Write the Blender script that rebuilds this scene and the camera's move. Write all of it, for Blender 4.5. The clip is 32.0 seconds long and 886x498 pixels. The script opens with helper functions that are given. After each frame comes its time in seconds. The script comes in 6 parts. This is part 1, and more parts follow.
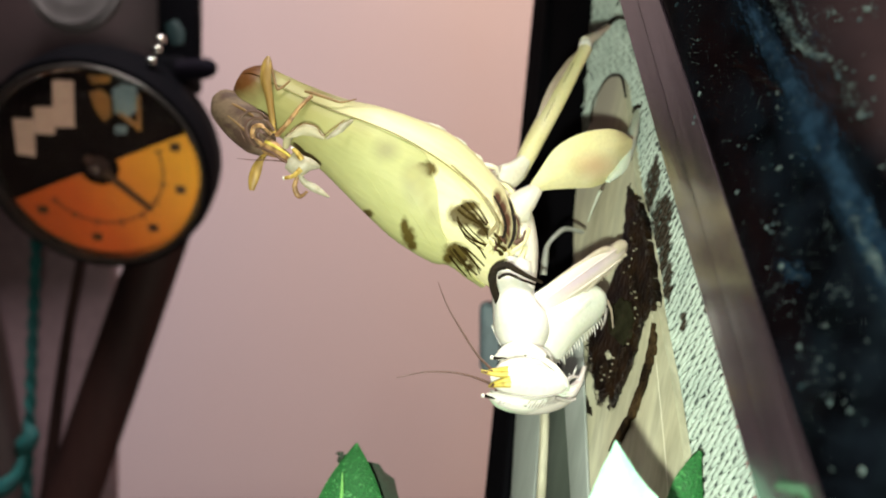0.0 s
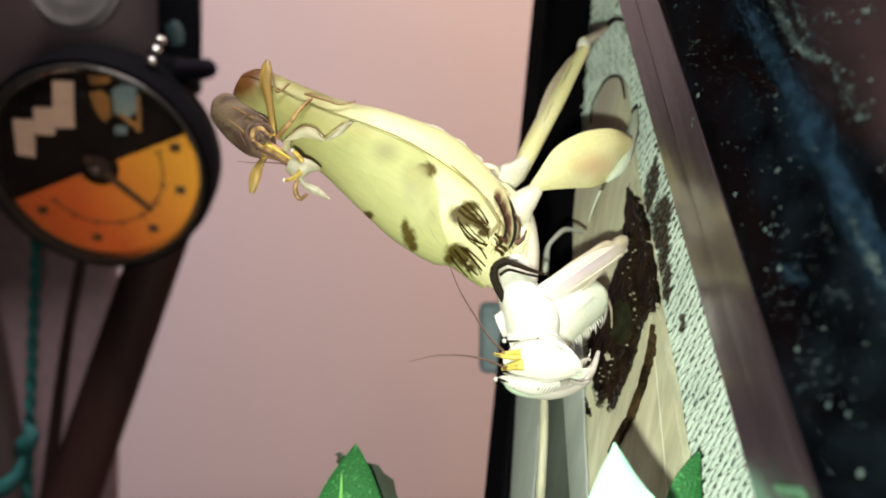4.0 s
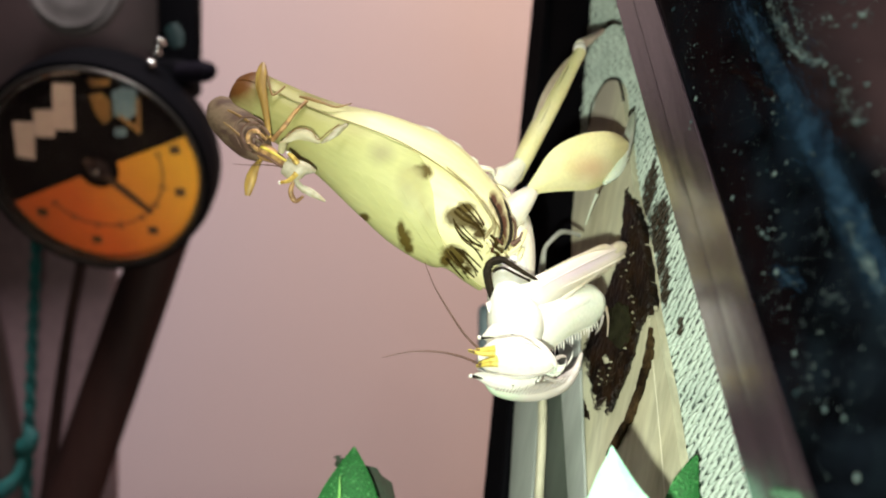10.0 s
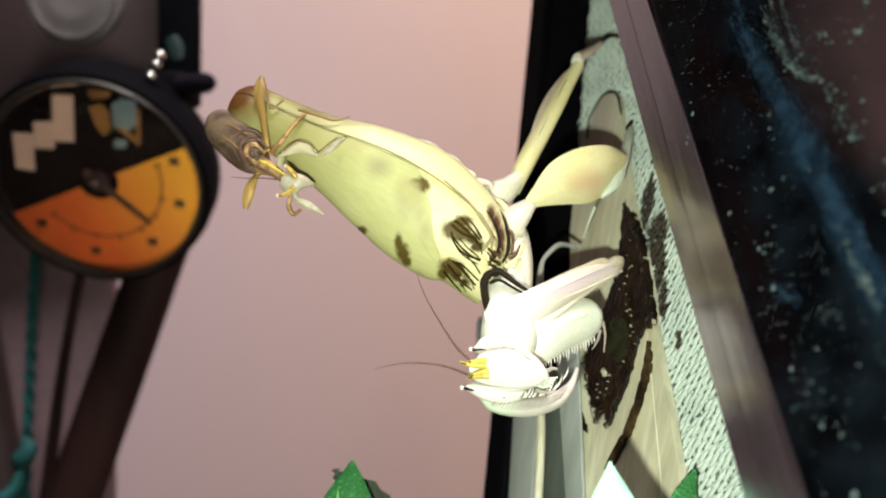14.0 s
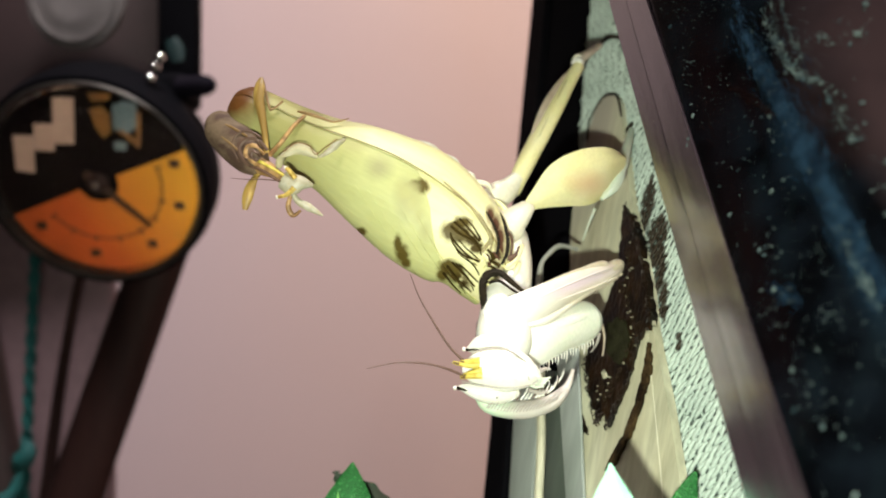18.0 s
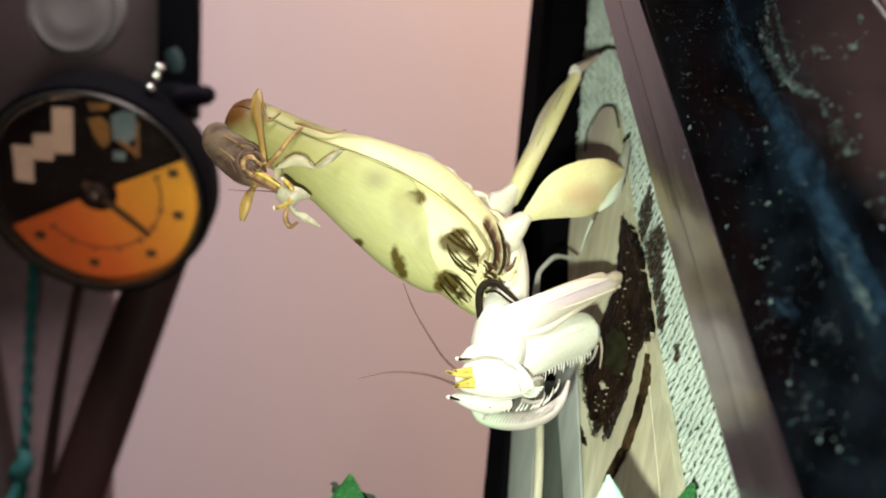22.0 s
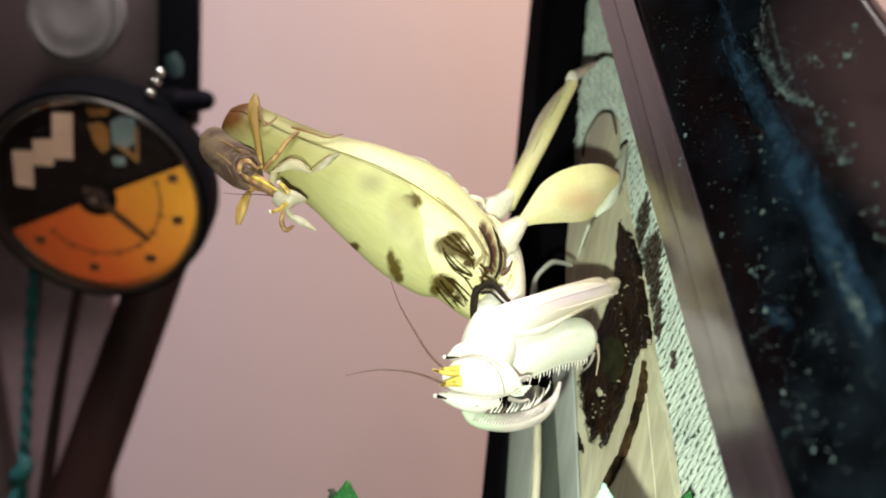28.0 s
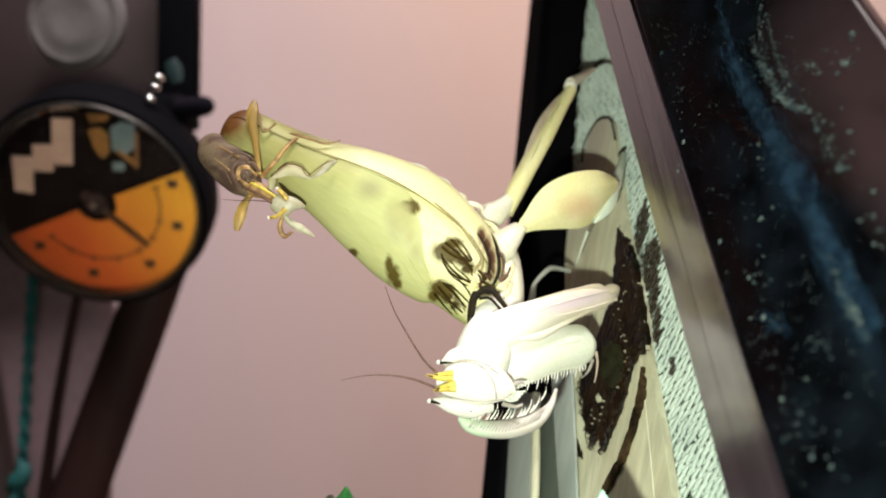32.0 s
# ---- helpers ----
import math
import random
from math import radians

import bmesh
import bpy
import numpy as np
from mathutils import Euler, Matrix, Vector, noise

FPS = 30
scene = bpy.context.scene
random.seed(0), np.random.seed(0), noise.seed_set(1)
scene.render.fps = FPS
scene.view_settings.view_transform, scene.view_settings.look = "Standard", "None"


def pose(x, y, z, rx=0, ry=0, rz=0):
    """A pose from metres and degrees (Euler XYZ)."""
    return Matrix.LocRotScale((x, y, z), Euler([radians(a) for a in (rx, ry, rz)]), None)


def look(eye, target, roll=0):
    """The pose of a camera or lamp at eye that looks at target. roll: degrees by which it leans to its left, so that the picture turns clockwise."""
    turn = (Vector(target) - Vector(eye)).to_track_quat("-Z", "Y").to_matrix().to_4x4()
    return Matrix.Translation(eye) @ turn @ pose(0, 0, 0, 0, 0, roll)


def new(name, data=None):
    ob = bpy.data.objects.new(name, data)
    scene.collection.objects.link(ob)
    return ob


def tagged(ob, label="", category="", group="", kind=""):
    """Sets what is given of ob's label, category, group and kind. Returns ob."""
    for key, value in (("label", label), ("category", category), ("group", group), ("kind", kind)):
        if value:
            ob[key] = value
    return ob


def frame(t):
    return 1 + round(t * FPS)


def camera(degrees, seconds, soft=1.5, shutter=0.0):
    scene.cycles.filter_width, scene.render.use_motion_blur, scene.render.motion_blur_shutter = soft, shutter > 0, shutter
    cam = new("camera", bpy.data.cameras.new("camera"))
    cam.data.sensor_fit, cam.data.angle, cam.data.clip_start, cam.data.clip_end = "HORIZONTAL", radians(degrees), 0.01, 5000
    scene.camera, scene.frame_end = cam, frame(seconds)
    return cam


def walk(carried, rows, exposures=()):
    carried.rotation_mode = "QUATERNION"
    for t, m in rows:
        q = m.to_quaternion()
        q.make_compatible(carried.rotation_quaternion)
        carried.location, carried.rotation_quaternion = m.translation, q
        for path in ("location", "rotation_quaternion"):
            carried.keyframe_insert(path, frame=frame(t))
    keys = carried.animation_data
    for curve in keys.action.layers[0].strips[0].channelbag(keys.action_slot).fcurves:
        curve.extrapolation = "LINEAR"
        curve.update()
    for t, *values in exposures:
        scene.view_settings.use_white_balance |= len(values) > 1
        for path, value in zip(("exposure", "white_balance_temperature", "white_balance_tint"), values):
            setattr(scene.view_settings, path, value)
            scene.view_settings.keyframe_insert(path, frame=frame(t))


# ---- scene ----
cam = camera(60, 32.0, soft=2.0)
cam.data.dof.use_dof = True
cam.data.dof.focus_distance = 0.122
cam.data.dof.aperture_fstop = 14.0
walk(cam, [
    (0, pose(0.00004, 0.00002, 1.00006, 89.975, 0.000, 0.017)),
    (0.5, pose(0.00014, 0.00005, 1.00021, 89.919, 0.000, 0.054)),
    (1, pose(0.00013, 0.00001, 1.00029, 89.931, 0.000, 0.047)),
    (1.5, pose(0.00016, -0.00008, 1.00037, 89.976, 0.000, 0.042)),
    (2, pose(0.00014, -0.00010, 1.00033, 90.050, 0.000, 0.033)),
    (2.5, pose(0.00013, -0.00011, 1.00028, 90.043, 0.000, 0.036)),
    (3, pose(0.00014, -0.00015, 1.00035, 89.958, 0.000, 0.032)),
    (3.5, pose(0.00019, -0.00009, 1.00036, 89.935, 0.000, 0.046)),
    (5.5, pose(0.00043, 0.00006, 1.00035, 90.038, 0.000, 0.056)),
    (6, pose(0.00039, -0.00003, 1.00051, 90.076, 0.000, 0.040)),
    (6.5, pose(0.00033, -0.00017, 1.00060, 90.124, 0.000, 0.006)),
    (7, pose(0.00054, -0.00013, 1.00069, 90.118, 0.000, 0.064)),
    (7.5, pose(0.00067, -0.00005, 1.00062, 90.121, 0.000, 0.098)),
    (8, pose(0.00069, -0.00003, 1.00063, 90.094, 0.000, 0.107)),
    (8.5, pose(0.00070, -0.00003, 1.00064, 90.077, 0.000, 0.110)),
    (9, pose(0.00072, -0.00003, 1.00062, 90.048, 0.000, 0.117)),
    (9.5, pose(0.00073, -0.00004, 1.00062, 90.040, 0.000, 0.119)),
    (10, pose(0.00076, -0.00004, 1.00064, 90.041, 0.000, 0.128)),
    (10.5, pose(0.00087, -0.00004, 1.00068, 90.058, 0.000, 0.156)),
    (11, pose(0.00093, -0.00006, 1.00069, 90.109, 0.000, 0.152)),
    (11.5, pose(0.00090, -0.00016, 1.00091, 90.170, 0.000, 0.131)),
    (12, pose(0.00088, -0.00022, 1.00099, 90.332, 0.000, 0.106)),
    (12.5, pose(0.00090, -0.00025, 1.00115, 90.458, 0.000, 0.099)),
    (13, pose(0.00087, -0.00027, 1.00134, 90.585, 0.000, 0.081)),
    (13.5, pose(0.00091, -0.00024, 1.00135, 90.676, 0.000, 0.086)),
    (14, pose(0.00095, -0.00027, 1.00145, 90.690, 0.000, 0.087)),
    (14.5, pose(0.00085, -0.00027, 1.00148, 90.701, 0.000, 0.068)),
    (16.5, pose(0.00072, -0.00036, 1.00124, 90.477, 0.000, 0.055)),
    (17, pose(0.00076, -0.00041, 1.00141, 90.548, 0.000, 0.057)),
    (17.5, pose(0.00082, -0.00033, 1.00137, 90.711, 0.000, 0.062)),
    (18, pose(0.00084, -0.00031, 1.00129, 90.891, 0.000, 0.060)),
    (18.5, pose(0.00074, -0.00037, 1.00139, 90.958, 0.000, 0.028)),
    (19, pose(0.00085, -0.00038, 1.00137, 91.081, 0.000, 0.034)),
    (19.5, pose(0.00103, -0.00039, 1.00140, 91.225, 0.000, 0.056)),
    (20, pose(0.00099, -0.00038, 1.00147, 91.284, 0.000, 0.011)),
    (20.5, pose(0.00096, -0.00046, 1.00156, 91.292, 0.000, -0.006)),
    (21, pose(0.00099, -0.00052, 1.00160, 91.366, 0.000, -0.004)),
    (21.5, pose(0.00098, -0.00057, 1.00166, 91.483, 0.000, -0.015)),
    (22, pose(0.00102, -0.00053, 1.00178, 91.495, 0.000, -0.004)),
    (22.5, pose(0.00111, -0.00050, 1.00194, 91.430, 0.000, 0.026)),
    (23, pose(0.00115, -0.00048, 1.00200, 91.399, 0.000, 0.041)),
    (23.5, pose(0.00117, -0.00048, 1.00197, 91.386, 0.000, 0.050)),
    (24, pose(0.00114, -0.00051, 1.00198, 91.413, 0.000, 0.035)),
    (24.5, pose(0.00113, -0.00057, 1.00194, 91.484, 0.000, 0.023)),
    (25, pose(0.00119, -0.00057, 1.00179, 91.636, 0.000, 0.025)),
    (25.5, pose(0.00132, -0.00055, 1.00195, 91.663, 0.000, 0.052)),
    (27.5, pose(0.00189, -0.00051, 1.00245, 91.723, 0.000, 0.139)),
    (28, pose(0.00191, -0.00055, 1.00245, 91.717, 0.000, 0.139)),
    (28.5, pose(0.00201, -0.00057, 1.00245, 91.735, 0.000, 0.165)),
    (29, pose(0.00202, -0.00058, 1.00239, 91.854, 0.000, 0.150)),
    (29.5, pose(0.00200, -0.00058, 1.00241, 91.898, 0.000, 0.138)),
    (30, pose(0.00208, -0.00058, 1.00245, 91.895, 0.000, 0.162)),
    (30.5, pose(0.00216, -0.00060, 1.00250, 91.867, 0.000, 0.187)),
    (31, pose(0.00208, -0.00067, 1.00262, 91.909, 0.000, 0.145)),
    (31.5, pose(0.00222, -0.00056, 1.00268, 92.011, 0.000, 0.176)),
    (32, pose(0.00208, -0.00064, 1.00270, 92.064, 0.000, 0.127)),
])

# ---- light ----
world = bpy.data.worlds.new("room_air")
scene.world = world
world.use_nodes = True
world.node_tree.nodes["Background"].inputs[0].default_value = (0.03, 0.026, 0.028, 1)
world.node_tree.nodes["Background"].inputs[1].default_value = 1.0
scene.view_settings.exposure = 0.0


def lamp(name, kind, m, power, colour, size):
    data = bpy.data.lights.new(name, kind)
    data.energy, data.color = power, colour
    if kind == "AREA":
        data.size = size
    else:
        data.shadow_soft_size = size
    ob = new(name, data)
    ob.matrix_world = m
    return ob


# the small torch beside the lens, and the room's ceiling lamp
torch = lamp("torch_light", "SPOT", look((-0.009, 0.0, 0.983), (0.030, 0.13, 0.970)), 1.06, (0.95, 1.0, 0.81), 0.003)
torch.data.spot_size, torch.data.spot_blend = radians(116), 0.85
lamp("ceiling_light", "AREA", look((0.18, -0.15, 2.34), (0.0, 0.5, 1.0)), 53, (1.0, 0.925, 0.875), 0.5)


# ---- materials ----
def material(name, colour, rough=0.5, second=None, scale=60.0, bump=0.15, fine=900.0, metal=0.0, sss=0.0, stretch=(1, 1, 1),
             low=0.35, high=0.7, coat=0.0, gloss=0.5, spread=0.12, turn=None, turn_z=None):
    """Two scales of variation: broad patches of a second colour, and a fine grain that also makes relief."""
    m = bpy.data.materials.new(name)
    m.use_nodes = True
    nt = m.node_tree
    b = nt.nodes["Principled BSDF"]
    b.inputs["Roughness"].default_value, b.inputs["Metallic"].default_value = rough, metal
    b.inputs["Specular IOR Level"].default_value = gloss
    b.inputs["Coat Weight"].default_value = coat
    if sss:
        b.inputs["Subsurface Weight"].default_value = sss
        b.inputs["Subsurface Radius"].default_value = (1.0, 0.7, 0.4)
        b.inputs["Subsurface Scale"].default_value = 0.0012
    co = nt.nodes.new("ShaderNodeTexCoord")
    mp = nt.nodes.new("ShaderNodeMapping")
    mp.inputs["Scale"].default_value = stretch
    if turn is not None:
        mp.vector_type = "TEXTURE"
        mp.inputs["Scale"].default_value = [1 / k for k in stretch]
        mp.inputs["Rotation"].default_value = (0, radians(turn), 0)
    if turn_z is not None:
        mp.vector_type = "TEXTURE"
        mp.inputs["Scale"].default_value = [1 / k for k in stretch]
        mp.inputs["Rotation"].default_value = (0, 0, radians(90 + turn_z))
    nt.links.new(co.outputs["Object"], mp.inputs[0])
    broad, grain = nt.nodes.new("ShaderNodeTexNoise"), nt.nodes.new("ShaderNodeTexNoise")
    broad.inputs["Scale"].default_value, broad.inputs["Detail"].default_value = scale, 5
    grain.inputs["Scale"].default_value, grain.inputs["Detail"].default_value = fine, 3
    for n in (broad, grain):
        nt.links.new(mp.outputs[0], n.inputs["Vector"])
    ramp = nt.nodes.new("ShaderNodeMapRange")
    ramp.inputs[1].default_value, ramp.inputs[2].default_value = low, high
    nt.links.new(broad.outputs[0], ramp.inputs[0])
    mix = nt.nodes.new("ShaderNodeMix")
    mix.data_type = "RGBA"
    second = second or tuple(c * 0.8 for c in colour)
    mix.inputs[6].default_value, mix.inputs[7].default_value = (*colour, 1), (*second, 1)
    nt.links.new(ramp.outputs[0], mix.inputs[0])
    shade = nt.nodes.new("ShaderNodeMix")
    shade.data_type, shade.blend_type = "RGBA", "MULTIPLY"
    shade.inputs[0].default_value = 1
    g = nt.nodes.new("ShaderNodeMapRange")
    g.inputs[1].default_value, g.inputs[2].default_value = 0.3, 0.7
    g.inputs[3].default_value, g.inputs[4].default_value = 1 - spread, 1 + spread * 0.6
    nt.links.new(grain.outputs[0], g.inputs[0])
    nt.links.new(mix.outputs[2], shade.inputs[6])
    nt.links.new(g.outputs[0], shade.inputs[7])
    nt.links.new(shade.outputs[2], b.inputs["Base Color"])
    if bump:
        bp = nt.nodes.new("ShaderNodeBump")
        bp.inputs["Strength"].default_value, bp.inputs["Distance"].default_value = bump, 0.0004
        nt.links.new(grain.outputs[0], bp.inputs["Height"])
        nt.links.new(bp.outputs[0], b.inputs["Normal"])
    return m


def marked(m, spots, colour, blur=0.25, wobble=0.5, scale=500.0):
    """Adds pigment blots to a material: each an ellipsoid (place, three radii) in the object's space, with a ragged rim."""
    nt = m.node_tree
    b = nt.nodes["Principled BSDF"]
    last = b.inputs["Base Color"].links[0].from_socket
    co = nt.nodes.new("ShaderNodeTexCoord")
    noise_node = nt.nodes.new("ShaderNodeTexNoise")
    noise_node.inputs["Scale"].default_value, noise_node.inputs["Detail"].default_value = scale, 4
    nt.links.new(co.outputs["Object"], noise_node.inputs["Vector"])
    total = None
    for place, radii, *turn in spots:
        mp = nt.nodes.new("ShaderNodeMapping")
        mp.vector_type = "TEXTURE"
        mp.inputs["Location"].default_value = place
        mp.inputs["Scale"].default_value = radii
        mp.inputs["Rotation"].default_value = (0, 0, radians(turn[0]) if turn else 0)
        nt.links.new(co.outputs["Object"], mp.inputs[0])
        ln = nt.nodes.new("ShaderNodeVectorMath")
        ln.operation = "LENGTH"
        nt.links.new(mp.outputs[0], ln.inputs[0])
        ad = nt.nodes.new("ShaderNodeMath")
        ad.operation = "MULTIPLY_ADD"
        nt.links.new(noise_node.outputs[0], ad.inputs[0])
        ad.inputs[1].default_value = wobble
        nt.links.new(ln.outputs["Value"], ad.inputs[2])
        rg = nt.nodes.new("ShaderNodeMapRange")
        rg.inputs[1].default_value, rg.inputs[2].default_value = 1 + wobble * 0.5 - blur, 1 + wobble * 0.5 + blur
        rg.inputs[3].default_value, rg.inputs[4].default_value = 1, 0
        nt.links.new(ad.outputs[0], rg.inputs[0])
        if total is None:
            total = rg.outputs[0]
        else:
            mx = nt.nodes.new("ShaderNodeMath")
            mx.operation = "MAXIMUM"
            nt.links.new(total, mx.inputs[0])
            nt.links.new(rg.outputs[0], mx.inputs[1])
            total = mx.outputs[0]
    mix = nt.nodes.new("ShaderNodeMix")
    mix.data_type = "RGBA"
    mix.inputs[7].default_value = (*colour, 1)
    nt.links.new(total, mix.inputs[0])
    nt.links.new(last, mix.inputs[6])
    nt.links.new(mix.outputs[2], b.inputs["Base Color"])
    return m


def clear(name, tint=(1, 1, 1), rough=0.02):
    m = bpy.data.materials.new(name)
    m.use_nodes = True
    b = m.node_tree.nodes["Principled BSDF"]
    b.inputs["Base Color"].default_value = (*tint, 1)
    b.inputs["Transmission Weight"].default_value = 1
    b.inputs["Roughness"].default_value, b.inputs["IOR"].default_value = rough, 1.2
    return m


PINK = material("pink_wall_paint", (0.545, 0.372, 0.322), 0.75, (0.52, 0.378, 0.35), 2.2, 0.1, 220, spread=0.03)
PLASTER = material("grey_plaster", (0.30, 0.26, 0.26), 0.85, (0.24, 0.21, 0.22), 3, 0.2, 300)
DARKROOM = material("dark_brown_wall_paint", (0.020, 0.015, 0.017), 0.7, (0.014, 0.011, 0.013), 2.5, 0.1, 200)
FLOOR = material("pale_floor_tile", (0.55, 0.50, 0.50), 0.5, (0.48, 0.44, 0.45), 3, 0.1, 200)
TABLE = material("dark_table_wood", (0.07, 0.045, 0.03), 0.4, (0.04, 0.025, 0.018), 14, 0.2, 300, stretch=(1, 8, 1))
BLACK = material("black_plastic", (0.0034, 0.0034, 0.0046), 0.6, (0.0050, 0.0048, 0.0064), 40, 0.1, 1500, gloss=0.01)
BROWN = material("dark_brown_plastic", (0.046, 0.027, 0.030), 0.55, (0.030, 0.019, 0.021), 60, 0.15, 900)
THREAD = material("pale_green_grey_net_thread", (0.56, 0.66, 0.60), 0.6, (0.40, 0.49, 0.45), 120, 0.2, 2500, low=0.3, high=0.7)
CREAM_WOOD = material("cream_peeled_wood", (0.60, 0.60, 0.45), 0.65, (0.46, 0.44, 0.31), 160, 0.35, 700, stretch=(1.0, 0.16, 1.0), spread=0.2)
TEAL = material("teal_cord", (0.0, 0.085, 0.085), 0.75, (0.0, 0.05, 0.055), 200, 0.5, 1600)
STEEL = material("polished_steel", (0.8, 0.84, 0.83), 0.10, (0.6, 0.62, 0.62), 90, 0.05, 800, metal=1.0)
GREY_RIM = material("worn_grey_bezel", (0.08, 0.073, 0.071), 0.4, (0.045, 0.04, 0.04), 80, 0.1, 900, metal=0.6)
FACE_BLACK = material("printed_black_card", (0.0075, 0.0050, 0.0052), 0.8, (0.010, 0.0070, 0.0068), 80, 0.05, 1200, gloss=0.0)
WHITE_INK = material("pale_pink_ink", (0.58, 0.35, 0.28), 0.5, (0.66, 0.42, 0.34), 120, 0.05, 1200)
DARK_INK = material("dark_brown_ink", (0.055, 0.016, 0.005), 0.5, (0.04, 0.012, 0.004), 120, 0.0, 1200)
GREY_INK = material("grey_blue_ink", (0.16, 0.20, 0.22), 0.5, (0.09, 0.12, 0.14), 120, 0.0, 1200)
GOLD_INK = material("orange_gold_ink", (0.26, 0.10, 0.014), 0.5, (0.10, 0.035, 0.008), 120, 0.0, 1200)
FROST = material("frosted_grey_rubber", (0.17, 0.155, 0.16), 0.6, (0.11, 0.10, 0.105), 60, 0.1, 700, gloss=0.3)
KNOB = material("dark_purple_plastic", (0.0055, 0.0042, 0.0085), 0.7, (0.004, 0.003, 0.006), 60, 0.1, 900, gloss=0.05)
LEG_BROWN = material("very_dark_brown_plastic", (0.036, 0.0165, 0.0155), 0.6, (0.014, 0.007, 0.0078), 60, 0.15, 900, stretch=(1, 1, 0.2), gloss=0.12)
BOARD = material("dull_grey_board", (0.200, 0.132, 0.152), 0.8, (0.13, 0.085, 0.100), 12, 0.2, 300)
TEAL_DIM = material("dark_teal_ribbon", (0.0, 0.022, 0.025), 0.6, (0.0, 0.014, 0.017), 200, 0.3, 1600)
LEAF = material("green_fabric_leaf", (0.012, 0.15, 0.028), 0.6, (0.10, 0.36, 0.11), 1300, 0.9, 2600, low=0.56, high=0.74, spread=0.4)
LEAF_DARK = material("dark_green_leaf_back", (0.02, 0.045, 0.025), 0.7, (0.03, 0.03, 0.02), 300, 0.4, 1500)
LEAF_VEIN = material("light_green_leaf_vein", (0.25, 0.62, 0.16), 0.6, (0.16, 0.5, 0.1), 300, 0.4, 1500)
LEAF_PALE = material("pale_mint_leaf", (0.22, 0.64, 0.40), 0.5, (0.42, 0.76, 0.56), 120, 0.2, 900)
GLASS = clear("clear_dome")


def dial_ink():
    """Yellow-orange running to red-orange along the scale."""
    m = material("orange_scale_ink", (0.56, 0.086, 0.010), 0.5, (0.50, 0.072, 0.010), 90, 0.05, 900, spread=0.05)
    nt = m.node_tree
    b = nt.nodes["Principled BSDF"]
    last = b.inputs["Base Color"].links[0].from_socket
    co = nt.nodes.new("ShaderNodeTexCoord")
    sp = nt.nodes.new("ShaderNodeSeparateXYZ")
    nt.links.new(co.outputs["Object"], sp.inputs[0])
    ad = nt.nodes.new("ShaderNodeMath")
    ad.operation = "MULTIPLY_ADD"
    nt.links.new(sp.outputs[1], ad.inputs[0])
    ad.inputs[1].default_value = 0.55
    nt.links.new(sp.outputs[0], ad.inputs[2])
    rg = nt.nodes.new("ShaderNodeMapRange")
    rg.inputs[1].default_value, rg.inputs[2].default_value = -0.012, 0.022
    nt.links.new(ad.outputs[0], rg.inputs[0])
    mix = nt.nodes.new("ShaderNodeMix")
    mix.data_type = "RGBA"
    mix.inputs[7].default_value = (0.66, 0.27, 0.018, 1)
    nt.links.new(rg.outputs[0], mix.inputs[0])
    nt.links.new(last, mix.inputs[6])
    nt.links.new(mix.outputs[2], b.inputs["Base Color"])
    return m


ORANGE = dial_ink()


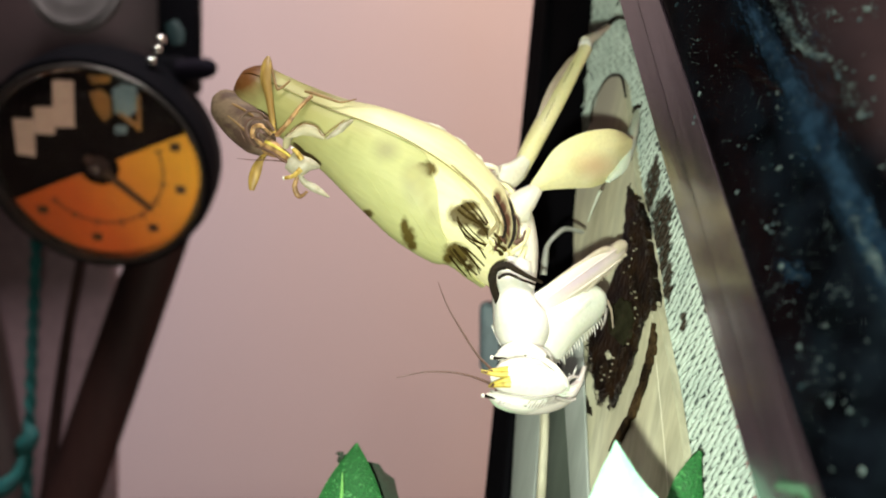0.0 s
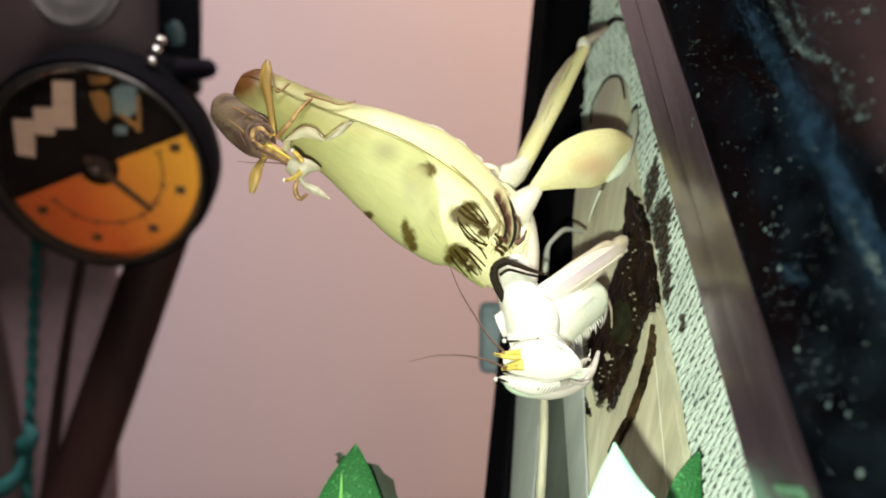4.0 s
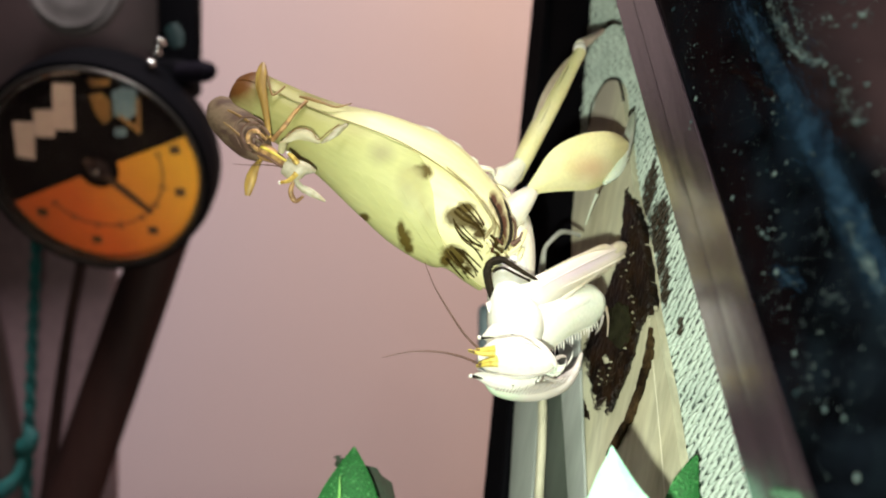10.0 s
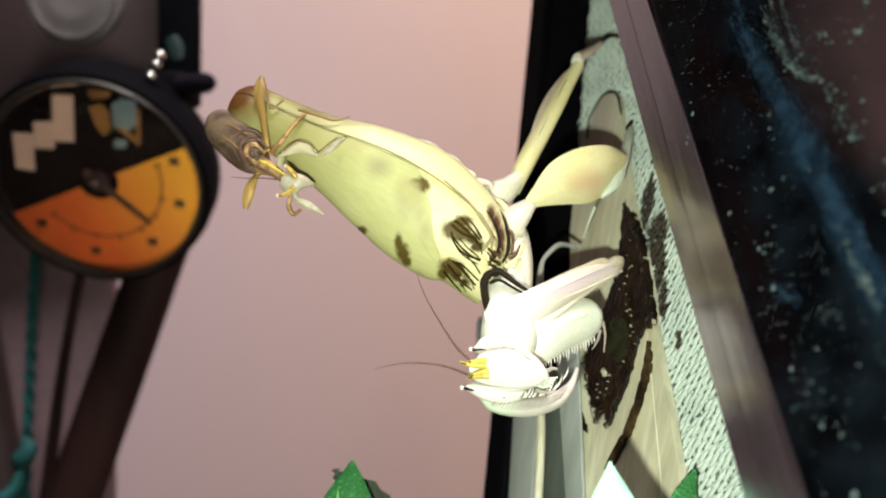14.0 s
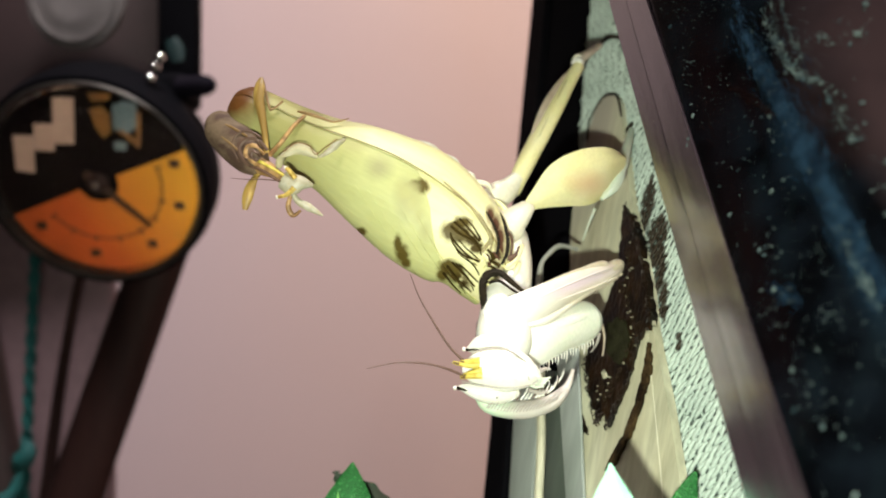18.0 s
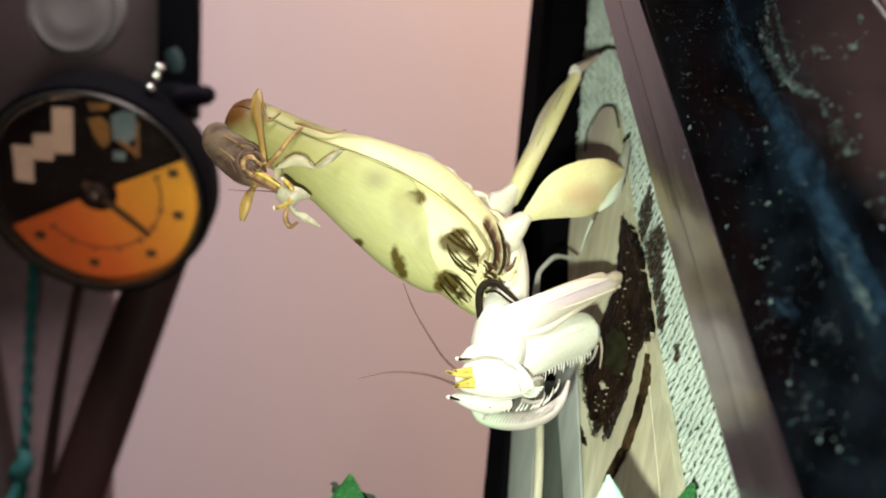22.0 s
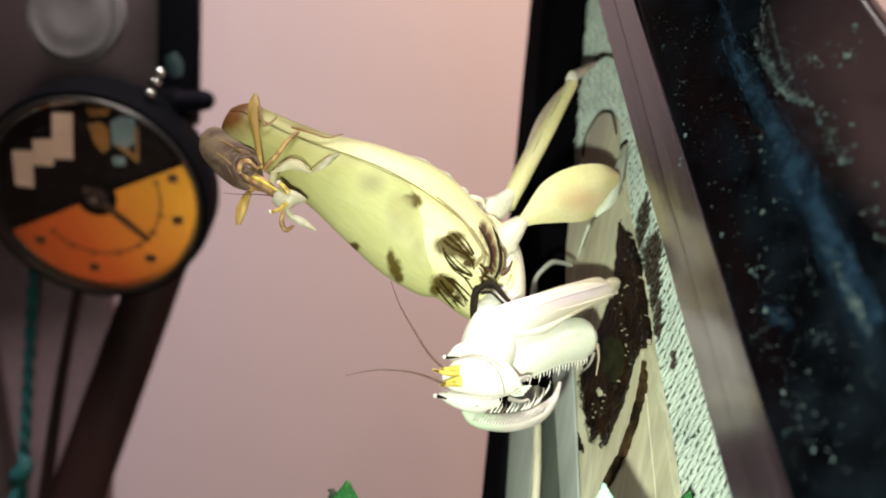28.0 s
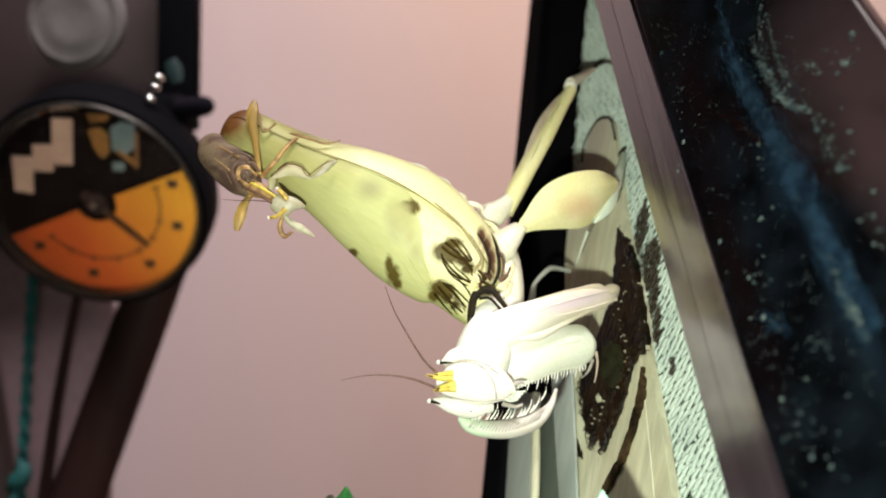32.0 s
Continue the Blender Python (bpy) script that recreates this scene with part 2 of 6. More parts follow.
def dusty_plastic():
    """Glossy black plastic with dust specks, grease smears and faint scratches."""
    m = bpy.data.materials.new("dusty_glossy_black_plastic")
    m.use_nodes = True
    nt = m.node_tree
    b = nt.nodes["Principled BSDF"]
    co = nt.nodes.new("ShaderNodeTexCoord")
    vor = nt.nodes.new("ShaderNodeTexVoronoi")
    vor.inputs["Scale"].default_value = 330
    nt.links.new(co.outputs["Object"], vor.inputs["Vector"])
    patch = nt.nodes.new("ShaderNodeTexNoise")
    patch.inputs["Scale"].default_value, patch.inputs["Detail"].default_value = 90, 4
    nt.links.new(co.outputs["Object"], patch.inputs["Vector"])
    size = nt.nodes.new("ShaderNodeMapRange")
    size.inputs[1].default_value, size.inputs[2].default_value = 0.42, 0.75
    size.inputs[3].default_value, size.inputs[4].default_value = 0.0, 0.2
    nt.links.new(patch.outputs[0], size.inputs[0])
    speck = nt.nodes.new("ShaderNodeMath")
    speck.operation = "LESS_THAN"
    nt.links.new(vor.outputs["Distance"], speck.inputs[0])
    nt.links.new(size.outputs[0], speck.inputs[1])
    mp = nt.nodes.new("ShaderNodeMapping")
    mp.inputs["Scale"].default_value, mp.inputs["Rotation"].default_value = (260, 26, 60), (0, 0, 0.5)
    nt.links.new(co.outputs["Object"], mp.inputs[0])
    smear = nt.nodes.new("ShaderNodeTexNoise")
    smear.inputs["Scale"].default_value, smear.inputs["Detail"].default_value = 1.0, 6
    nt.links.new(mp.outputs[0], smear.inputs["Vector"])
    film = nt.nodes.new("ShaderNodeMapRange")
    film.inputs[1].default_value, film.inputs[2].default_value = 0.52, 0.75
    film.inputs[3].default_value, film.inputs[4].default_value = 0.0, 0.12
    nt.links.new(smear.outputs[0], film.inputs[0])
    dirt = nt.nodes.new("ShaderNodeMath")
    dirt.operation = "MAXIMUM"
    nt.links.new(speck.outputs[0], dirt.inputs[0])
    nt.links.new(film.outputs[0], dirt.inputs[1])
    mix = nt.nodes.new("ShaderNodeMix")
    mix.data_type = "RGBA"
    mix.inputs[7].default_value = (0.010, 0.020, 0.024, 1)
    nt.links.new(dirt.outputs[0], mix.inputs[0])
    cloud = nt.nodes.new("ShaderNodeTexNoise")
    cloud.inputs["Scale"].default_value, cloud.inputs["Detail"].default_value = 150, 8
    nt.links.new(co.outputs["Object"], cloud.inputs["Vector"])
    veil = nt.nodes.new("ShaderNodeMapRange")
    veil.inputs[1].default_value, veil.inputs[2].default_value = 0.40, 0.66
    nt.links.new(cloud.outputs[0], veil.inputs[0])
    tint = nt.nodes.new("ShaderNodeMix")
    tint.data_type = "RGBA"
    tint.inputs[6].default_value, tint.inputs[7].default_value = (0.0007, 0.0008, 0.0012, 1), (0.0024, 0.0036, 0.0056, 1)
    nt.links.new(veil.outputs[0], tint.inputs[0])
    nt.links.new(tint.outputs[2], mix.inputs[6])
    nt.links.new(mix.outputs[2], b.inputs["Base Color"])
    rg = nt.nodes.new("ShaderNodeMapRange")
    rg.inputs[3].default_value, rg.inputs[4].default_value = 0.22, 0.65
    b.inputs["Specular IOR Level"].default_value = 0.05
    nt.links.new(dirt.outputs[0], rg.inputs[0])
    nt.links.new(rg.outputs[0], b.inputs["Roughness"])
    return m


DUSTY = dusty_plastic()
LIP = material("glossy_dark_purple_lip", (0.034, 0.023, 0.030), 0.2, (0.016, 0.011, 0.015), 240, 0.10, 300, stretch=(1.6, 0.12, 1), gloss=1.0, coat=0.6, spread=0.3, turn_z=-57)
LIP.node_tree.nodes["Principled BSDF"].inputs["Coat Roughness"].default_value = 0.14


# ---- building tools ----
def part(name, bm, mat, parent=None, label="", smooth=True):
    data = bpy.data.meshes.new(name)
    bmesh.ops.recalc_face_normals(bm, faces=bm.faces)
    bm.to_mesh(data)
    bm.free()
    data.materials.append(mat)
    if smooth:
        data.polygons.foreach_set("use_smooth", [True] * len(data.polygons))
        data.set_sharp_from_angle(angle=radians(48))
    ob = new(name, data)
    ob.parent = parent
    if label:
        tagged(ob, label)
    return ob


def thing(name, m, label, category, group="", kind=""):
    ob = new(name)
    ob.empty_display_size = 0.004
    ob.matrix_world = m
    return tagged(ob, label, category, group, kind)


def box(bm, lo, hi, bevel=0.0, m=None):
    lo, hi = [min(a, b) for a, b in zip(lo, hi)], [max(a, b) for a, b in zip(lo, hi)]
    made = bmesh.ops.create_cube(bm, size=1)["verts"]
    mid = [(a + b) / 2 for a, b in zip(lo, hi)]
    span = [b - a for a, b in zip(lo, hi)]
    for v in made:
        v.co = Vector([v.co[i] * span[i] + mid[i] for i in range(3)])
    if bevel:
        edges = {e for v in made for e in v.link_edges}
        made = bmesh.ops.bevel(bm, geom=list(edges), offset=bevel, segments=2, affect="EDGES", profile=0.5)["verts"]
        made = [v for v in bm.verts if v.is_valid] if m and len(bm.verts) == len(made) else made
    if m:
        bmesh.ops.transform(bm, matrix=m, verts=list({v for v in made if v.is_valid}))
    return bm


def spline(points, n):
    """n + 1 places along a smooth curve through the points (Catmull-Rom); every value of a point is carried along."""
    p = np.array(points, float)
    k = len(p) - 1
    out = []
    for i in range(n + 1):
        s = min(i / n * k, k - 1e-9)
        j, t = int(s), s - int(s)
        a, b, c, d = p[max(j - 1, 0)], p[j], p[j + 1], p[min(j + 2, k)]
        out.append(0.5 * (2 * b + (c - a) * t + (2 * a - 5 * b + 4 * c - d) * t * t + (3 * b - a - 3 * c + d) * t ** 3))
    return np.array(out)


def sweep(bm, points, n=16, seg=10, side=(0, 0, 1), arc=None, rough=0.0, thick=0.0, seed=0):
    """A rounded body along points (x, y, z, half width along side, half width across). arc: only these degrees round it, as a shell."""
    rnd = random.Random(seed)
    q = spline(points, n)
    rings = []
    side = Vector(side)
    for i, row in enumerate(q):
        here = Vector(row[:3])
        way = Vector(q[min(i + 1, n)][:3]) - Vector(q[max(i - 1, 0)][:3])
        way.normalize()
        a = side - side.dot(way) * way
        a.normalize()
        b = way.cross(a)
        ring = []
        count = seg if arc is None else seg + 1
        for k in range(count):
            th = 2 * math.pi * k / seg if arc is None else radians(arc[0] + (arc[1] - arc[0]) * k / seg)
            r = 1 + (rnd.uniform(-rough, rough) if rough else 0)
            ring.append(here + (a * math.cos(th) * max(row[3], 2e-5) + b * math.sin(th) * max(row[4], 2e-5)) * r)
        rings.append(ring)
    vs = [[bm.verts.new(c) for c in ring] for ring in rings]
    m = len(vs[0])
    for i in range(n):
        for k in range(m if arc is None else m - 1):
            bm.faces.new((vs[i][k], vs[i][(k + 1) % m], vs[i + 1][(k + 1) % m], vs[i + 1][k]))
    if arc is None:
        bm.faces.new(vs[0][::-1])
        bm.faces.new(vs[-1])
    elif thick:
        bmesh.ops.recalc_face_normals(bm, faces=bm.faces)
        bmesh.ops.solidify(bm, geom=list(bm.faces), thickness=thick)
    return bm


def lathe(bm, profile, seg=48, loop=False):
    """Turns (radius, height) pairs round the z axis."""
    vs = []
    for r, z in profile:
        vs.append([bm.verts.new((r * math.cos(2 * math.pi * k / seg), r * math.sin(2 * math.pi * k / seg), z)) for k in range(seg)])
    for a, b in zip(vs, vs[1:]):
        for k in range(seg):
            bm.faces.new((a[k], a[(k + 1) % seg], b[(k + 1) % seg], b[k]))
    if loop:
        for k in range(seg):
            bm.faces.new((vs[-1][k], vs[-1][(k + 1) % seg], vs[0][(k + 1) % seg], vs[0][k]))
        return bm
    bmesh.ops.remove_doubles(bm, verts=vs[0] + vs[-1], dist=1e-6)
    for ring in (vs[0], vs[-1]):
        ring = [v for v in ring if v.is_valid]
        if len(ring) > 2:
            bm.faces.new(ring)
    return bm


def flat(bm, outline, z0, z1):
    """A plate from a list of (x, y), between two heights."""
    lo = [bm.verts.new((x, y, z0)) for x, y in outline]
    hi = [bm.verts.new((x, y, z1)) for x, y in outline]
    n = len(lo)
    bm.faces.new(lo[::-1])
    bm.faces.new(hi)
    for k in range(n):
        bm.faces.new((lo[k], lo[(k + 1) % n], hi[(k + 1) % n], hi[k]))
    return bm


def ring_arc(a0, a1, r0, r1, n=32):
    out = [(r1 * math.cos(radians(a0 + (a1 - a0) * i / n)), r1 * math.sin(radians(a0 + (a1 - a0) * i / n))) for i in range(n + 1)]
    inn = [(r0 * math.cos(radians(a1 + (a0 - a1) * i / n)), r0 * math.sin(radians(a1 + (a0 - a1) * i / n))) for i in range(n + 1)]
    return out + (inn if r0 > 0 else [(0, 0)])


def blade(bm, points, n=14, across=6, camber=0.2, thick=0.0004, side=(0, 0, 1), serrate=0.0):
    """A thin leaf-like lobe along points (x, y, z, upper half width, lower half width), bowed across."""
    q = spline(points, n)
    side = Vector(side)
    grid = []
    for i, row in enumerate(q):
        here = Vector(row[:3])
        way = (Vector(q[min(i + 1, n)][:3]) - Vector(q[max(i - 1, 0)][:3])).normalized()
        a = (side - side.dot(way) * way).normalized()
        b = way.cross(a)
        line = []
        for k in range(across + 1):
            t = k / across * 2 - 1
            w = row[3] if t > 0 else row[4]
            w = max(w, 2e-5)
            if serrate and k in (0, across):
                w += serrate * (i % 2)
            line.append(bm.verts.new(here + a * t * w + b * camber * max(row[3], row[4]) * (1 - t * t)))
        grid.append(line)
    faces = []
    for i in range(n):
        for k in range(across):
            faces.append(bm.faces.new((grid[i][k], grid[i][k + 1], grid[i + 1][k + 1], grid[i + 1][k])))
    bmesh.ops.recalc_face_normals(bm, faces=faces)
    bmesh.ops.solidify(bm, geom=faces, thickness=thick)
    return bm


def bm_new():
    return bmesh.new()


# ---- the room ----
def slab(name, lo, hi, mat, label, category):
    bm = bm_new()
    box(bm, lo, hi)
    ob = part(name, bm, mat, smooth=False)
    return tagged(ob, label, category, kind="structure")


# the lilac cast of light at the left is painted into the wall's colour
PINK_LILAC_LIGHT = marked(material("pink_wall_paint_lilac_light", (0.545, 0.372, 0.322), 0.75, (0.52, 0.378, 0.35), 2.2, 0.1, 220, spread=0.03), [((-0.52, 1.0, 1.0), (0.34, 0.3, 0.85))],
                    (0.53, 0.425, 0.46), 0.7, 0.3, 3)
slab("wall_back", (-1.6, 1.00, 0), (1.4, 1.10, 2.4), PINK_LILAC_LIGHT, "dusky pink painted room wall, lilac light at the left put into its colour", "wall")
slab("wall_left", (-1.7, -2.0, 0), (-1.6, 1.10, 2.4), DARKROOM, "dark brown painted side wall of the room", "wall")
slab("wall_right", (1.4, -2.0, 0), (1.5, 1.10, 2.4), PINK, "plain dusky pink painted side wall", "wall")
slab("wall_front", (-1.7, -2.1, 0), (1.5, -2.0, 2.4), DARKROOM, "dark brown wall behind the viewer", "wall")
slab("floor", (-1.7, -2.1, -0.1), (1.5, 1.10, 0), FLOOR, "pale tiled room floor", "floor")
slab("ceiling", (-1.7, -2.1, 2.4), (1.5, 1.10, 2.5), PLASTER, "plain grey plaster ceiling", "ceiling")

table = thing("table", pose(0, 0.16, 0), "dark wooden table under the insect cage", "table")
bm = bm_new()
box(bm, (-0.5, -0.26, 0.82), (0.5, 0.30, 0.85), 0.004)
part("tabletop", bm, TABLE, table)
for x in (-0.46, 0.46):
    for y in (-0.22, 0.26):
        bm = bm_new()
        box(bm, (x - 0.025, y - 0.025, 0), (x + 0.025, y + 0.025, 0.8195), 0.003)
        part("leg", bm, TABLE, table)

# ---- the net side of the cage: u towards the viewer, v upwards, w out to the mantis ----
PANEL = Matrix(((0.36981, 0.21021, -0.90501, 0.03707), (-0.92911, 0.08367, -0.36022, 0.13755), (0.00000, 0.97407, 0.22625, 0.99909), (0, 0, 0, 1)))
cage = thing("insect_cage", PANEL, "black plastic insect cage side with a pale woven net", "cage")


STAINED = marked(THREAD, [((0.0022, 0.0072, 0), (0.0030, 0.0034, 0.004)), ((0.0028, 0.0039, 0), (0.0022, 0.0034, 0.004)), ((0.0049, -0.0002, 0), (0.0014, 0.0040, 0.004)), ((0.0068, -0.0046, 0), (0.0011, 0.0034, 0.004)), ((0.0080, -0.0070, 0), (0.0007, 0.0016, 0.004)), ((-0.0023, 0.0125, 0), (0.0020, 0.0050, 0.004)), ((-0.0023, 0.0157, 0), (0.0009, 0.0030, 0.004)), ((0.0128, -0.0114, 0), (0.0007, 0.0016, 0.004))], (0.022, 0.013, 0.005), 0.15, 0.9, 600)


def net(u0, u1, v0, v1, pitch=0.00122, r=0.00024):
    """Knitted net: wavy strands that touch their neighbours by turns and leave small lozenge holes."""
    verts, faces = [], []
    cols, step = int((u1 - u0) / pitch), 8
    wave = 0.0022
    rows = int((v1 - v0) / wave * step)
    rnd = random.Random(4)
    for c in range(cols):
        flip = 1 if c % 2 else -1
        base = len(verts)
        off = rnd.uniform(-0.00005, 0.00005)
        inside = []
        for j in range(rows + 1):
            v = v0 + (v1 - v0) * j / rows
            ph = 2 * math.pi * (v - v0) / wave
            u = u0 + c * pitch + flip * pitch * 0.40 * math.cos(ph) + off
            w = 0.00016 * math.sin(2 * ph) + 0.0004 * math.sin(v * 60 + u * 40)
            inside.append(u > -0.0259 - 0.209 * v and u < 0.0125 - 0.69 * v)
            for k in range(5):
                a = 2 * math.pi * k / 5
                verts.append((u + r * math.cos(a) * 1.25, v, w + r * math.sin(a)))
        for j in range(rows):
            if not inside[j]:
                continue
            for k in range(5):
                a, b = base + j * 5 + k, base + j * 5 + (k + 1) % 5
                faces.append((a, b, b + 5, a + 5))
    data = bpy.data.meshes.new("net")
    data.from_pydata(verts, [], faces)
    data.materials.append(STAINED)
    data.polygons.foreach_set("use_smooth", [True] * len(data.polygons))
    ob = new("net", data)
    ob.parent = cage
    return tagged(ob, "pale grey-green knitted net, spotted with brown")


net(-0.086, 0.070, -0.088, 0.098)


def stitches(u0, u1, v0, v1, pu=0.00122, pv=0.00158):
    """The net's raised knit stitches: slanting grains laid like bricks over the strands."""
    rnd = random.Random(9)
    verts, faces = [], []
    for j in range(int((v1 - v0) / pv)):
        for i in range(int((u1 - u0) / pu)):
            u = u0 + (i + 0.5 * (j % 2)) * pu + rnd.uniform(-1, 1) * 0.00008
            v = v0 + j * pv + rnd.uniform(-1, 1) * 0.00010 + 0.25 * pu * (i % 2)
            if u < -0.0259 - 0.209 * v or u > 0.0115 - 0.69 * v:
                continue
            h, r, lean = 0.00122 * rnd.uniform(0.85, 1.1), 0.00041 * rnd.uniform(0.8, 1.15), rnd.uniform(0.42, 0.66)
            r *= float(np.interp(v, (-0.012, 0.010), (1.0, 0.6)))
            base = len(verts)
            wv = 0.0004 * math.sin(v * 60 + u * 40) + 0.0003 + rnd.uniform(-1, 1) * 0.00005
            for k, f in ((-1.0, 0.25), (-0.55, 0.9), (0.0, 1.0), (0.55, 0.85), (1.0, 0.2)):
                for q in range(6):
                    t = 2 * math.pi * q / 6
                    verts.append((u + lean * k * h + r * f * math.cos(t), v + k * h, wv + 0.00018 * (1 - k * k) + r * f * 0.8 * math.sin(t)))
            for k in range(4):
                for q in range(6):
                    x, y = base + k * 6 + q, base + k * 6 + (q + 1) % 6
                    faces.append((x, y, y + 6, x + 6))
            faces.append(tuple(base + q for q in range(5, -1, -1)))
            faces.append(tuple(base + 24 + q for q in range(6)))
    data = bpy.data.meshes.new("knit_relief")
    data.from_pydata(verts, [], faces)
    data.materials.append(STAINED)
    data.polygons.foreach_set("use_smooth", [True] * len(data.polygons))
    ob = new("knit_relief", data)
    ob.parent = cage
    return tagged(ob, "slanting pale knit stitches of the net", kind="stuff")


stitches(-0.086, 0.060, -0.066, 0.098)

# front lip of the net's opening and the glossy housing that it belongs to
def plate(name, corners, mat, depth, label, bevel=0.0006, parent=cage, back=None):
    """A thick four-cornered plate; corners in the cage's space, its thickness goes to the side given by back."""
    bm = bm_new()
    a = [Vector(c) for c in corners]
    nrm = (a[1] - a[0]).cross(a[3] - a[0]).normalized() * depth
    if back and nrm.dot(Vector(back)) < 0:
        nrm = -nrm
    lo, hi = [bm.verts.new(c) for c in a], [bm.verts.new(c + nrm) for c in a]
    bm.faces.new(lo)
    bm.faces.new(hi)
    for k in range(4):
        bm.faces.new((lo[k], lo[(k + 1) % 4], hi[(k + 1) % 4], hi[k]))
    if bevel:
        bmesh.ops.bevel(bm, geom=list(bm.edges), offset=bevel, segments=3, affect="EDGES", profile=0.5)
    return part(name, bm, mat, parent, label)


LIP_NEAR = [(-0.03344, 0.08899, 0.01500), (-0.02359, 0.08347, 0.01600), (0.05359, -0.03237, 0.01575), (0.04996, -0.03357, 0.01500)]
LIP_FAR = [(-0.02312, 0.08319, 0.01610), (-0.01452, 0.07833, 0.01705), (0.05979, -0.03036, 0.01730), (0.05375, -0.03233, 0.01585)]
plate("inner_lip", LIP_NEAR, LIP, 0.003, "glossy dark lip along the net", 0.0, back=(0, 0, -1))
plate("outer_lip", LIP_FAR, LIP, 0.004, "glossy dark lip along the net", 0.0, back=(0, 0, -1))
# blue streak: a light's highlight on the plastic, put into its colour
SMEARED_SHEEN = marked(DUSTY, [((0.0386, 0.0231, 0.014), (0.0060, 0.0008, 0.03), -55.0), ((0.0460, 0.0129, 0.014), (0.0050, 0.0022, 0.03), -56.0), ((0.0538, 0.0023, 0.014), (0.0100, 0.0012, 0.03), -58.0), ((0.0578, -0.0032, 0.014), (0.0060, 0.0009, 0.03), -60.0)], (0.0040, 0.0085, 0.0145), 0.9, 1.4, 300)
# purple-red zone: the pink wall's reflection, painted into the colour
SMEARED_SHEEN = marked(SMEARED_SHEEN, [((0.0516, 0.0261, 0.014), (0.0150, 0.0070, 0.03), -55.0), ((0.0553, 0.0164, 0.014), (0.0110, 0.0040, 0.03), -55.0)], (0.022, 0.0135, 0.0150), 0.7, 0.7, 200)
SMEARED_SHEEN = marked(SMEARED_SHEEN, [((0.0283, 0.0251, 0.014), (0.0120, 0.0028, 0.03), -60.0), ((0.0420, 0.0002, 0.014), (0.0140, 0.0020, 0.03), -58.0), ((0.0363, 0.0203, 0.014), (0.0060, 0.0010, 0.03), -55.0)], (0.0026, 0.0013, 0.0017), 0.9, 1.2, 200)
HOUSE = [Vector(c) for c in ((-0.017, 0.0835, 0.0171), (0.0324, 0.0584, 0.0129), (0.0902, -0.0206, 0.0129), (0.0594, -0.0318, 0.0173))]
FLAT = (HOUSE[1] - HOUSE[0]).cross(HOUSE[3] - HOUSE[0]).normalized()


def on_housing(u, v, lift=0.00008):
    """The place on the housing's face over (u, v)."""
    w = HOUSE[0].z - (FLAT.x * (u - HOUSE[0].x) + FLAT.y * (v - HOUSE[0].y)) / FLAT.z
    return Vector((u, v, w + lift))


def beside(u, v):
    """How far (u, v) lies from the housing's border along the lip."""
    a, b = HOUSE[0], HOUSE[3]
    return u - (a.x + (b.x - a.x) * (v - a.y) / (b.y - a.y))


HOUSE[2] = on_housing(HOUSE[2].x, HOUSE[2].y, 0)
plate("housing", HOUSE, SMEARED_SHEEN, 0.006, "glossy black housing, dusty and smeared, with painted reflections", 0.001, back=(0, 0, -1))


def dust(seed, trails):
    """Grains of dust on the housing, scattered along trails (start, end, reach to the sides, count, largest size)."""
    rnd = random.Random(seed)
    bm = bm_new()
    for a, b, reach, count, size in trails:
        for k in range(count):
            t = rnd.random()
            u = a[0] + (b[0] - a[0]) * t + rnd.gauss(0, reach)
            v = a[1] + (b[1] - a[1]) * t + rnd.gauss(0, reach)
            if beside(u, v) < 0.0022:
                continue
            c = on_housing(u, v)
            r = 0.00003 + size * rnd.random() ** 4
            made = bmesh.ops.create_icosphere(bm, subdivisions=1, radius=r)["verts"]
            stretch = rnd.uniform(1, 2.2)
            for q in made:
                q.co = Vector((q.co.x * stretch, q.co.y, q.co.z * 0.6)) + c
    return tagged(part("dust", bm, DUST, cage, "grey dust grains on the black housing"), kind="stuff")


def thin_strokes(name, seed, trails, mat, label):
    """Wipe marks and painted sheen: many thin strokes along trails (start, end, reach to the sides, count, longest,
    half width).
    """
    rnd = random.Random(seed)
    verts, faces = [], []
    for a, b, reach, count, longest, wide in trails:
        way = Vector((b[0] - a[0], b[1] - a[1]))
        along = way.normalized()
        for k in range(count):
            t, o = rnd.random(), rnd.gauss(0, reach)
            c = Vector(a[:2]) + way * t + Vector((-along.y, along.x)) * o
            turn = rnd.gauss(0, 0.22)
            if beside(c.x, c.y) < 0.0030:
                continue
            d = Vector((along.x * math.cos(turn) - along.y * math.sin(turn), along.x * math.sin(turn) + along.y * math.cos(turn)))
            h = longest * rnd.uniform(0.25, 1.0)
            e = Vector((-d.y, d.x)) * wide * rnd.uniform(0.4, 1.2)
            base = len(verts)
            for q, f in ((-h, 0.2), (-h * 0.4, 1), (h * 0.4, 1), (h, 0.2)):
                for side_ in (-1, 0, 1):
                    x = c + d * q + e * side_ * f
                    verts.append(on_housing(x.x, x.y, 0.00004 + (0.00003 if side_ == 0 else 0)))
            for r in range(3):
                for q in range(2):
                    x = base + r * 3 + q
                    faces.append((x, x + 1, x + 4, x + 3))
    data = bpy.data.meshes.new(name)
    data.from_pydata(verts, [], faces)
    data.materials.append(mat)
    ob = new(name, data)
    ob.parent = cage
    return tagged(ob, label, kind="stuff")


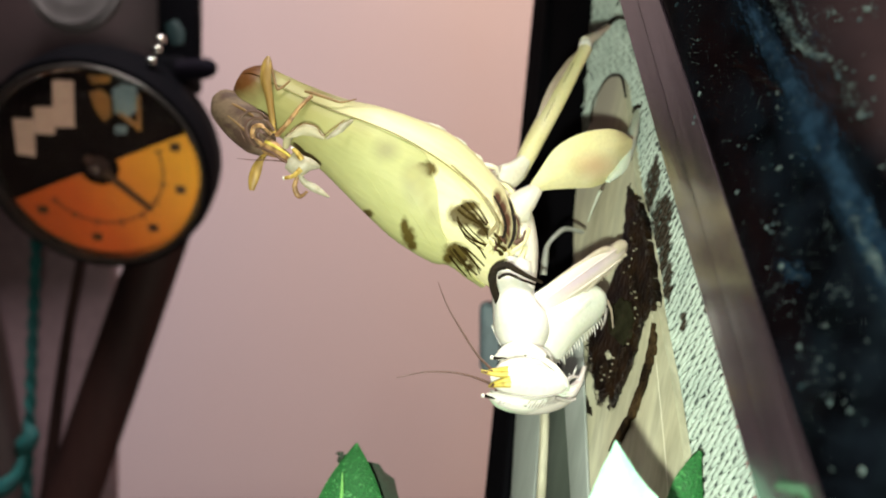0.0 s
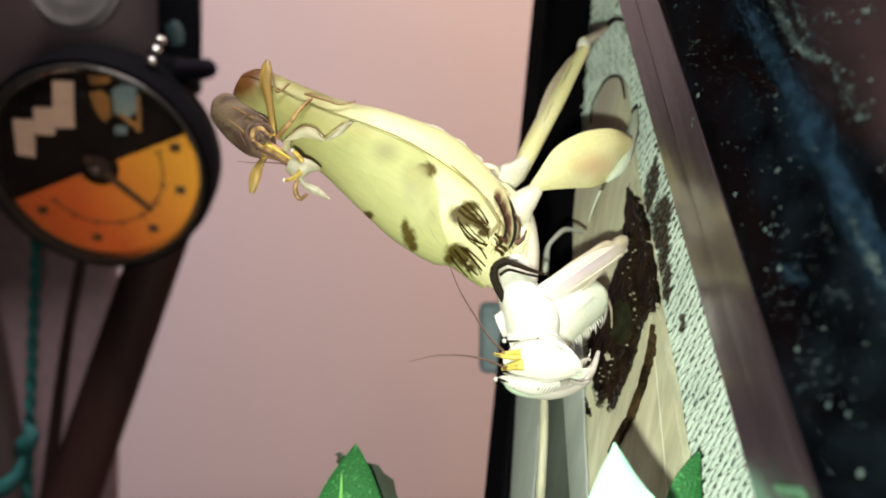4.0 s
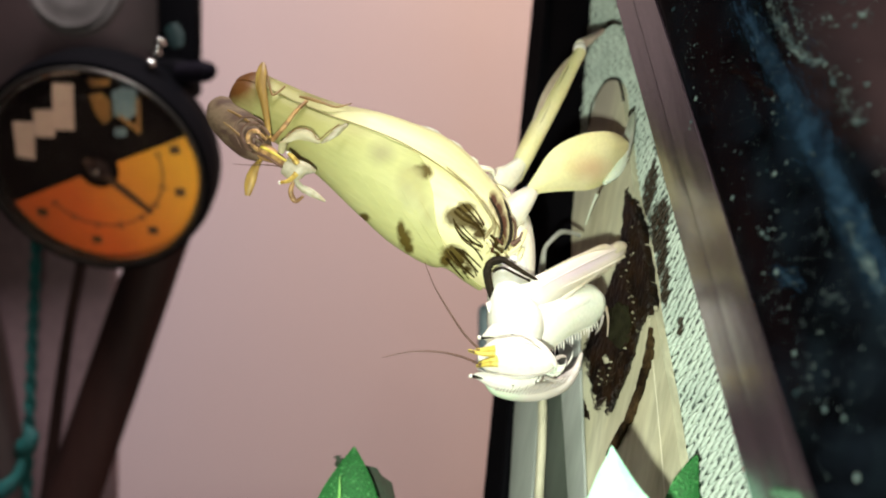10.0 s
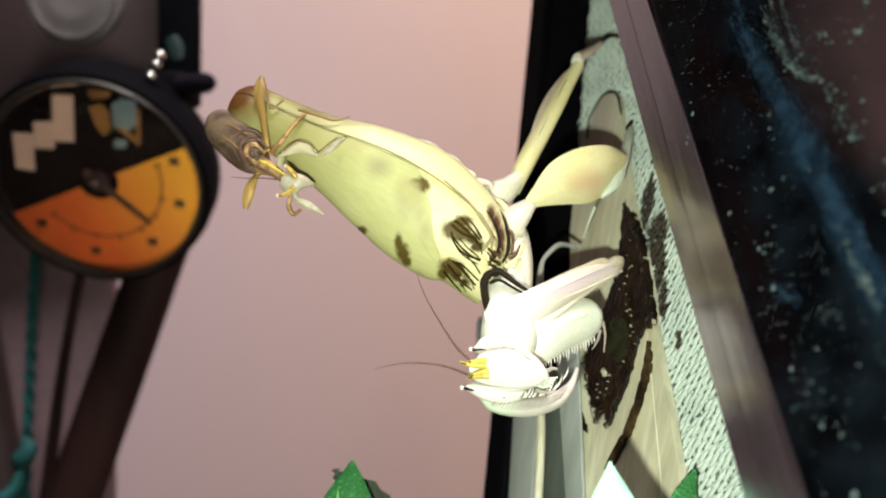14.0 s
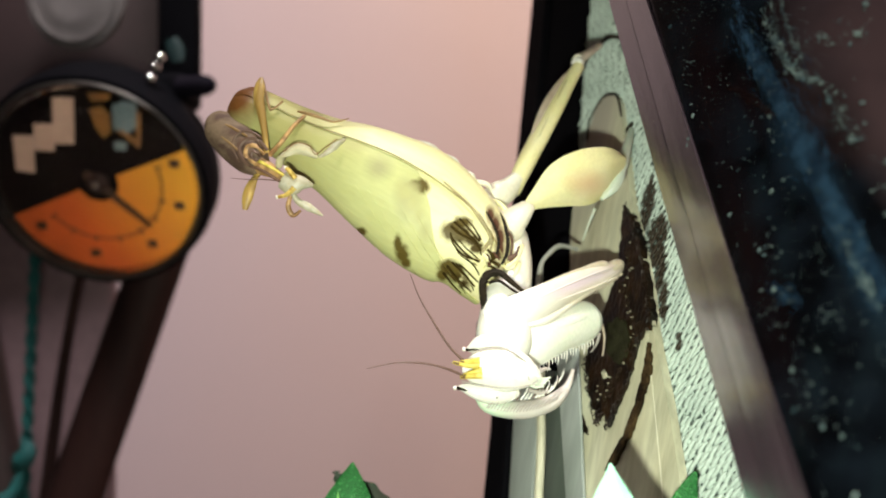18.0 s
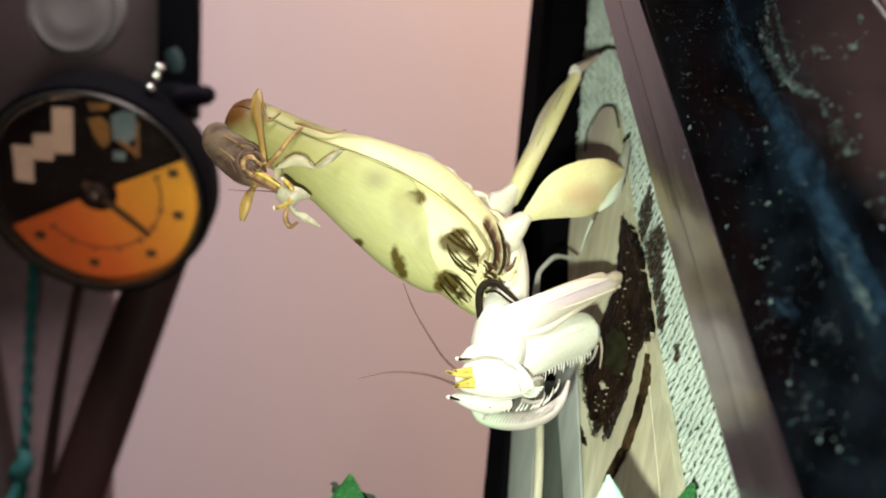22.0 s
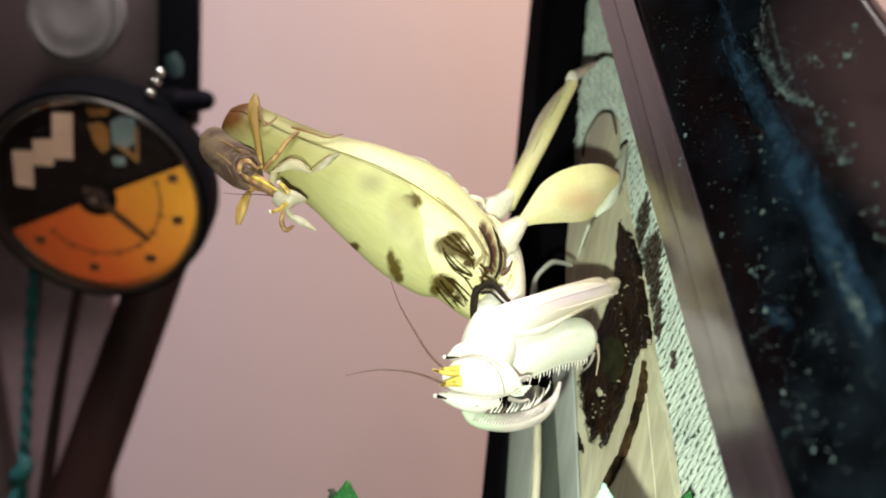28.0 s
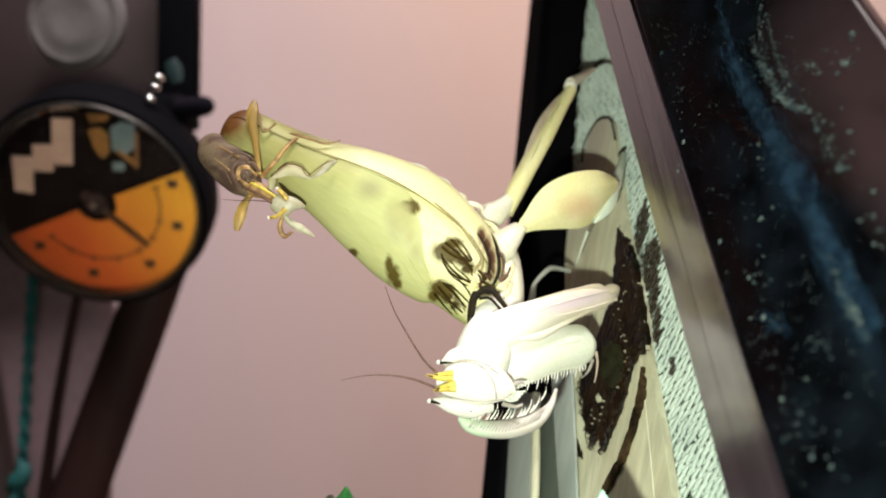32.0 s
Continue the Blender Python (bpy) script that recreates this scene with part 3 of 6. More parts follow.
DUST = material("grey_blue_dust", (0.085, 0.115, 0.112), 0.8, (0.026, 0.044, 0.050), 700, 0.2, 2000, low=0.4, high=0.6, gloss=0.1)
BLUE_SHEEN = material("blue_grey_painted_sheen", (0.0085, 0.0220, 0.0390), 0.7, (0.0032, 0.0085, 0.0165), 500, 0.3, 2000, low=0.4, high=0.6, gloss=0.02)
RED_FILM = material("reddish_dried_film", (0.0048, 0.0013, 0.0011), 0.7, (0.002, 0.0007, 0.0007), 500, 0.3, 2000, gloss=0.02)
# the same blue highlight, built up from painted strokes
thin_strokes("film_and_sheen", 3, [((0.0459, 0.0138), (0.0495, 0.009), 0.00096, 260, 0.001, 5e-05), ((0.0498, 0.0086), (0.055, 0.0022), 0.00040, 200, 0.0012, 4e-05), ((0.0548, 0.0025), (0.0578, -0.002), 0.00040, 220, 0.0011, 5e-05), ((0.0573, -0.0015), (0.0601, -0.0051), 0.00056, 240, 0.0011, 5e-05),
        ((0.0232, 0.048), (0.0322, 0.0326), 0.00032, 110, 0.0012, 3e-05), ((0.0318, 0.0326), (0.0363, 0.0257), 0.00032, 120, 0.0011, 4e-05), ((0.0363, 0.0257), (0.0401, 0.0206), 0.00032, 120, 0.001, 4e-05), ((0.0401, 0.0206), (0.044, 0.0166), 0.00048, 160, 0.001, 4e-05), ((0.0416, 0.0196), (0.0433, 0.0175), 0.00016, 70, 0.0008, 4e-05),
        ((0.0298, 0.0334), (0.0359, 0.0248), 0.00024, 70, 0.0011, 3e-05),
        ((0.0359, 0.0248), (0.0424, 0.017), 0.00024, 90, 0.0011, 3e-05),
        ((0.0358, 0.0267), (0.0406, 0.0215), 0.00040, 90, 0.001, 4e-05),
        ((0.0403, 0.0212), (0.0441, 0.0157), 0.00048, 110, 0.0011, 4e-05),
        ((0.0436, 0.0161), (0.0477, 0.0105), 0.00072, 330, 0.0011, 4e-05),
        ((0.0445, 0.0149), (0.0467, 0.0121), 0.00040, 160, 0.0008, 5e-05),
        ((0.0478, 0.0103), (0.0514, 0.0053), 0.00056, 150, 0.0013, 4e-05),
        ((0.0514, 0.0053), (0.0556, -0.0003), 0.00064, 200, 0.0014, 5e-05),
        ((0.0556, -0.0003), (0.059, -0.0053), 0.00040, 160, 0.0014, 4e-05),
        ((0.0584, -0.0044), (0.0594, -0.0061), 0.00024, 160, 0.0007, 6e-05),
        ((0.0316, 0.0337), (0.0464, 0.0157), 0.00176, 150, 0.0012, 3e-05),
        ((0.0465, -0.0045), (0.051, -0.0065), 0.00048, 70, 0.001, 4e-05)],
      BLUE_SHEEN, "blue-grey strokes that paint a light's sheen on the black housing")
thin_strokes("film_and_sheen", 8, [((0.0323, 0.0231), (0.0377, 0.0198), 0.00024, 70, 0.0009, 4e-05),
        ((0.0377, 0.0198), (0.0412, 0.0172), 0.00024, 70, 0.0008, 4e-05),
        ((0.015, 0.0355), (0.0366, 0.007), 0.00112, 120, 0.0013, 4e-05),
        ((0.0454, 0.0195), (0.0517, 0.0109), 0.00112, 90, 0.0014, 4e-05)],
      RED_FILM, "faint reddish wipe marks on the black housing")
# first two trails carry the painted blue highlight on to its bright end
dust(5, [((0.0534, 0.0022), (0.057, -0.0028), 0.00032, 70, 0.00012), ((0.057, -0.0028), (0.0595, -0.0059), 0.00032, 110, 0.00015), ((0.0478, 0.0022), (0.0617, -0.0138), 0.00480, 160, 0.0001), ((0.0436, -0.0048), (0.0597, -0.0198), 0.00480, 150, 0.0001),
        ((0.0497, 0.0302), (0.0504, 0.0293), 0.00048, 5, 0.0003), ((0.0503, 0.0268), (0.0506, 0.0264), 0.00032, 4, 0.0003), ((0.0462, 0.0297), (0.0472, 0.0283), 0.00032, 4, 0.00026), ((0.0461, 0.0252), (0.047, 0.0251), 0.00032, 4, 0.00022),
        ((0.0486, 0.0196), (0.0522, 0.0142), 0.00096, 26, 0.00022), ((0.0522, 0.0142), (0.0547, 0.0119), 0.00080, 14, 0.00024), ((0.0544, 0.0106), (0.0571, 0.0094), 0.00048, 16, 0.00024), ((0.0574, 0.0078), (0.0586, 0.0041), 0.00072, 16, 0.00026), ((0.0261, 0.0217), (0.0288, 0.014), 0.00032, 7, 0.00026), ((0.0421, 0.0072), (0.0459, 0.0072), 0.00040, 5, 0.00026), ((0.0382, 0.0044), (0.0388, 0.004), 0.00024, 3, 0.00024), ((0.0438, -0.0003), (0.0471, -0.0013), 0.00072, 6, 0.00026), ((0.0362, 0.0129), (0.0409, 0.0163), 0.00128, 10, 0.00016),
        ((0.0353, 0.0385), (0.0361, 0.034), 0.00024, 70, 8e-05), ((0.0361, 0.034), (0.0387, 0.0284), 0.00024, 90, 9e-05), ((0.0387, 0.0284), (0.0414, 0.0247), 0.00024, 90, 9e-05), ((0.0414, 0.0247), (0.0443, 0.0218), 0.00032, 90, 0.0001), ((0.0443, 0.0218), (0.0472, 0.0205), 0.00024, 80, 0.0001), ((0.0365, 0.0369), (0.0385, 0.0325), 0.00016, 60, 8e-05), ((0.0385, 0.0325), (0.0412, 0.0274), 0.00016, 70, 8e-05), ((0.0412, 0.0274), (0.0434, 0.0244), 0.00024, 50, 9e-05), ((0.0368, 0.033), (0.0451, 0.0232), 0.00112, 170, 6e-05), ((0.0067, 0.0444), (0.0278, 0.0346), 0.00128, 130, 6e-05), ((0.0107, 0.0371), (0.0366, 0.0176), 0.00240, 160, 6e-05), ((0.0333, 0.0497), (0.0353, 0.0385), 0.00080, 130, 8e-05),
        ((0.0348, 0.0337), (0.0375, 0.0293), 0.00032, 70, 9e-05),
        ((0.0375, 0.0293), (0.04, 0.0259), 0.00032, 110, 0.0001),
        ((0.04, 0.0259), (0.0423, 0.0232), 0.00032, 120, 0.00011),
        ((0.0423, 0.0232), (0.0443, 0.0215), 0.00016, 80, 0.00011),
        ((0.0443, 0.0215), (0.0463, 0.0212), 0.00016, 70, 0.0001),
        ((0.0463, 0.0212), (0.0453, 0.0226), 0.00016, 25, 9e-05),
        ((0.0477, 0.02), (0.0491, 0.0176), 0.00032, 50, 0.0001),
        ((0.0495, 0.0177), (0.0507, 0.0163), 0.00032, 24, 9e-05),
        ((0.0493, 0.0157), (0.0532, 0.0129), 0.00048, 70, 0.0001),
        ((0.0444, 0.028), (0.0464, 0.0262), 0.00040, 30, 0.00012),
        ((0.0476, 0.0285), (0.0514, 0.024), 0.00096, 40, 0.00012),
        ((0.0353, 0.0286), (0.0438, 0.0139), 0.00128, 120, 6e-05),
        ((0.0153, 0.0383), (0.0395, 0.0091), 0.00320, 150, 7e-05),
        ((0.0395, 0.0091), (0.055, -0.0108), 0.00320, 90, 9e-05),
        ((0.0491, -0.0116), (0.0622, -0.0241), 0.00400, 80, 0.0001),
        ((0.0471, 0.0128), (0.0602, -0.0101), 0.00240, 80, 8e-05)])
bm = bm_new()
for (u, v), r in [((0.0275, 0.0193), 0.00030), ((0.0278, 0.0158), 0.00024), ((0.0279, 0.0148), 0.00020), ((0.0244, 0.0281), 0.00014), ((0.0383, 0.0043), 0.00022), ((0.044, -0.0003), 0.00026), ((0.0447, 0.0001), 0.00018), ((0.0472, -0.0049), 0.00026), ((0.0449, 0.0085), 0.00018), ((0.0406, 0.0172), 0.00016), ((0.0458, 0.0269), 0.00022), ((0.0494, 0.025), 0.00024), ((0.0421, 0.0234), 0.00020), ((0.0343, 0.0305), 0.00012), ((0.0518, -0.0137), 0.00022), ((0.0566, -0.0188), 0.00026), ((0.0588, -0.0192), 0.00020), ((0.0613, -0.0244), 0.00028)]:
    made = bmesh.ops.create_icosphere(bm, subdivisions=2, radius=r)["verts"]
    for q in made:
        q.co = Vector((q.co.x, q.co.y * 1.3, q.co.z * 0.35)) + on_housing(u, v)
tagged(part("dried_drop", bm, DUST, cage, "pale dried drops on the black housing"), kind="stuff")

# unseen plate above the net, added to keep the ceiling light off it
light_block = bm_new()
box(light_block, (-0.02, 0.10, 1.128), (0.13, 0.27, 1.132), 0.0015)
bmesh.ops.transform(light_block, matrix=PANEL.inverted(), verts=list(light_block.verts))
part("light_block", light_block, BLACK, cage, "unseen black plate that keeps the ceiling light off the net")

# sheet added behind the net to give its holes their dark tone
HOLE_BACKING = material("dark_grey_green_backing", (0.19, 0.24, 0.22), 0.8, (0.12, 0.155, 0.145), 120, 0.2, 900)
plate("added_net_backing", [(-0.048, 0.098, -0.0013), (-0.055, 0.098, -0.0013), (0.050, -0.066, -0.0013), (-0.012, -0.066, -0.0013)], HOLE_BACKING, 0.002,
      "dark grey-green sheet added behind the net to darken its holes", 0.0, back=(0, 0, -1))

# back frame post of the cage
POST = [(-0.0864, 0.1287, 0.0008), (-0.0478, 0.1076, 0.0008), (-0.008, -0.0825, 0.0008), (-0.033, -0.0958, 0.0008)]
plate("back_post", POST, BLACK, 0.012, "black plastic back frame post", 0.0012, back=(0, 0, -1))
plate("post_ridge", [(-0.0769, 0.123, 0.0018), (-0.073, 0.1209, 0.0018), (-0.0224, -0.0902, 0.0018), (-0.0237, -0.0909, 0.0018)], BLACK, 0.0045,
      "raised rib of the frame post", 0.0008, back=(0, 0, -1))
plate("base_rail", [(-0.066, -0.088, 0.003), (0.066, -0.088, 0.003), (0.066, -0.100, 0.003), (-0.066, -0.100, 0.003)], BLACK, 0.012,
      "black base rail of the cage", 0.0012, back=(0, 0, -1))
plate("cage_foot", [(-0.040, -0.1005, 0.003), (0.02, -0.1005, 0.003), (0.02, -0.156, 0.003), (-0.040, -0.156, 0.003)], BLACK, 0.012,
      "black foot of the cage", 0.0012, back=(0, 0, -1))

clip_ = thing("blue_clip", pose(0, 0, 0), "blue-grey plastic clip on the frame post", "clip")
bm = bm_new()
box(bm, (0.0092, 0.196, 0.9691), (0.0169, 0.19, 0.9868), 0.0016)
part("body", bm, material("blue_grey_plastic", (0.20, 0.27, 0.31), 0.6, (0.16, 0.21, 0.25), 60, 0.1, 900), clip_)

# cream reed and dark slat behind the head
reed = thing("reed", PANEL, "thin cream dry reed standing before the net", "stick")
bm = bm_new()
sweep(bm, [(-0.0212, -0.0214, 0.005, .0009, .0009), (-0.0167, -0.0319, 0.005, .0009, .0009), (-0.0145, -0.0380, 0.005, .0009, .0009), (-0.0115, -0.0483, 0.005, .0009, .0009)], 14, 8)
part("stem", bm, CREAM_WOOD, reed)

# pale flat strips that stand before the frame post
STRIP_GREY = material("pale_grey_green_strip", (0.33, 0.37, 0.35), 0.7, (0.25, 0.29, 0.27), 60, 0.3, 600, stretch=(1, 0.15, 1))
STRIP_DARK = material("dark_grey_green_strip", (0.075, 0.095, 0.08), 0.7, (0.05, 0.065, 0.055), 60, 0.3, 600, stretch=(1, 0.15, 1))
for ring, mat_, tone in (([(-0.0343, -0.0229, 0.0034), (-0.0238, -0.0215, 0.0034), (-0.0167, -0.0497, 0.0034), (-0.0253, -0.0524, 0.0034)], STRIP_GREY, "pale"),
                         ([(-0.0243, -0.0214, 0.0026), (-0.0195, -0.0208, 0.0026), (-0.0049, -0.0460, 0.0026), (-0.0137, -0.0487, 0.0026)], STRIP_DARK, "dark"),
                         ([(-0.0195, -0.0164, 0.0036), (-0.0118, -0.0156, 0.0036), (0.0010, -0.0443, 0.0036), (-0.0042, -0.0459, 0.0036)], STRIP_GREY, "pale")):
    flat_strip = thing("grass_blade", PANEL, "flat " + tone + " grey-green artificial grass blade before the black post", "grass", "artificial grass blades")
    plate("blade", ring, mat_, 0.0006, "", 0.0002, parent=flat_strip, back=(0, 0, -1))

# ---- peeled wood piece on the net ----
BARK = material("dark_brown_bark", (0.017, 0.0080, 0.0022), 0.45, (0.0030, 0.0016, 0.0007), 420, 0.9, 1500, low=0.40, high=0.62, spread=0.55, stretch=(1, 0.5, 1), gloss=0.3)
OLIVE = material("olive_grey_lichen", (0.026, 0.027, 0.013), 0.6, (0.010, 0.009, 0.004), 420, 0.5, 1500, gloss=0.1)
wood = thing("wood_piece", PANEL, "cream peeled wood piece with dark brown bark remnants, on the net", "wood")


def outline_plate(name, ring, w0, w1, mat, parent, label="", jag=0.0, seed=1, dense=6, bevel=0.0004):
    """A plate with a smooth or ragged closed outline (u, v) between two heights over the net."""
    rnd = random.Random(seed)
    closed = ring + ring[:1]
    pts = []
    for (a, b), (c, d) in zip(closed, closed[1:]):
        for k in range(dense):
            t = k / dense
            s = jag if (k % 2) else jag * 0.3
            pts.append((a + (c - a) * t + rnd.uniform(-s, s), b + (d - b) * t + rnd.uniform(-s, s) * 1.6))
    bm = bm_new()
    flat(bm, pts, w0, w1)
    bmesh.ops.triangulate(bm, faces=[f for f in bm.faces if len(f.verts) > 4])
    return part(name, bm, mat, parent, label)


def uv(*places):
    return [(a, b) for a, b, _ in places]


# grey blot paints the torch's falloff at the top of the wood
DIM_TOP_WOOD = marked(CREAM_WOOD, [((-0.023, 0.0304, 0), (.0065, .0185, .01))], (0.40, 0.37, 0.31), 0.5, 0.6, 200)
WOOD_RING = [(-0.0230, 0.0371), (-0.0201, 0.0371), (-0.0169, 0.0355), (-0.0138, 0.0301), (-0.0107, 0.0238), (-0.0080, 0.0179), (-0.0053, 0.0127), (-0.0020, 0.0076), (0.0016, 0.0023), (0.0051, -0.0037), (0.0077, -0.0094), (0.0098, -0.0130), (0.0151, -0.0215), (0.0214, -0.0331), (0.0252, -0.0394), (-0.0016, -0.0503), (-0.0040, -0.0401), (-0.0073, -0.0306), (-0.0102, -0.0259), (-0.0152, -0.0157), (-0.0206, -0.0046), (-0.0251, 0.0074), (-0.0275, 0.0199), (-0.0261, 0.0285), (-0.0252, 0.0346)]
WOOD_RING = [tuple(p) for p in spline(WOOD_RING[-3:] + WOOD_RING[:6], 32)[8:-4]] + WOOD_RING[6:-2]
outline_plate("wood_core", WOOD_RING, 0.0006, 0.0022, DIM_TOP_WOOD, wood, "cream peeled wood with fine grain")
# dark line that draws the gap shadow round the wood's top
bm = bm_new()
sweep(bm, [(*p, .00022, .00022) for p in ((-0.0256, 0.0281, 0.0024), (-0.0262, 0.0323, 0.0024), (-0.0248, 0.0350, 0.0024), (-0.0226, 0.0370, 0.0024), (-0.0198, 0.0371, 0.0024), (-0.0169, 0.0358, 0.0024), (-0.0141, 0.0313, 0.0024))], 40, 6, side=(0, 0, 1))
part("wood_rim_shade", bm, BARK, wood, "thin dark line for the gap shadow round the wood's top")
# the cut edge of the wood, turned towards the viewer; paler colour paints its light
bm = bm_new()
rail = [(0.0065, -0.0089), (0.0237, -0.0390)]
for (u, v), wide in zip(spline([p[:2] for p in rail], 10), np.linspace(0.0003, 0.0042, 11)):
    for k, (side_, up) in enumerate(((0.0004, 0.0004), (-0.35 * wide, 0.0013), (-0.7 * wide, 0.0019), (-1.1 * wide, 0.00225), (-0.8 * wide, 0.0004))):
        bm.verts.new((u + side_, v, up))
bm.verts.ensure_lookup_table()
for r in range(10):
    for k in range(5):
        a, b = r * 5 + k, r * 5 + (k + 1) % 5
        bm.faces.new((bm.verts[a], bm.verts[b], bm.verts[b + 5], bm.verts[a + 5]))
part("wood_edge", bm, material("bright_lit_wood", (0.76, 0.75, 0.62), 0.6, (0.68, 0.66, 0.52), 160, 0.3, 700, stretch=(1.0, 0.16, 1.0)), wood, "cut edge of the wood, its bright light put into the colour")
BARK_STRIP_SKIN = material("brown_bark_strip", (0.055, 0.034, 0.015), 0.7, (0.012, 0.007, 0.003), 260, 0.9, 1500, low=0.4, high=0.6, spread=0.5, gloss=0.1)
BARK_RING = [(-0.0071, 0.0125), (-0.0037, 0.0102), (-0.0010, 0.0069), (0.0015, 0.0032), (0.0042, -0.0018), (0.0066, -0.0067), (0.0078, -0.0095), (0.0061, -0.0108), (0.0051, -0.0127), (0.0048, -0.0166), (0.0042, -0.0201), (0.0034, -0.0227), (0.0026, -0.0243), (0.0014, -0.0278), (-0.0007, -0.0256), (-0.0022, -0.0275), (-0.0049, -0.0251), (-0.0074, -0.0213), (-0.0096, -0.0184), (-0.0088, -0.0140), (-0.0073, -0.0096), (-0.0060, -0.0058), (-0.0051, -0.0020), (-0.0050, 0.0022), (-0.0059, 0.0066)]
outline_plate("bark_patch", BARK_RING, 0.0014, 0.0028, BARK, wood, "dark brown bark remnant", 0.0004, 3, 6)
BARK_STRIP = [(0.0079, -0.0124), (0.0093, -0.0144), (0.0098, -0.0164), (0.0097, -0.0190), (0.0090, -0.0229), (0.0082, -0.0263), (0.0073, -0.0288), (0.0057, -0.0320), (0.0041, -0.0355), (0.0029, -0.0351), (0.0037, -0.0325), (0.0057, -0.0289), (0.0070, -0.0251), (0.0077, -0.0212), (0.0081, -0.0174)]
outline_plate("bark_strip", BARK_STRIP, 0.0014, 0.0029, BARK_STRIP_SKIN, wood, "dark brown bark strip", 0.0003, 5, 5)
outline_plate("bark_chip", [(-0.0085, -0.0265), (-0.0053, -0.0291), (-0.0047, -0.0304), (-0.0063, -0.0300), (-0.0080, -0.0285)], 0.0014, 0.0026, BARK, wood, "dark brown bark chip", 0.0003, 7, 6)
outline_plate("lichen_patch", [(-0.0047, -0.0105), (-0.0020, -0.0089), (0.0008, -0.0092), (0.0029, -0.0119), (0.0032, -0.0149), (0.0015, -0.0171), (-0.0021, -0.0157), (-0.0044, -0.0131)], 0.0016, 0.0031, OLIVE, wood,
              "dark olive lichen patch", 0.0003, 8, 5)
outline_plate("knot", uv((-0.0031, -0.019, 0.003), (-0.0021, -0.0187, 0.003), (-0.0014, -0.0194, 0.003), (-0.0022, -0.02, 0.003)), 0.0016, 0.0032, CREAM_WOOD, wood, "small pale knot", 0.0001, 9, 3)


def fibres(name, edges, count, length, mat, label, scatter=0.0004):
    """Torn slivers that stand out along the given borders, all roughly along the grain."""
    rnd = random.Random(12)
    bm = bm_new()
    for k in range(count):
        a, b = rnd.choice(edges)
        t = rnd.random()
        u, v = a[0] + (b[0] - a[0]) * t + rnd.gauss(0, scatter), a[1] + (b[1] - a[1]) * t + rnd.gauss(0, scatter)
        h, lean = length * rnd.uniform(0.4, 1.3), rnd.uniform(-0.2, 0.25)
        r = rnd.uniform(.00005, .00014)
        sweep(bm, [(u - lean * h, v + h * 0.6, .0027, r, r * .7), (u, v, .0029 + rnd.uniform(0, .0005), r * 1.2, r), (u + lean * h, v - h * 0.7, .0025, r * .2, r * .2)], 4, 5, side=(1, 0, 0))
    ob = part(name, bm, mat, wood, label)
    return tagged(ob, kind="stuff")


FRINGE = BARK_RING[7:20]
FRINGE_B = BARK_RING[:7]
INNER = [(-0.0036, 0.0065), (-0.0014, 0.0012), (-0.0014, -0.0040), (0.0023, -0.0079), (0.0044, -0.0103), (0.0029, -0.0149), (0.0017, -0.0190), (-0.0003, -0.0233), (-0.0035, -0.0207)]
BARK_LIGHT = material("brown_bark_fibre", (0.034, 0.020, 0.009), 0.7, (0.02, 0.012, 0.007), 500, 0.6, 2000, spread=0.4, gloss=0.15)
fibres("bark_fringe", list(zip(FRINGE, FRINGE[1:])) + list(zip(FRINGE_B, FRINGE_B[1:])), 170, 0.0011, BARK, "torn dark bark fibres")
fibres("bark_flecks", list(zip(INNER, INNER[1:])), 30, 0.00016, CREAM_WOOD, "small pale flecks on the bark", 0.0013)
fibres("bark_relief", list(zip(INNER, INNER[1:])), 80, 0.0009, BARK_LIGHT, "raised brown bark ridges")


# ---- dial gauge ----
def farther(m):
    """The gauge's group stands behind the mantis: placed and sized from the point (0, 0, 1)."""
    return Matrix.Translation((0, 0, 1)) @ Matrix.Scale(1.25, 4) @ Matrix.Translation((0, 0, -1)) @ m


dial_m = Matrix.Translation((-0.08977, 0.2, 1.02149)) @ pose(0, 0, 0, 119.06, 0, 2.12)
to_dial = dial_m.inverted()
gauge = thing("dial_gauge", farther(dial_m), "round dial gauge with orange scale and black rim", "gauge")
bm = bm_new()
lathe(bm, [(0.0, -0.013), (0.0272, -0.013), (0.0292, -0.011), (0.0296, -0.003), (0.0290, 0.0022), (0.0280, 0.0026), (0.0274, 0.0016), (0.0268, -0.0012), (0.0, -0.0012)], 72)
part("housing", bm, BLACK, gauge, "glossy black round housing")
bm = bm_new()
lathe(bm, [(0.0262, -0.001), (0.0274, -0.001), (0.0279, 0.0024), (0.0276, 0.0030), (0.0268, 0.0028), (0.0262, 0.001)], 72, True)
part("bezel", bm, GREY_RIM, gauge, "worn grey metal bezel")
bm = bm_new()
lathe(bm, [(0, -0.0010), (0.0261, -0.0010), (0.0261, -0.0004), (0, -0.0004)], 72)
face = part("face", bm, FACE_BLACK, gauge, "black printed face")
bm = bm_new()
flat(bm, ring_arc(-158, 21, 0.0, 0.0259, 48), -0.0004, -0.0002)
part("scale_field", bm, ORANGE, face, "orange scale field")
bm = bm_new()
flat(bm, ring_arc(-146, 17, 0.0162, 0.0167, 48), -0.0002, -0.0001)
part("scale_arc", bm, DARK_INK, face)
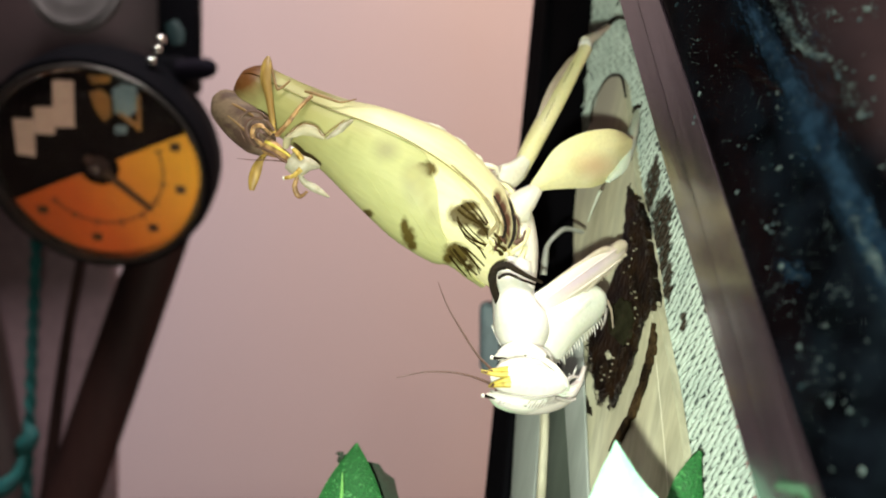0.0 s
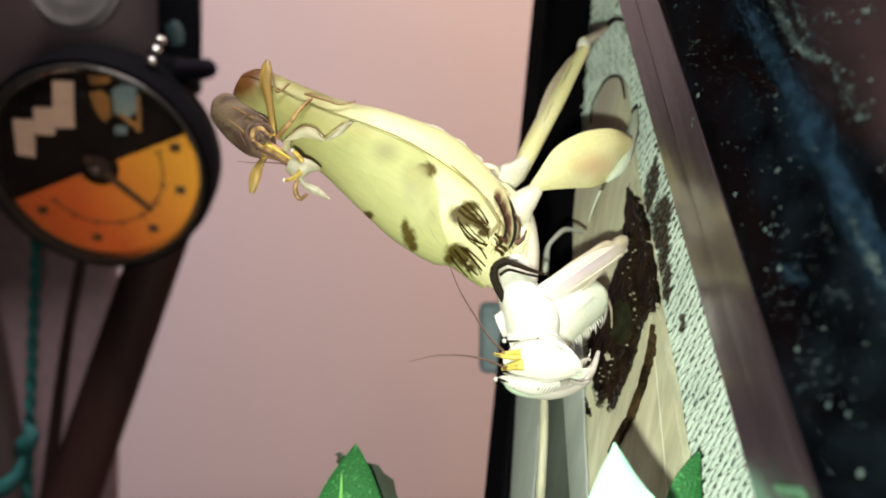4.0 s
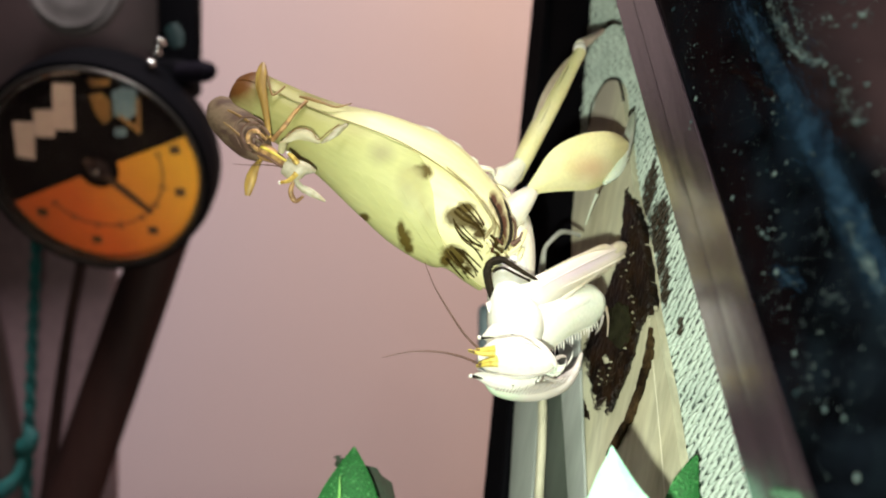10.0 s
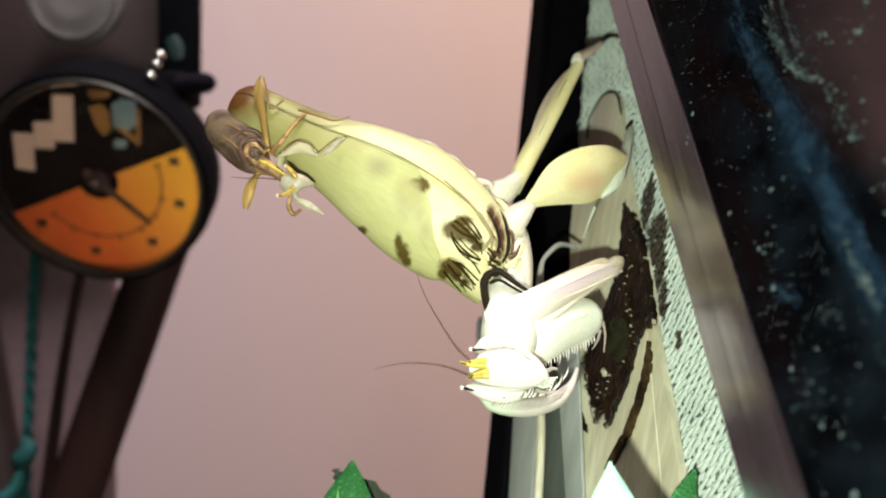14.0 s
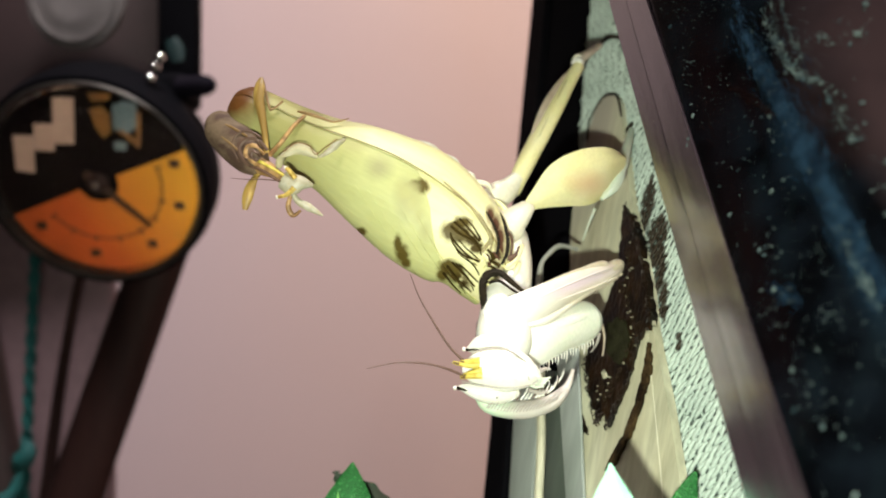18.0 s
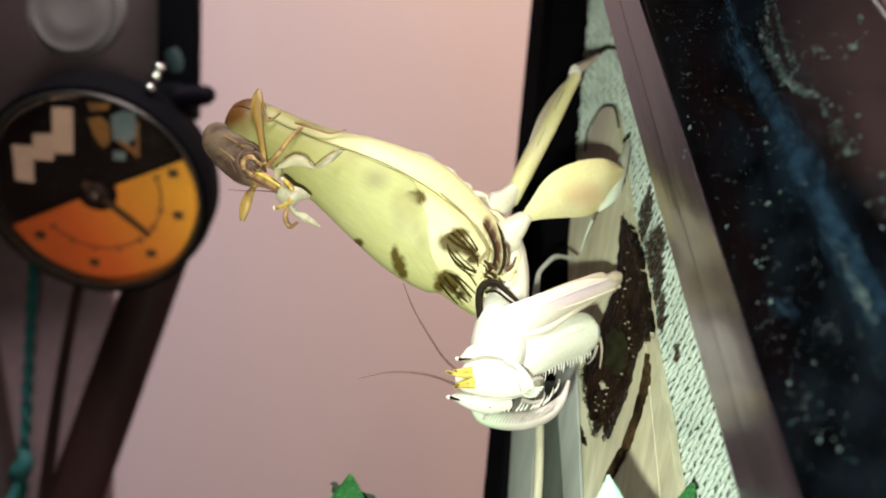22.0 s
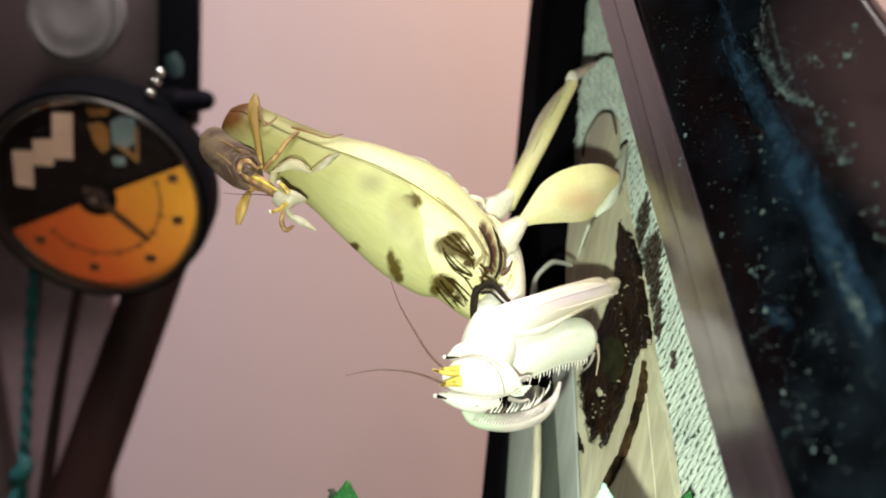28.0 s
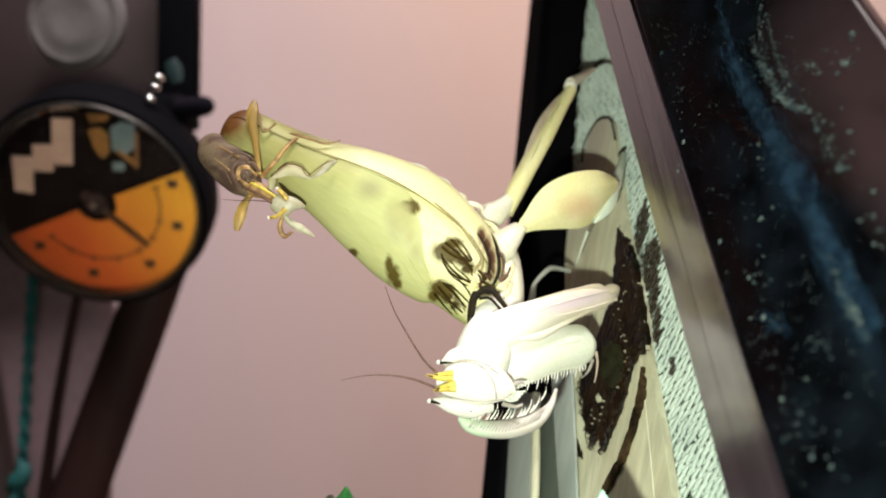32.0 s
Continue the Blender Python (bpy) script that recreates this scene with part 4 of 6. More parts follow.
for i, a in enumerate((-144, -123, -102, -80, -58, -38, -18, 15)):
    c, s = math.cos(radians(a)), math.sin(radians(a))
    bm = bm_new()
    box(bm, (0.0155, -0.00025, -0.0002), (0.0178, 0.00025, 0.0), m=pose(0, 0, 0, 0, 0, a))
    part("tick", bm, DARK_INK, face, smooth=False)
    if i % 2 == 0 or i == 7:
        bm = bm_new()
        box(bm, (c * 0.0212 - 0.0013, s * 0.0212 - 0.0011, -0.0002), (c * 0.0212 + 0.0013, s * 0.0212 + 0.0011, 0.0), 0.0003)
        part("number_bar", bm, DARK_INK, face, smooth=False)
for k, block in enumerate((((-0.0068, 0.0229), (-0.0017, 0.0227), (-0.0040, 0.0106), (-0.0092, 0.0107)), ((-0.0130, 0.0159), (-0.0080, 0.0160), (-0.0093, 0.0087), (-0.0142, 0.0089)),
                           ((-0.0188, 0.0129), (-0.0137, 0.0128), (-0.0156, 0.0026), (-0.0201, 0.0034)))):
    bm = bm_new()
    flat(bm, list(block), -0.0004, -0.0002 + 0.00004 * k)
    part("emblem_block", bm, WHITE_INK, face, "pale pink emblem block", smooth=False)
for k, (tri, mat_) in enumerate(((((0.0019, 0.0241), (0.0078, 0.0239), (0.0067, 0.0222), (0.0025, 0.0218)), GOLD_INK), (((0.0015, 0.0198), (0.0046, 0.0206), (0.0064, 0.0186), (0.0058, 0.0137), (0.0038, 0.0122), (0.0022, 0.0150)), GOLD_INK),
                                (((0.0073, 0.0206), (0.0100, 0.0220), (0.0133, 0.0212), (0.0124, 0.0150), (0.0095, 0.0132), (0.0067, 0.0147)), GREY_INK),
                                (((0.0131, 0.0192), (0.0140, 0.0192), (0.0125, 0.0098), (0.0115, 0.0098)), GOLD_INK), (((0.0074, 0.0143), (0.0084, 0.0147), (0.0127, 0.0110), (0.0122, 0.0097)), GOLD_INK),
                                (((0.0062, 0.0112), (0.0092, 0.0112), (0.0088, 0.0090), (0.0060, 0.0090)), GREY_INK))):
    bm = bm_new()
    flat(bm, list(tri), -0.0004, -0.0002 + 0.00003 * k)
    part("emblem_patch", bm, mat_, face, smooth=False)
bm = bm_new()
lathe(bm, [(0, -0.0002), (0.0052, -0.0002), (0.0052, 0.0), (0, 0.0)], 32)
part("hub_disc", bm, FACE_BLACK, face, "black printed disc under the hub")
bm = bm_new()
flat(bm, [(-0.004, 0.0010), (-0.004, -0.0010), (0.010, -0.0009), (0.0172, -0.0007), (0.0172, 0.0007), (0.010, 0.0009)], 0.0002, 0.0006)
bmesh.ops.transform(bm, matrix=pose(0, 0, 0, 0, 0, -46), verts=list(bm.verts))
needle = part("needle", bm, DARK_INK, gauge, "dark pointer", smooth=False)
bm = bm_new()
lathe(bm, [(0, 0.0), (0.0030, 0.0), (0.0028, 0.0004), (0.0016, 0.0008), (0.0012, 0.0012), (0, 0.0013)], 24)
part("hub", bm, LEG_BROWN, gauge, "dark hub")
bm = bm_new()
lathe(bm, [(0, 0.0012), (0.0008, 0.0014), (0.0009, 0.0018), (0.0, 0.0020)], 16)
part("hub_pin", bm, STEEL, gauge, "small steel pin")
dome = bm_new()
arc_up = [(0.0262 * math.cos(radians(a)), 0.0015 + 0.0030 * math.sin(radians(a))) for a in range(0, 90, 10)]
lathe(dome, [(max(r, 0.00001), z) for r, z in arc_up] + [(0.00001, 0.0045), (0.00001, 0.0039)]
      + [(r * 0.975, z - 0.0006) for r, z in arc_up[::-1]], 64, True)
part("glass", dome, GLASS, gauge, "clear domed glass").visible_shadow = False
for px_ in ((-0.0707, 0.192, 1.0522), (-0.0717, 0.192, 1.0498), (-0.0731, 0.192, 1.0469)):
    bm = bm_new()
    bmesh.ops.create_icosphere(bm, subdivisions=3, radius=0.0013)
    bmesh.ops.translate(bm, vec=to_dial @ Vector(px_), verts=list(bm.verts))
    part("rivet", bm, STEEL, gauge, "bright steel rivet")
bm = bm_new()
box(bm, (-0.0785, 0.199, 1.0425), (-0.0665, 0.212, 1.0505), 0.0018)
bmesh.ops.transform(bm, matrix=to_dial, verts=list(bm.verts))
part("hanger", bm, BLACK, gauge, "black hanger block")
bm = bm_new()
sweep(bm, [(-0.0690, 0.2, 1.0466, 0.0026, 0.0026), (-0.0640, 0.2, 1.0469, 0.0028, 0.0028), (-0.0610, 0.2, 1.0471, 0.0026, 0.0026), (-0.0592, 0.2, 1.0471, 0.0012, 0.0012)], 12, 12, side=(0, 0, 1))
bmesh.ops.transform(bm, matrix=to_dial, verts=list(bm.verts))
part("lug", bm, KNOB, gauge, "dark purple side knob")

# ---- holder behind the gauge ----
stand = thing("gauge_stand", farther(pose(0, 0, 0)), "dark brown plastic stand that holds the gauge", "stand")
bm = bm_new()
sweep(bm, [(-0.0780, 0.225, 1.0165, .0078, .006), (-0.0822, 0.225, 1.0043, .0078, .006), (-0.0948, 0.225, 0.9679, .0080, .006), (-0.1075, 0.225, 0.9312, .0080, .006), (-0.1254, 0.225, 0.8801, .0082, .006)], 14, 14, side=(1, 0, 0))
part("leg", bm, LEG_BROWN, stand, "dark brown leg")
bm = bm_new()
sweep(bm, [(-0.1049, 0.224, 1.0018, .0013, .0013), (-0.1118, 0.226, 0.9669, .0017, .0017), (-0.1182, 0.228, 0.9229, .002, .002), (-0.1243, 0.23, 0.8801, .002, .002)], 14, 8, side=(1, 0, 0))
part("rod", bm, LEG_BROWN, stand, "thin dark rod")
bm = bm_new()
sweep(bm, [(-0.1359, 0.224, 0.9936, .004, .004), (-0.1321, 0.226, 0.9569, .0055, .005), (-0.1308, 0.228, 0.9229, .009, .006), (-0.1319, 0.23, 0.8801, .010, .006)], 14, 10, side=(1, 0, 0))
part("side_leg", bm, BROWN, stand, "dark brown leg")
bm = bm_new()
box(bm, (-0.150, 0.236, 1.0367), (-0.0813, 0.228, 1.1244), 0.002)
part("head_block", bm, BROWN, stand, "dark brown head block")
bm = bm_new()
box(bm, (-0.0801, 0.221, 1.0441), (-0.069, 0.214, 1.1168), 0.0015)
part("edge_strip", bm, BLACK, stand, "black edge strip")
bm = bm_new()
box(bm, (-0.2091, 0.262, 0.8801), (-0.1101, 0.256, 1.1397), 0.002)
part("back_board", bm, BOARD, stand, "dull grey back board")

cup = thing("suction_cup", farther(Matrix.Translation((-0.1035, 0.216, 1.0755)) @ pose(0, 0, 0, 92, 0, -4)), "frosted grey rubber suction cup", "cup")
bm = bm_new()
lathe(bm, [(0, -0.002), (0.0136, -0.002), (0.0146, -0.0006), (0.0142, 0.0008), (0.0128, 0.0012), (0.0112, 0.0010), (0.0085, 0.0015), (0.0062, 0.0017), (0.0050, 0.0014), (0, 0.0014)], 48)
part("disc", bm, FROST, cup)
bm = bm_new()
lathe(bm, [(0.0118, 0.0010), (0.0124, 0.0011), (0.0123, 0.0016), (0.0118, 0.0015)], 48, True)
part("rim_ring", bm, FROST, cup, "raised ring of the cup")

cord = thing("cord", farther(pose(0, 0, 0)), "teal twisted cord with a knot, hanging behind the gauge", "cord")
for ph in (0, math.pi):
    bm = bm_new()
    pts = []
    for i in range(40):
        t = i / 39
        x, y, z = (Vector((-0.1135, 0.214, 1.0025)).lerp(Vector((-0.1174, 0.216, 0.9262)), t))
        pts.append((x + 0.0007 * math.cos(ph + i * 1.1), y + 0.0007 * math.sin(ph + i * 1.1), z, 0.0010, 0.0010))
    sweep(bm, pts, 120, 6, side=(1, 0, 0))
    part("strand", bm, TEAL, cord)
bm = bm_new()
sweep(bm, [(*(-0.1158, 0.213, 0.9512), .0008, .0008), (*(-0.114, 0.212, 0.9489), .0022, .002), (*(-0.1155, 0.212, 0.9458), .0026, .0022), (*(-0.1176, 0.213, 0.9437), .0014, .0014), (*(-0.1163, 0.214, 0.9415), .001, .001)], 20, 9, side=(1, 0, 0), rough=0.12)
part("knot", bm, TEAL, cord)
bm = bm_new()
sweep(bm, [(*(-0.1155, 0.212, 0.944), .001, .001), (*(-0.1172, 0.211, 0.938), .0016, .0012), (*(-0.12, 0.21, 0.9349), .0024, .0014), (*(-0.1243, 0.21, 0.9321), .002, .0012)], 16, 8, side=(0, 0, 1))
part("tail", bm, TEAL, cord)
ribbon = thing("ribbon", farther(pose(0, 0, 0)), "short teal ribbon end beside the rivets", "ribbon")
bm = bm_new()
blade(bm, [(-0.0729, 0.206, 1.0609, .0016, .0016), (-0.0716, 0.206, 1.0579, .0022, .0022), (-0.0710, 0.206, 1.0548, .0014, .0014)], 8, 3, 0.2, 0.0003, side=(1, 0, 0))
part("strip", bm, TEAL_DIM, ribbon)


# ---- artificial leaves ----
LEAF_REFLECTION = material("dim_green_leaf_reflection", (0.012, 0.055, 0.022), 0.7, (0.016, 0.075, 0.03), 300, 0.4, 1500)


def leaf(name, pts, label, mat, vein=None, camber=0.25, side=(1, 0, 0), serrate=0.0):
    ob = thing(name, pose(0, 0, 0), label, "leaf", "artificial leaves")
    bm = bm_new()
    blade(bm, pts, 18, 8, camber, 0.0003, side, serrate)
    part("blade", bm, mat, ob)
    if vein:
        bm = bm_new()
        sweep(bm, vein, 20, 6, side=(1, 0, 0))
        part("vein", bm, LEAF_VEIN, ob, "light green vein")
    return ob


leaf("leaf", [(*(-0.016, 0.142, 0.9641), .0002, .0002), (*(-0.0161, 0.141, 0.9612), .0022, .0024), (*(-0.0163, 0.14, 0.9578), .0042, .0046), (*(-0.0166, 0.139, 0.954), .006, .0062), (*(-0.0172, 0.138, 0.9473), .0085, .0085),
              (*(-0.0182, 0.138, 0.9351), .010, .010), (*(-0.02, 0.14, 0.9166), .006, .006), (*(-0.0213, 0.142, 0.8997), .001, .001)],
     "green fabric leaf with woven texture and a pale vein", LEAF,
     [(*(-0.018, 0.1372, 0.9601), .00008, .00008), (*(-0.018, 0.136, 0.956), .0003, .0002), (*(-0.0184, 0.1346, 0.9486), .0004, .0003)])
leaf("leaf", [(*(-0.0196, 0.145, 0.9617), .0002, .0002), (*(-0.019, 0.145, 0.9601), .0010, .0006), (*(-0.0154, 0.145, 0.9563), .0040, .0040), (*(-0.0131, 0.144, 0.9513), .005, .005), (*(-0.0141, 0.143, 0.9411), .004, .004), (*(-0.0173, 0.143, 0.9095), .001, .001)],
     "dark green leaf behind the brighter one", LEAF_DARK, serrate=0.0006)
leaf("leaf", [(*(0.0227, 0.1008, 0.9748), 0.0001, 0.0001), (*(0.0226, 0.0992, 0.9734), 0.0010, 0.0011), (*(0.0224, 0.0968, 0.9709), 0.0027, 0.0029), (*(0.0226, 0.0944, 0.9660), 0.0056, 0.0053), (*(0.0237, 0.0928, 0.9550), 0.0040, 0.0040), (*(0.0234, 0.0944, 0.9403), 0.0008, 0.0008)],
     "pale mint leaf lit from the front", LEAF_PALE)
leaf("leaf", [(*(0.0376, 0.112, 0.9706), .0002, .0002), (*(0.0363, 0.111, 0.9682), .0012, .0014), (*(0.0349, 0.11, 0.9644), .0024, .0026), (*(0.0337, 0.11, 0.9563), .003, .003), (*(0.0335, 0.112, 0.9374), .001, .001)],
     "narrow green fabric leaf at the net", LEAF)
# added leaf shape that stands in for a green reflection in the housing
leaf("leaf", [(*(0.0338, 0.078, 0.9758), .0004, .0004), (*(0.0354, 0.078, 0.9758), .0010, .0012), (*(0.0374, 0.0775, 0.9756), .0011, .0018), (*(0.0395, 0.077, 0.9744), .0010, .002), (*(0.0423, 0.076, 0.9687), .001, .001)],
     "dim dark green leaf shape that stands in for a reflection in the housing", LEAF_REFLECTION)


# ---- the large mantis ----
def skin(name, colour, second, **more):
    more = {"sss": 0.1, "scale": 260, "bump": 0.12, "fine": 1800, "spread": 0.06, **more}
    return material(name, colour, more.pop("rough", 0.5), second, **more)


mantis = thing("mantis", Matrix.Translation((0.0142, 0.132, 1.0098)), "large cream and pale green orchid mantis clinging head down to wood", "mantis")
UP = (0.466, 0, 0.885)
SPINE = [(*(-0.00440, -0.0020, -0.01551), 0.00220, 0.0028), (*(-0.00586, -0.0021, -0.01218), 0.00440, 0.0045), (*(-0.00840, -0.0031, -0.00729), 0.00710, 0.0058), (*(-0.01321, -0.0035, -0.00298), 0.00876, 0.0064), (*(-0.01795, -0.0040, 0.00088), 0.00911, 0.0064), (*(-0.02324, -0.0040, 0.00433), 0.00810, 0.0060),
         (*(-0.02787, -0.0040, 0.00707), 0.00685, 0.0054), (*(-0.03255, -0.0040, 0.00951), 0.00540, 0.0046), (*(-0.03810, -0.0040, 0.01260), 0.00430, 0.0038), (*(-0.04280, -0.0040, 0.01520), 0.00380, 0.0034), (*(-0.04610, -0.0040, 0.01700), 0.00340, 0.0030), (*(-0.04810, -0.0040, 0.01800), 0.00140, 0.0014)]


SPINE_FINE = spline(SPINE, 220)


def on_body(s, th, off=0.0):
    """A place on the body: s from the thorax (0) to the tip (1), th degrees round it (0 above, -90 to the front)."""
    q = SPINE_FINE
    i = min(int(s * 220), 219)
    row, way = q[i], Vector(q[i + 1][:3]) - Vector(q[i][:3])
    way.normalize()
    a = Vector(UP) - Vector(UP).dot(way) * way
    a.normalize()
    b = way.cross(a)
    c, d = math.cos(radians(th)), math.sin(radians(th))
    return Vector(row[:3]) + a * c * (row[3] + off) + b * d * (row[4] + off)


WING = marked(skin("pale_green_wing", (0.41, 0.425, 0.185), (0.49, 0.485, 0.235), scale=110, stretch=(0.14, 1, 1), turn=27.8, fine=1500, spread=0.05, bump=0.18, gloss=0.25), [
    ((-0.0172, -0.0112, 0.0029), (.0015, .004, .0009)), ((-0.0164, -0.0112, 0.0029), (.0009, .004, .0013)), ((-0.0203, -0.0089, -0.0064), (.0007, .004, .0017)), ((-0.0197, -0.0081, -0.0079), (.0011, .004, .0016)), ((-0.0192, -0.0071, -0.0092), (.0008, .004, .0010)),
    ((-0.0265, -0.0062, -0.004), (.0012, .003, .0006)), ((-0.0121, -0.0086, -0.0103), (.0020, .004, .0013)), ((-0.0132, -0.0077, -0.0113), (.0009, .004, .0012)), ((-0.0111, -0.009, -0.0097), (.0012, .004, .0008))], (0.085, 0.062, 0.012), 0.35, 0.9, 900)
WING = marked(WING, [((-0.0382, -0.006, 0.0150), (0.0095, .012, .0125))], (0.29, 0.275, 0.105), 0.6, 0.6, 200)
WING = marked(WING, [(on_body(.985, -60), (.0052, .008, .0046))], (0.105, 0.040, 0.009), 0.4, 0.5, 300)
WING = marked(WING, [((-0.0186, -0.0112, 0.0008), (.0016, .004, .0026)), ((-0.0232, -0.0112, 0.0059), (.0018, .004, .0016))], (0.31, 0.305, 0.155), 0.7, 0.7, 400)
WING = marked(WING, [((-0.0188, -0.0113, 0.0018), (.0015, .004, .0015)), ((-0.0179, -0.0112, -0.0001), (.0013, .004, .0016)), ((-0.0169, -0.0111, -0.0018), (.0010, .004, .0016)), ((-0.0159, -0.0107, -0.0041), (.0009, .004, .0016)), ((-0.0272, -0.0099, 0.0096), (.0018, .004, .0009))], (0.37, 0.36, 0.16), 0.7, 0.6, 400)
CREAM = marked(skin("cream_yellow_wing", (0.70, 0.665, 0.34), (0.76, 0.72, 0.45), scale=150, stretch=(0.14, 1, 1), turn=27.8, fine=1300, spread=0.07, bump=0.25, gloss=0.25), [
    ((-0.0052, -0.0092, -0.0016), (.0008, .005, .0016)), ((-0.0044, -0.0091, -0.003), (.0009, .005, .0018)), ((-0.0037, -0.0089, -0.0052), (.0009, .005, .0020)), ((-0.0038, -0.0088, -0.007), (.0008, .005, .0020))], (0.10, 0.045, 0.025), 0.4, 0.5, 700)
FAN = [((-0.0112, -0.0105, -0.0038), (.0011, .004, .0010)), ((-0.0097, -0.0105, -0.0047), (.0011, .004, .0010)), ((-0.0085, -0.0105, -0.0059), (.0011, .004, .0010)), ((-0.0076, -0.0105, -0.0070), (.0011, .004, .0010)), ((-0.0122, -0.0090, -0.0102), (.0011, .004, .0013)), ((-0.0111, -0.0090, -0.0115), (.0011, .004, .0013)), ((-0.0097, -0.0090, -0.0128), (.0011, .004, .0013))]
CREAM = marked(CREAM, FAN, (0.055, 0.036, 0.007), 0.3, 1.1, 1100)
WING = marked(WING, FAN, (0.055, 0.036, 0.007), 0.3, 1.1, 1100)
CREAM = marked(CREAM, [((-0.0116, -0.0105, -0.0044), (.0017, .004, .0016)), ((-0.0104, -0.0104, -0.0051), (.0018, .004, .0011)), ((-0.0099, -0.0105, -0.003), (.0016, .004, .0010)), ((-0.0172, -0.0112, 0.0029), (.0015, .004, .0009)), ((-0.0161, -0.0111, 0.0027), (.0010, .004, .0013)), ((-0.0121, -0.0086, -0.0103), (.0020, .004, .0013))], (0.085, 0.062, 0.012), 0.35, 0.9, 900)
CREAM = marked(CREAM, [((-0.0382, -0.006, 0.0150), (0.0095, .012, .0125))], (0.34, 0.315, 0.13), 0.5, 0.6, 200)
CREAM = marked(CREAM, [(on_body(.985, -40), (.0050, .008, .0046))], (0.11, 0.042, 0.010), 0.4, 0.5, 300)
PETAL = marked(skin("pale_yellow_petal_leg", (0.70, 0.665, 0.33), (0.74, 0.69, 0.42), scale=150), [((0.0124, -0.002, 0.0046), (.0030, .008, .0016))], (0.62, 0.42, 0.24), 0.9, 0.5, 300)
WHITE = skin("white_chitin", (0.74, 0.73, 0.68), (0.66, 0.67, 0.58), rough=0.36)
CREAM_WHITE = skin("cream_white_chitin", (0.70, 0.68, 0.56), (0.62, 0.58, 0.47), rough=0.45)
MINT = skin("mint_white_chitin", (0.56, 0.65, 0.53), (0.67, 0.72, 0.62), rough=0.36)
DARK = skin("dark_brown_vein", (0.010, 0.008, 0.006), (0.022, 0.015, 0.008), sss=0.0, rough=0.7, gloss=0.12)
VEIN = skin("brown_vein", (0.045, 0.030, 0.007), (0.022, 0.014, 0.004), sss=0.0, rough=0.8, gloss=0.05)
RUST = skin("rust_brown_chitin", (0.12, 0.065, 0.04), (0.07, 0.035, 0.025), sss=0.0)
TAWNY = skin("tawny_chitin", (0.36, 0.29, 0.21), (0.46, 0.38, 0.30), scale=600)
RIDGE = skin("tan_chitin", (0.47, 0.42, 0.29), (0.52, 0.46, 0.36), scale=600)
# grey in place of mint: the far leg's shade put into its colour
FAR_SHADED = skin("shaded_mint_chitin", (0.36, 0.37, 0.33), (0.27, 0.28, 0.25))
GREYLINE = skin("grey_chitin_and_crease", (0.40, 0.37, 0.34), (0.30, 0.27, 0.25))
OLIVE_EDGE = skin("olive_wing_edge", (0.26, 0.22, 0.09), (0.18, 0.14, 0.06))
GOLD = skin("yellow_chitin", (0.66, 0.56, 0.12), (0.38, 0.27, 0.03), scale=900)
FEELER = skin("brown_feeler", (0.10, 0.05, 0.035), (0.07, 0.035, 0.025), sss=0.0)

bm = bm_new()
sweep(bm, [(*r[:3], r[3] * 0.94, r[4] * 0.94) for r in SPINE], 40, 24, side=UP)
part("abdomen", bm, CREAM, mantis, "cream abdomen under the folded wings")


def shell(name, mat, th0, th1, s0, s1, off, thick, label, ripple=0.0, lap=None):
    """A folded wing that follows the body between two angles; lap lets its lower border run in or out."""
    bm = bm_new()
    n, k = 44, 18
    grid = []
    for i in range(n + 1):
        s = s0 + (s1 - s0) * i / n
        e0, e1 = (th0, th1) if lap is None else lap(s)
        line = []
        for j in range(k + 1):
            t = j / k
            o = off + ripple * math.sin(j * 2.3 + i * 0.12) * 0.5 + 0.0003 * math.sin(t * math.pi)
            line.append(bm.verts.new(on_body(s, e0 + (e1 - e0) * t, o)))
        grid.append(line)
    faces = [bm.faces.new((grid[i][j], grid[i][j + 1], grid[i + 1][j + 1], grid[i + 1][j])) for i in range(n) for j in range(k)]
    bmesh.ops.recalc_face_normals(bm, faces=faces)
    bmesh.ops.solidify(bm, geom=faces, thickness=thick)
    return part(name, bm, mat, mantis, label)


def border(s):
    """The upper border of the near forewing, in degrees round the body."""
    return float(np.interp(s, (0, .12, .17, .22, .30, .35, .38, .5, 1), (-150, -150, -140, -128, -98, -80, -64, -60, -66)))


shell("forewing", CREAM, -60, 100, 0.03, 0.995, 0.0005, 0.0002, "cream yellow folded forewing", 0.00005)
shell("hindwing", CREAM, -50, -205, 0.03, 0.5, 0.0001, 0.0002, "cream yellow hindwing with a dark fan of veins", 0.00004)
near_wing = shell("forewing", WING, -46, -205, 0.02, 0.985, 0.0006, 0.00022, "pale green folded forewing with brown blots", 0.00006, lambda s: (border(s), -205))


def fine(name, places, r0, r1, mat, parent, label="", n=18):
    bm = bm_new()
    m = len(places) - 1
    sweep(bm, [(*p, r0 + (r1 - r0) * i / m, r0 + (r1 - r0) * i / m) for i, p in enumerate(places)], n, 6, side=(0.3, 0.2, 0.9))
    return part(name, bm, mat, parent, label)


fine("wing_edge", [on_body(s, -61, .0008) for s in (.05, .12, .2, .3, .42, .54, .66, .8)], .00013, .00006, OLIVE_EDGE, near_wing, "thin olive wing edge", 50)
def streak(name, places, mat, parent, label="", n=20, lift=0.3):
    """A flat vein laid on the wing along places (place, half width)."""
    bm = bm_new()
    a, b = Vector(places[0][0]), Vector(places[-1][0])
    sweep(bm, [(*c, w, max(w * lift, 0.00006)) for c, w in places], n, 8, side=(b - a).cross(Vector((0, 1, 0))))
    return part(name, bm, mat, parent, label)


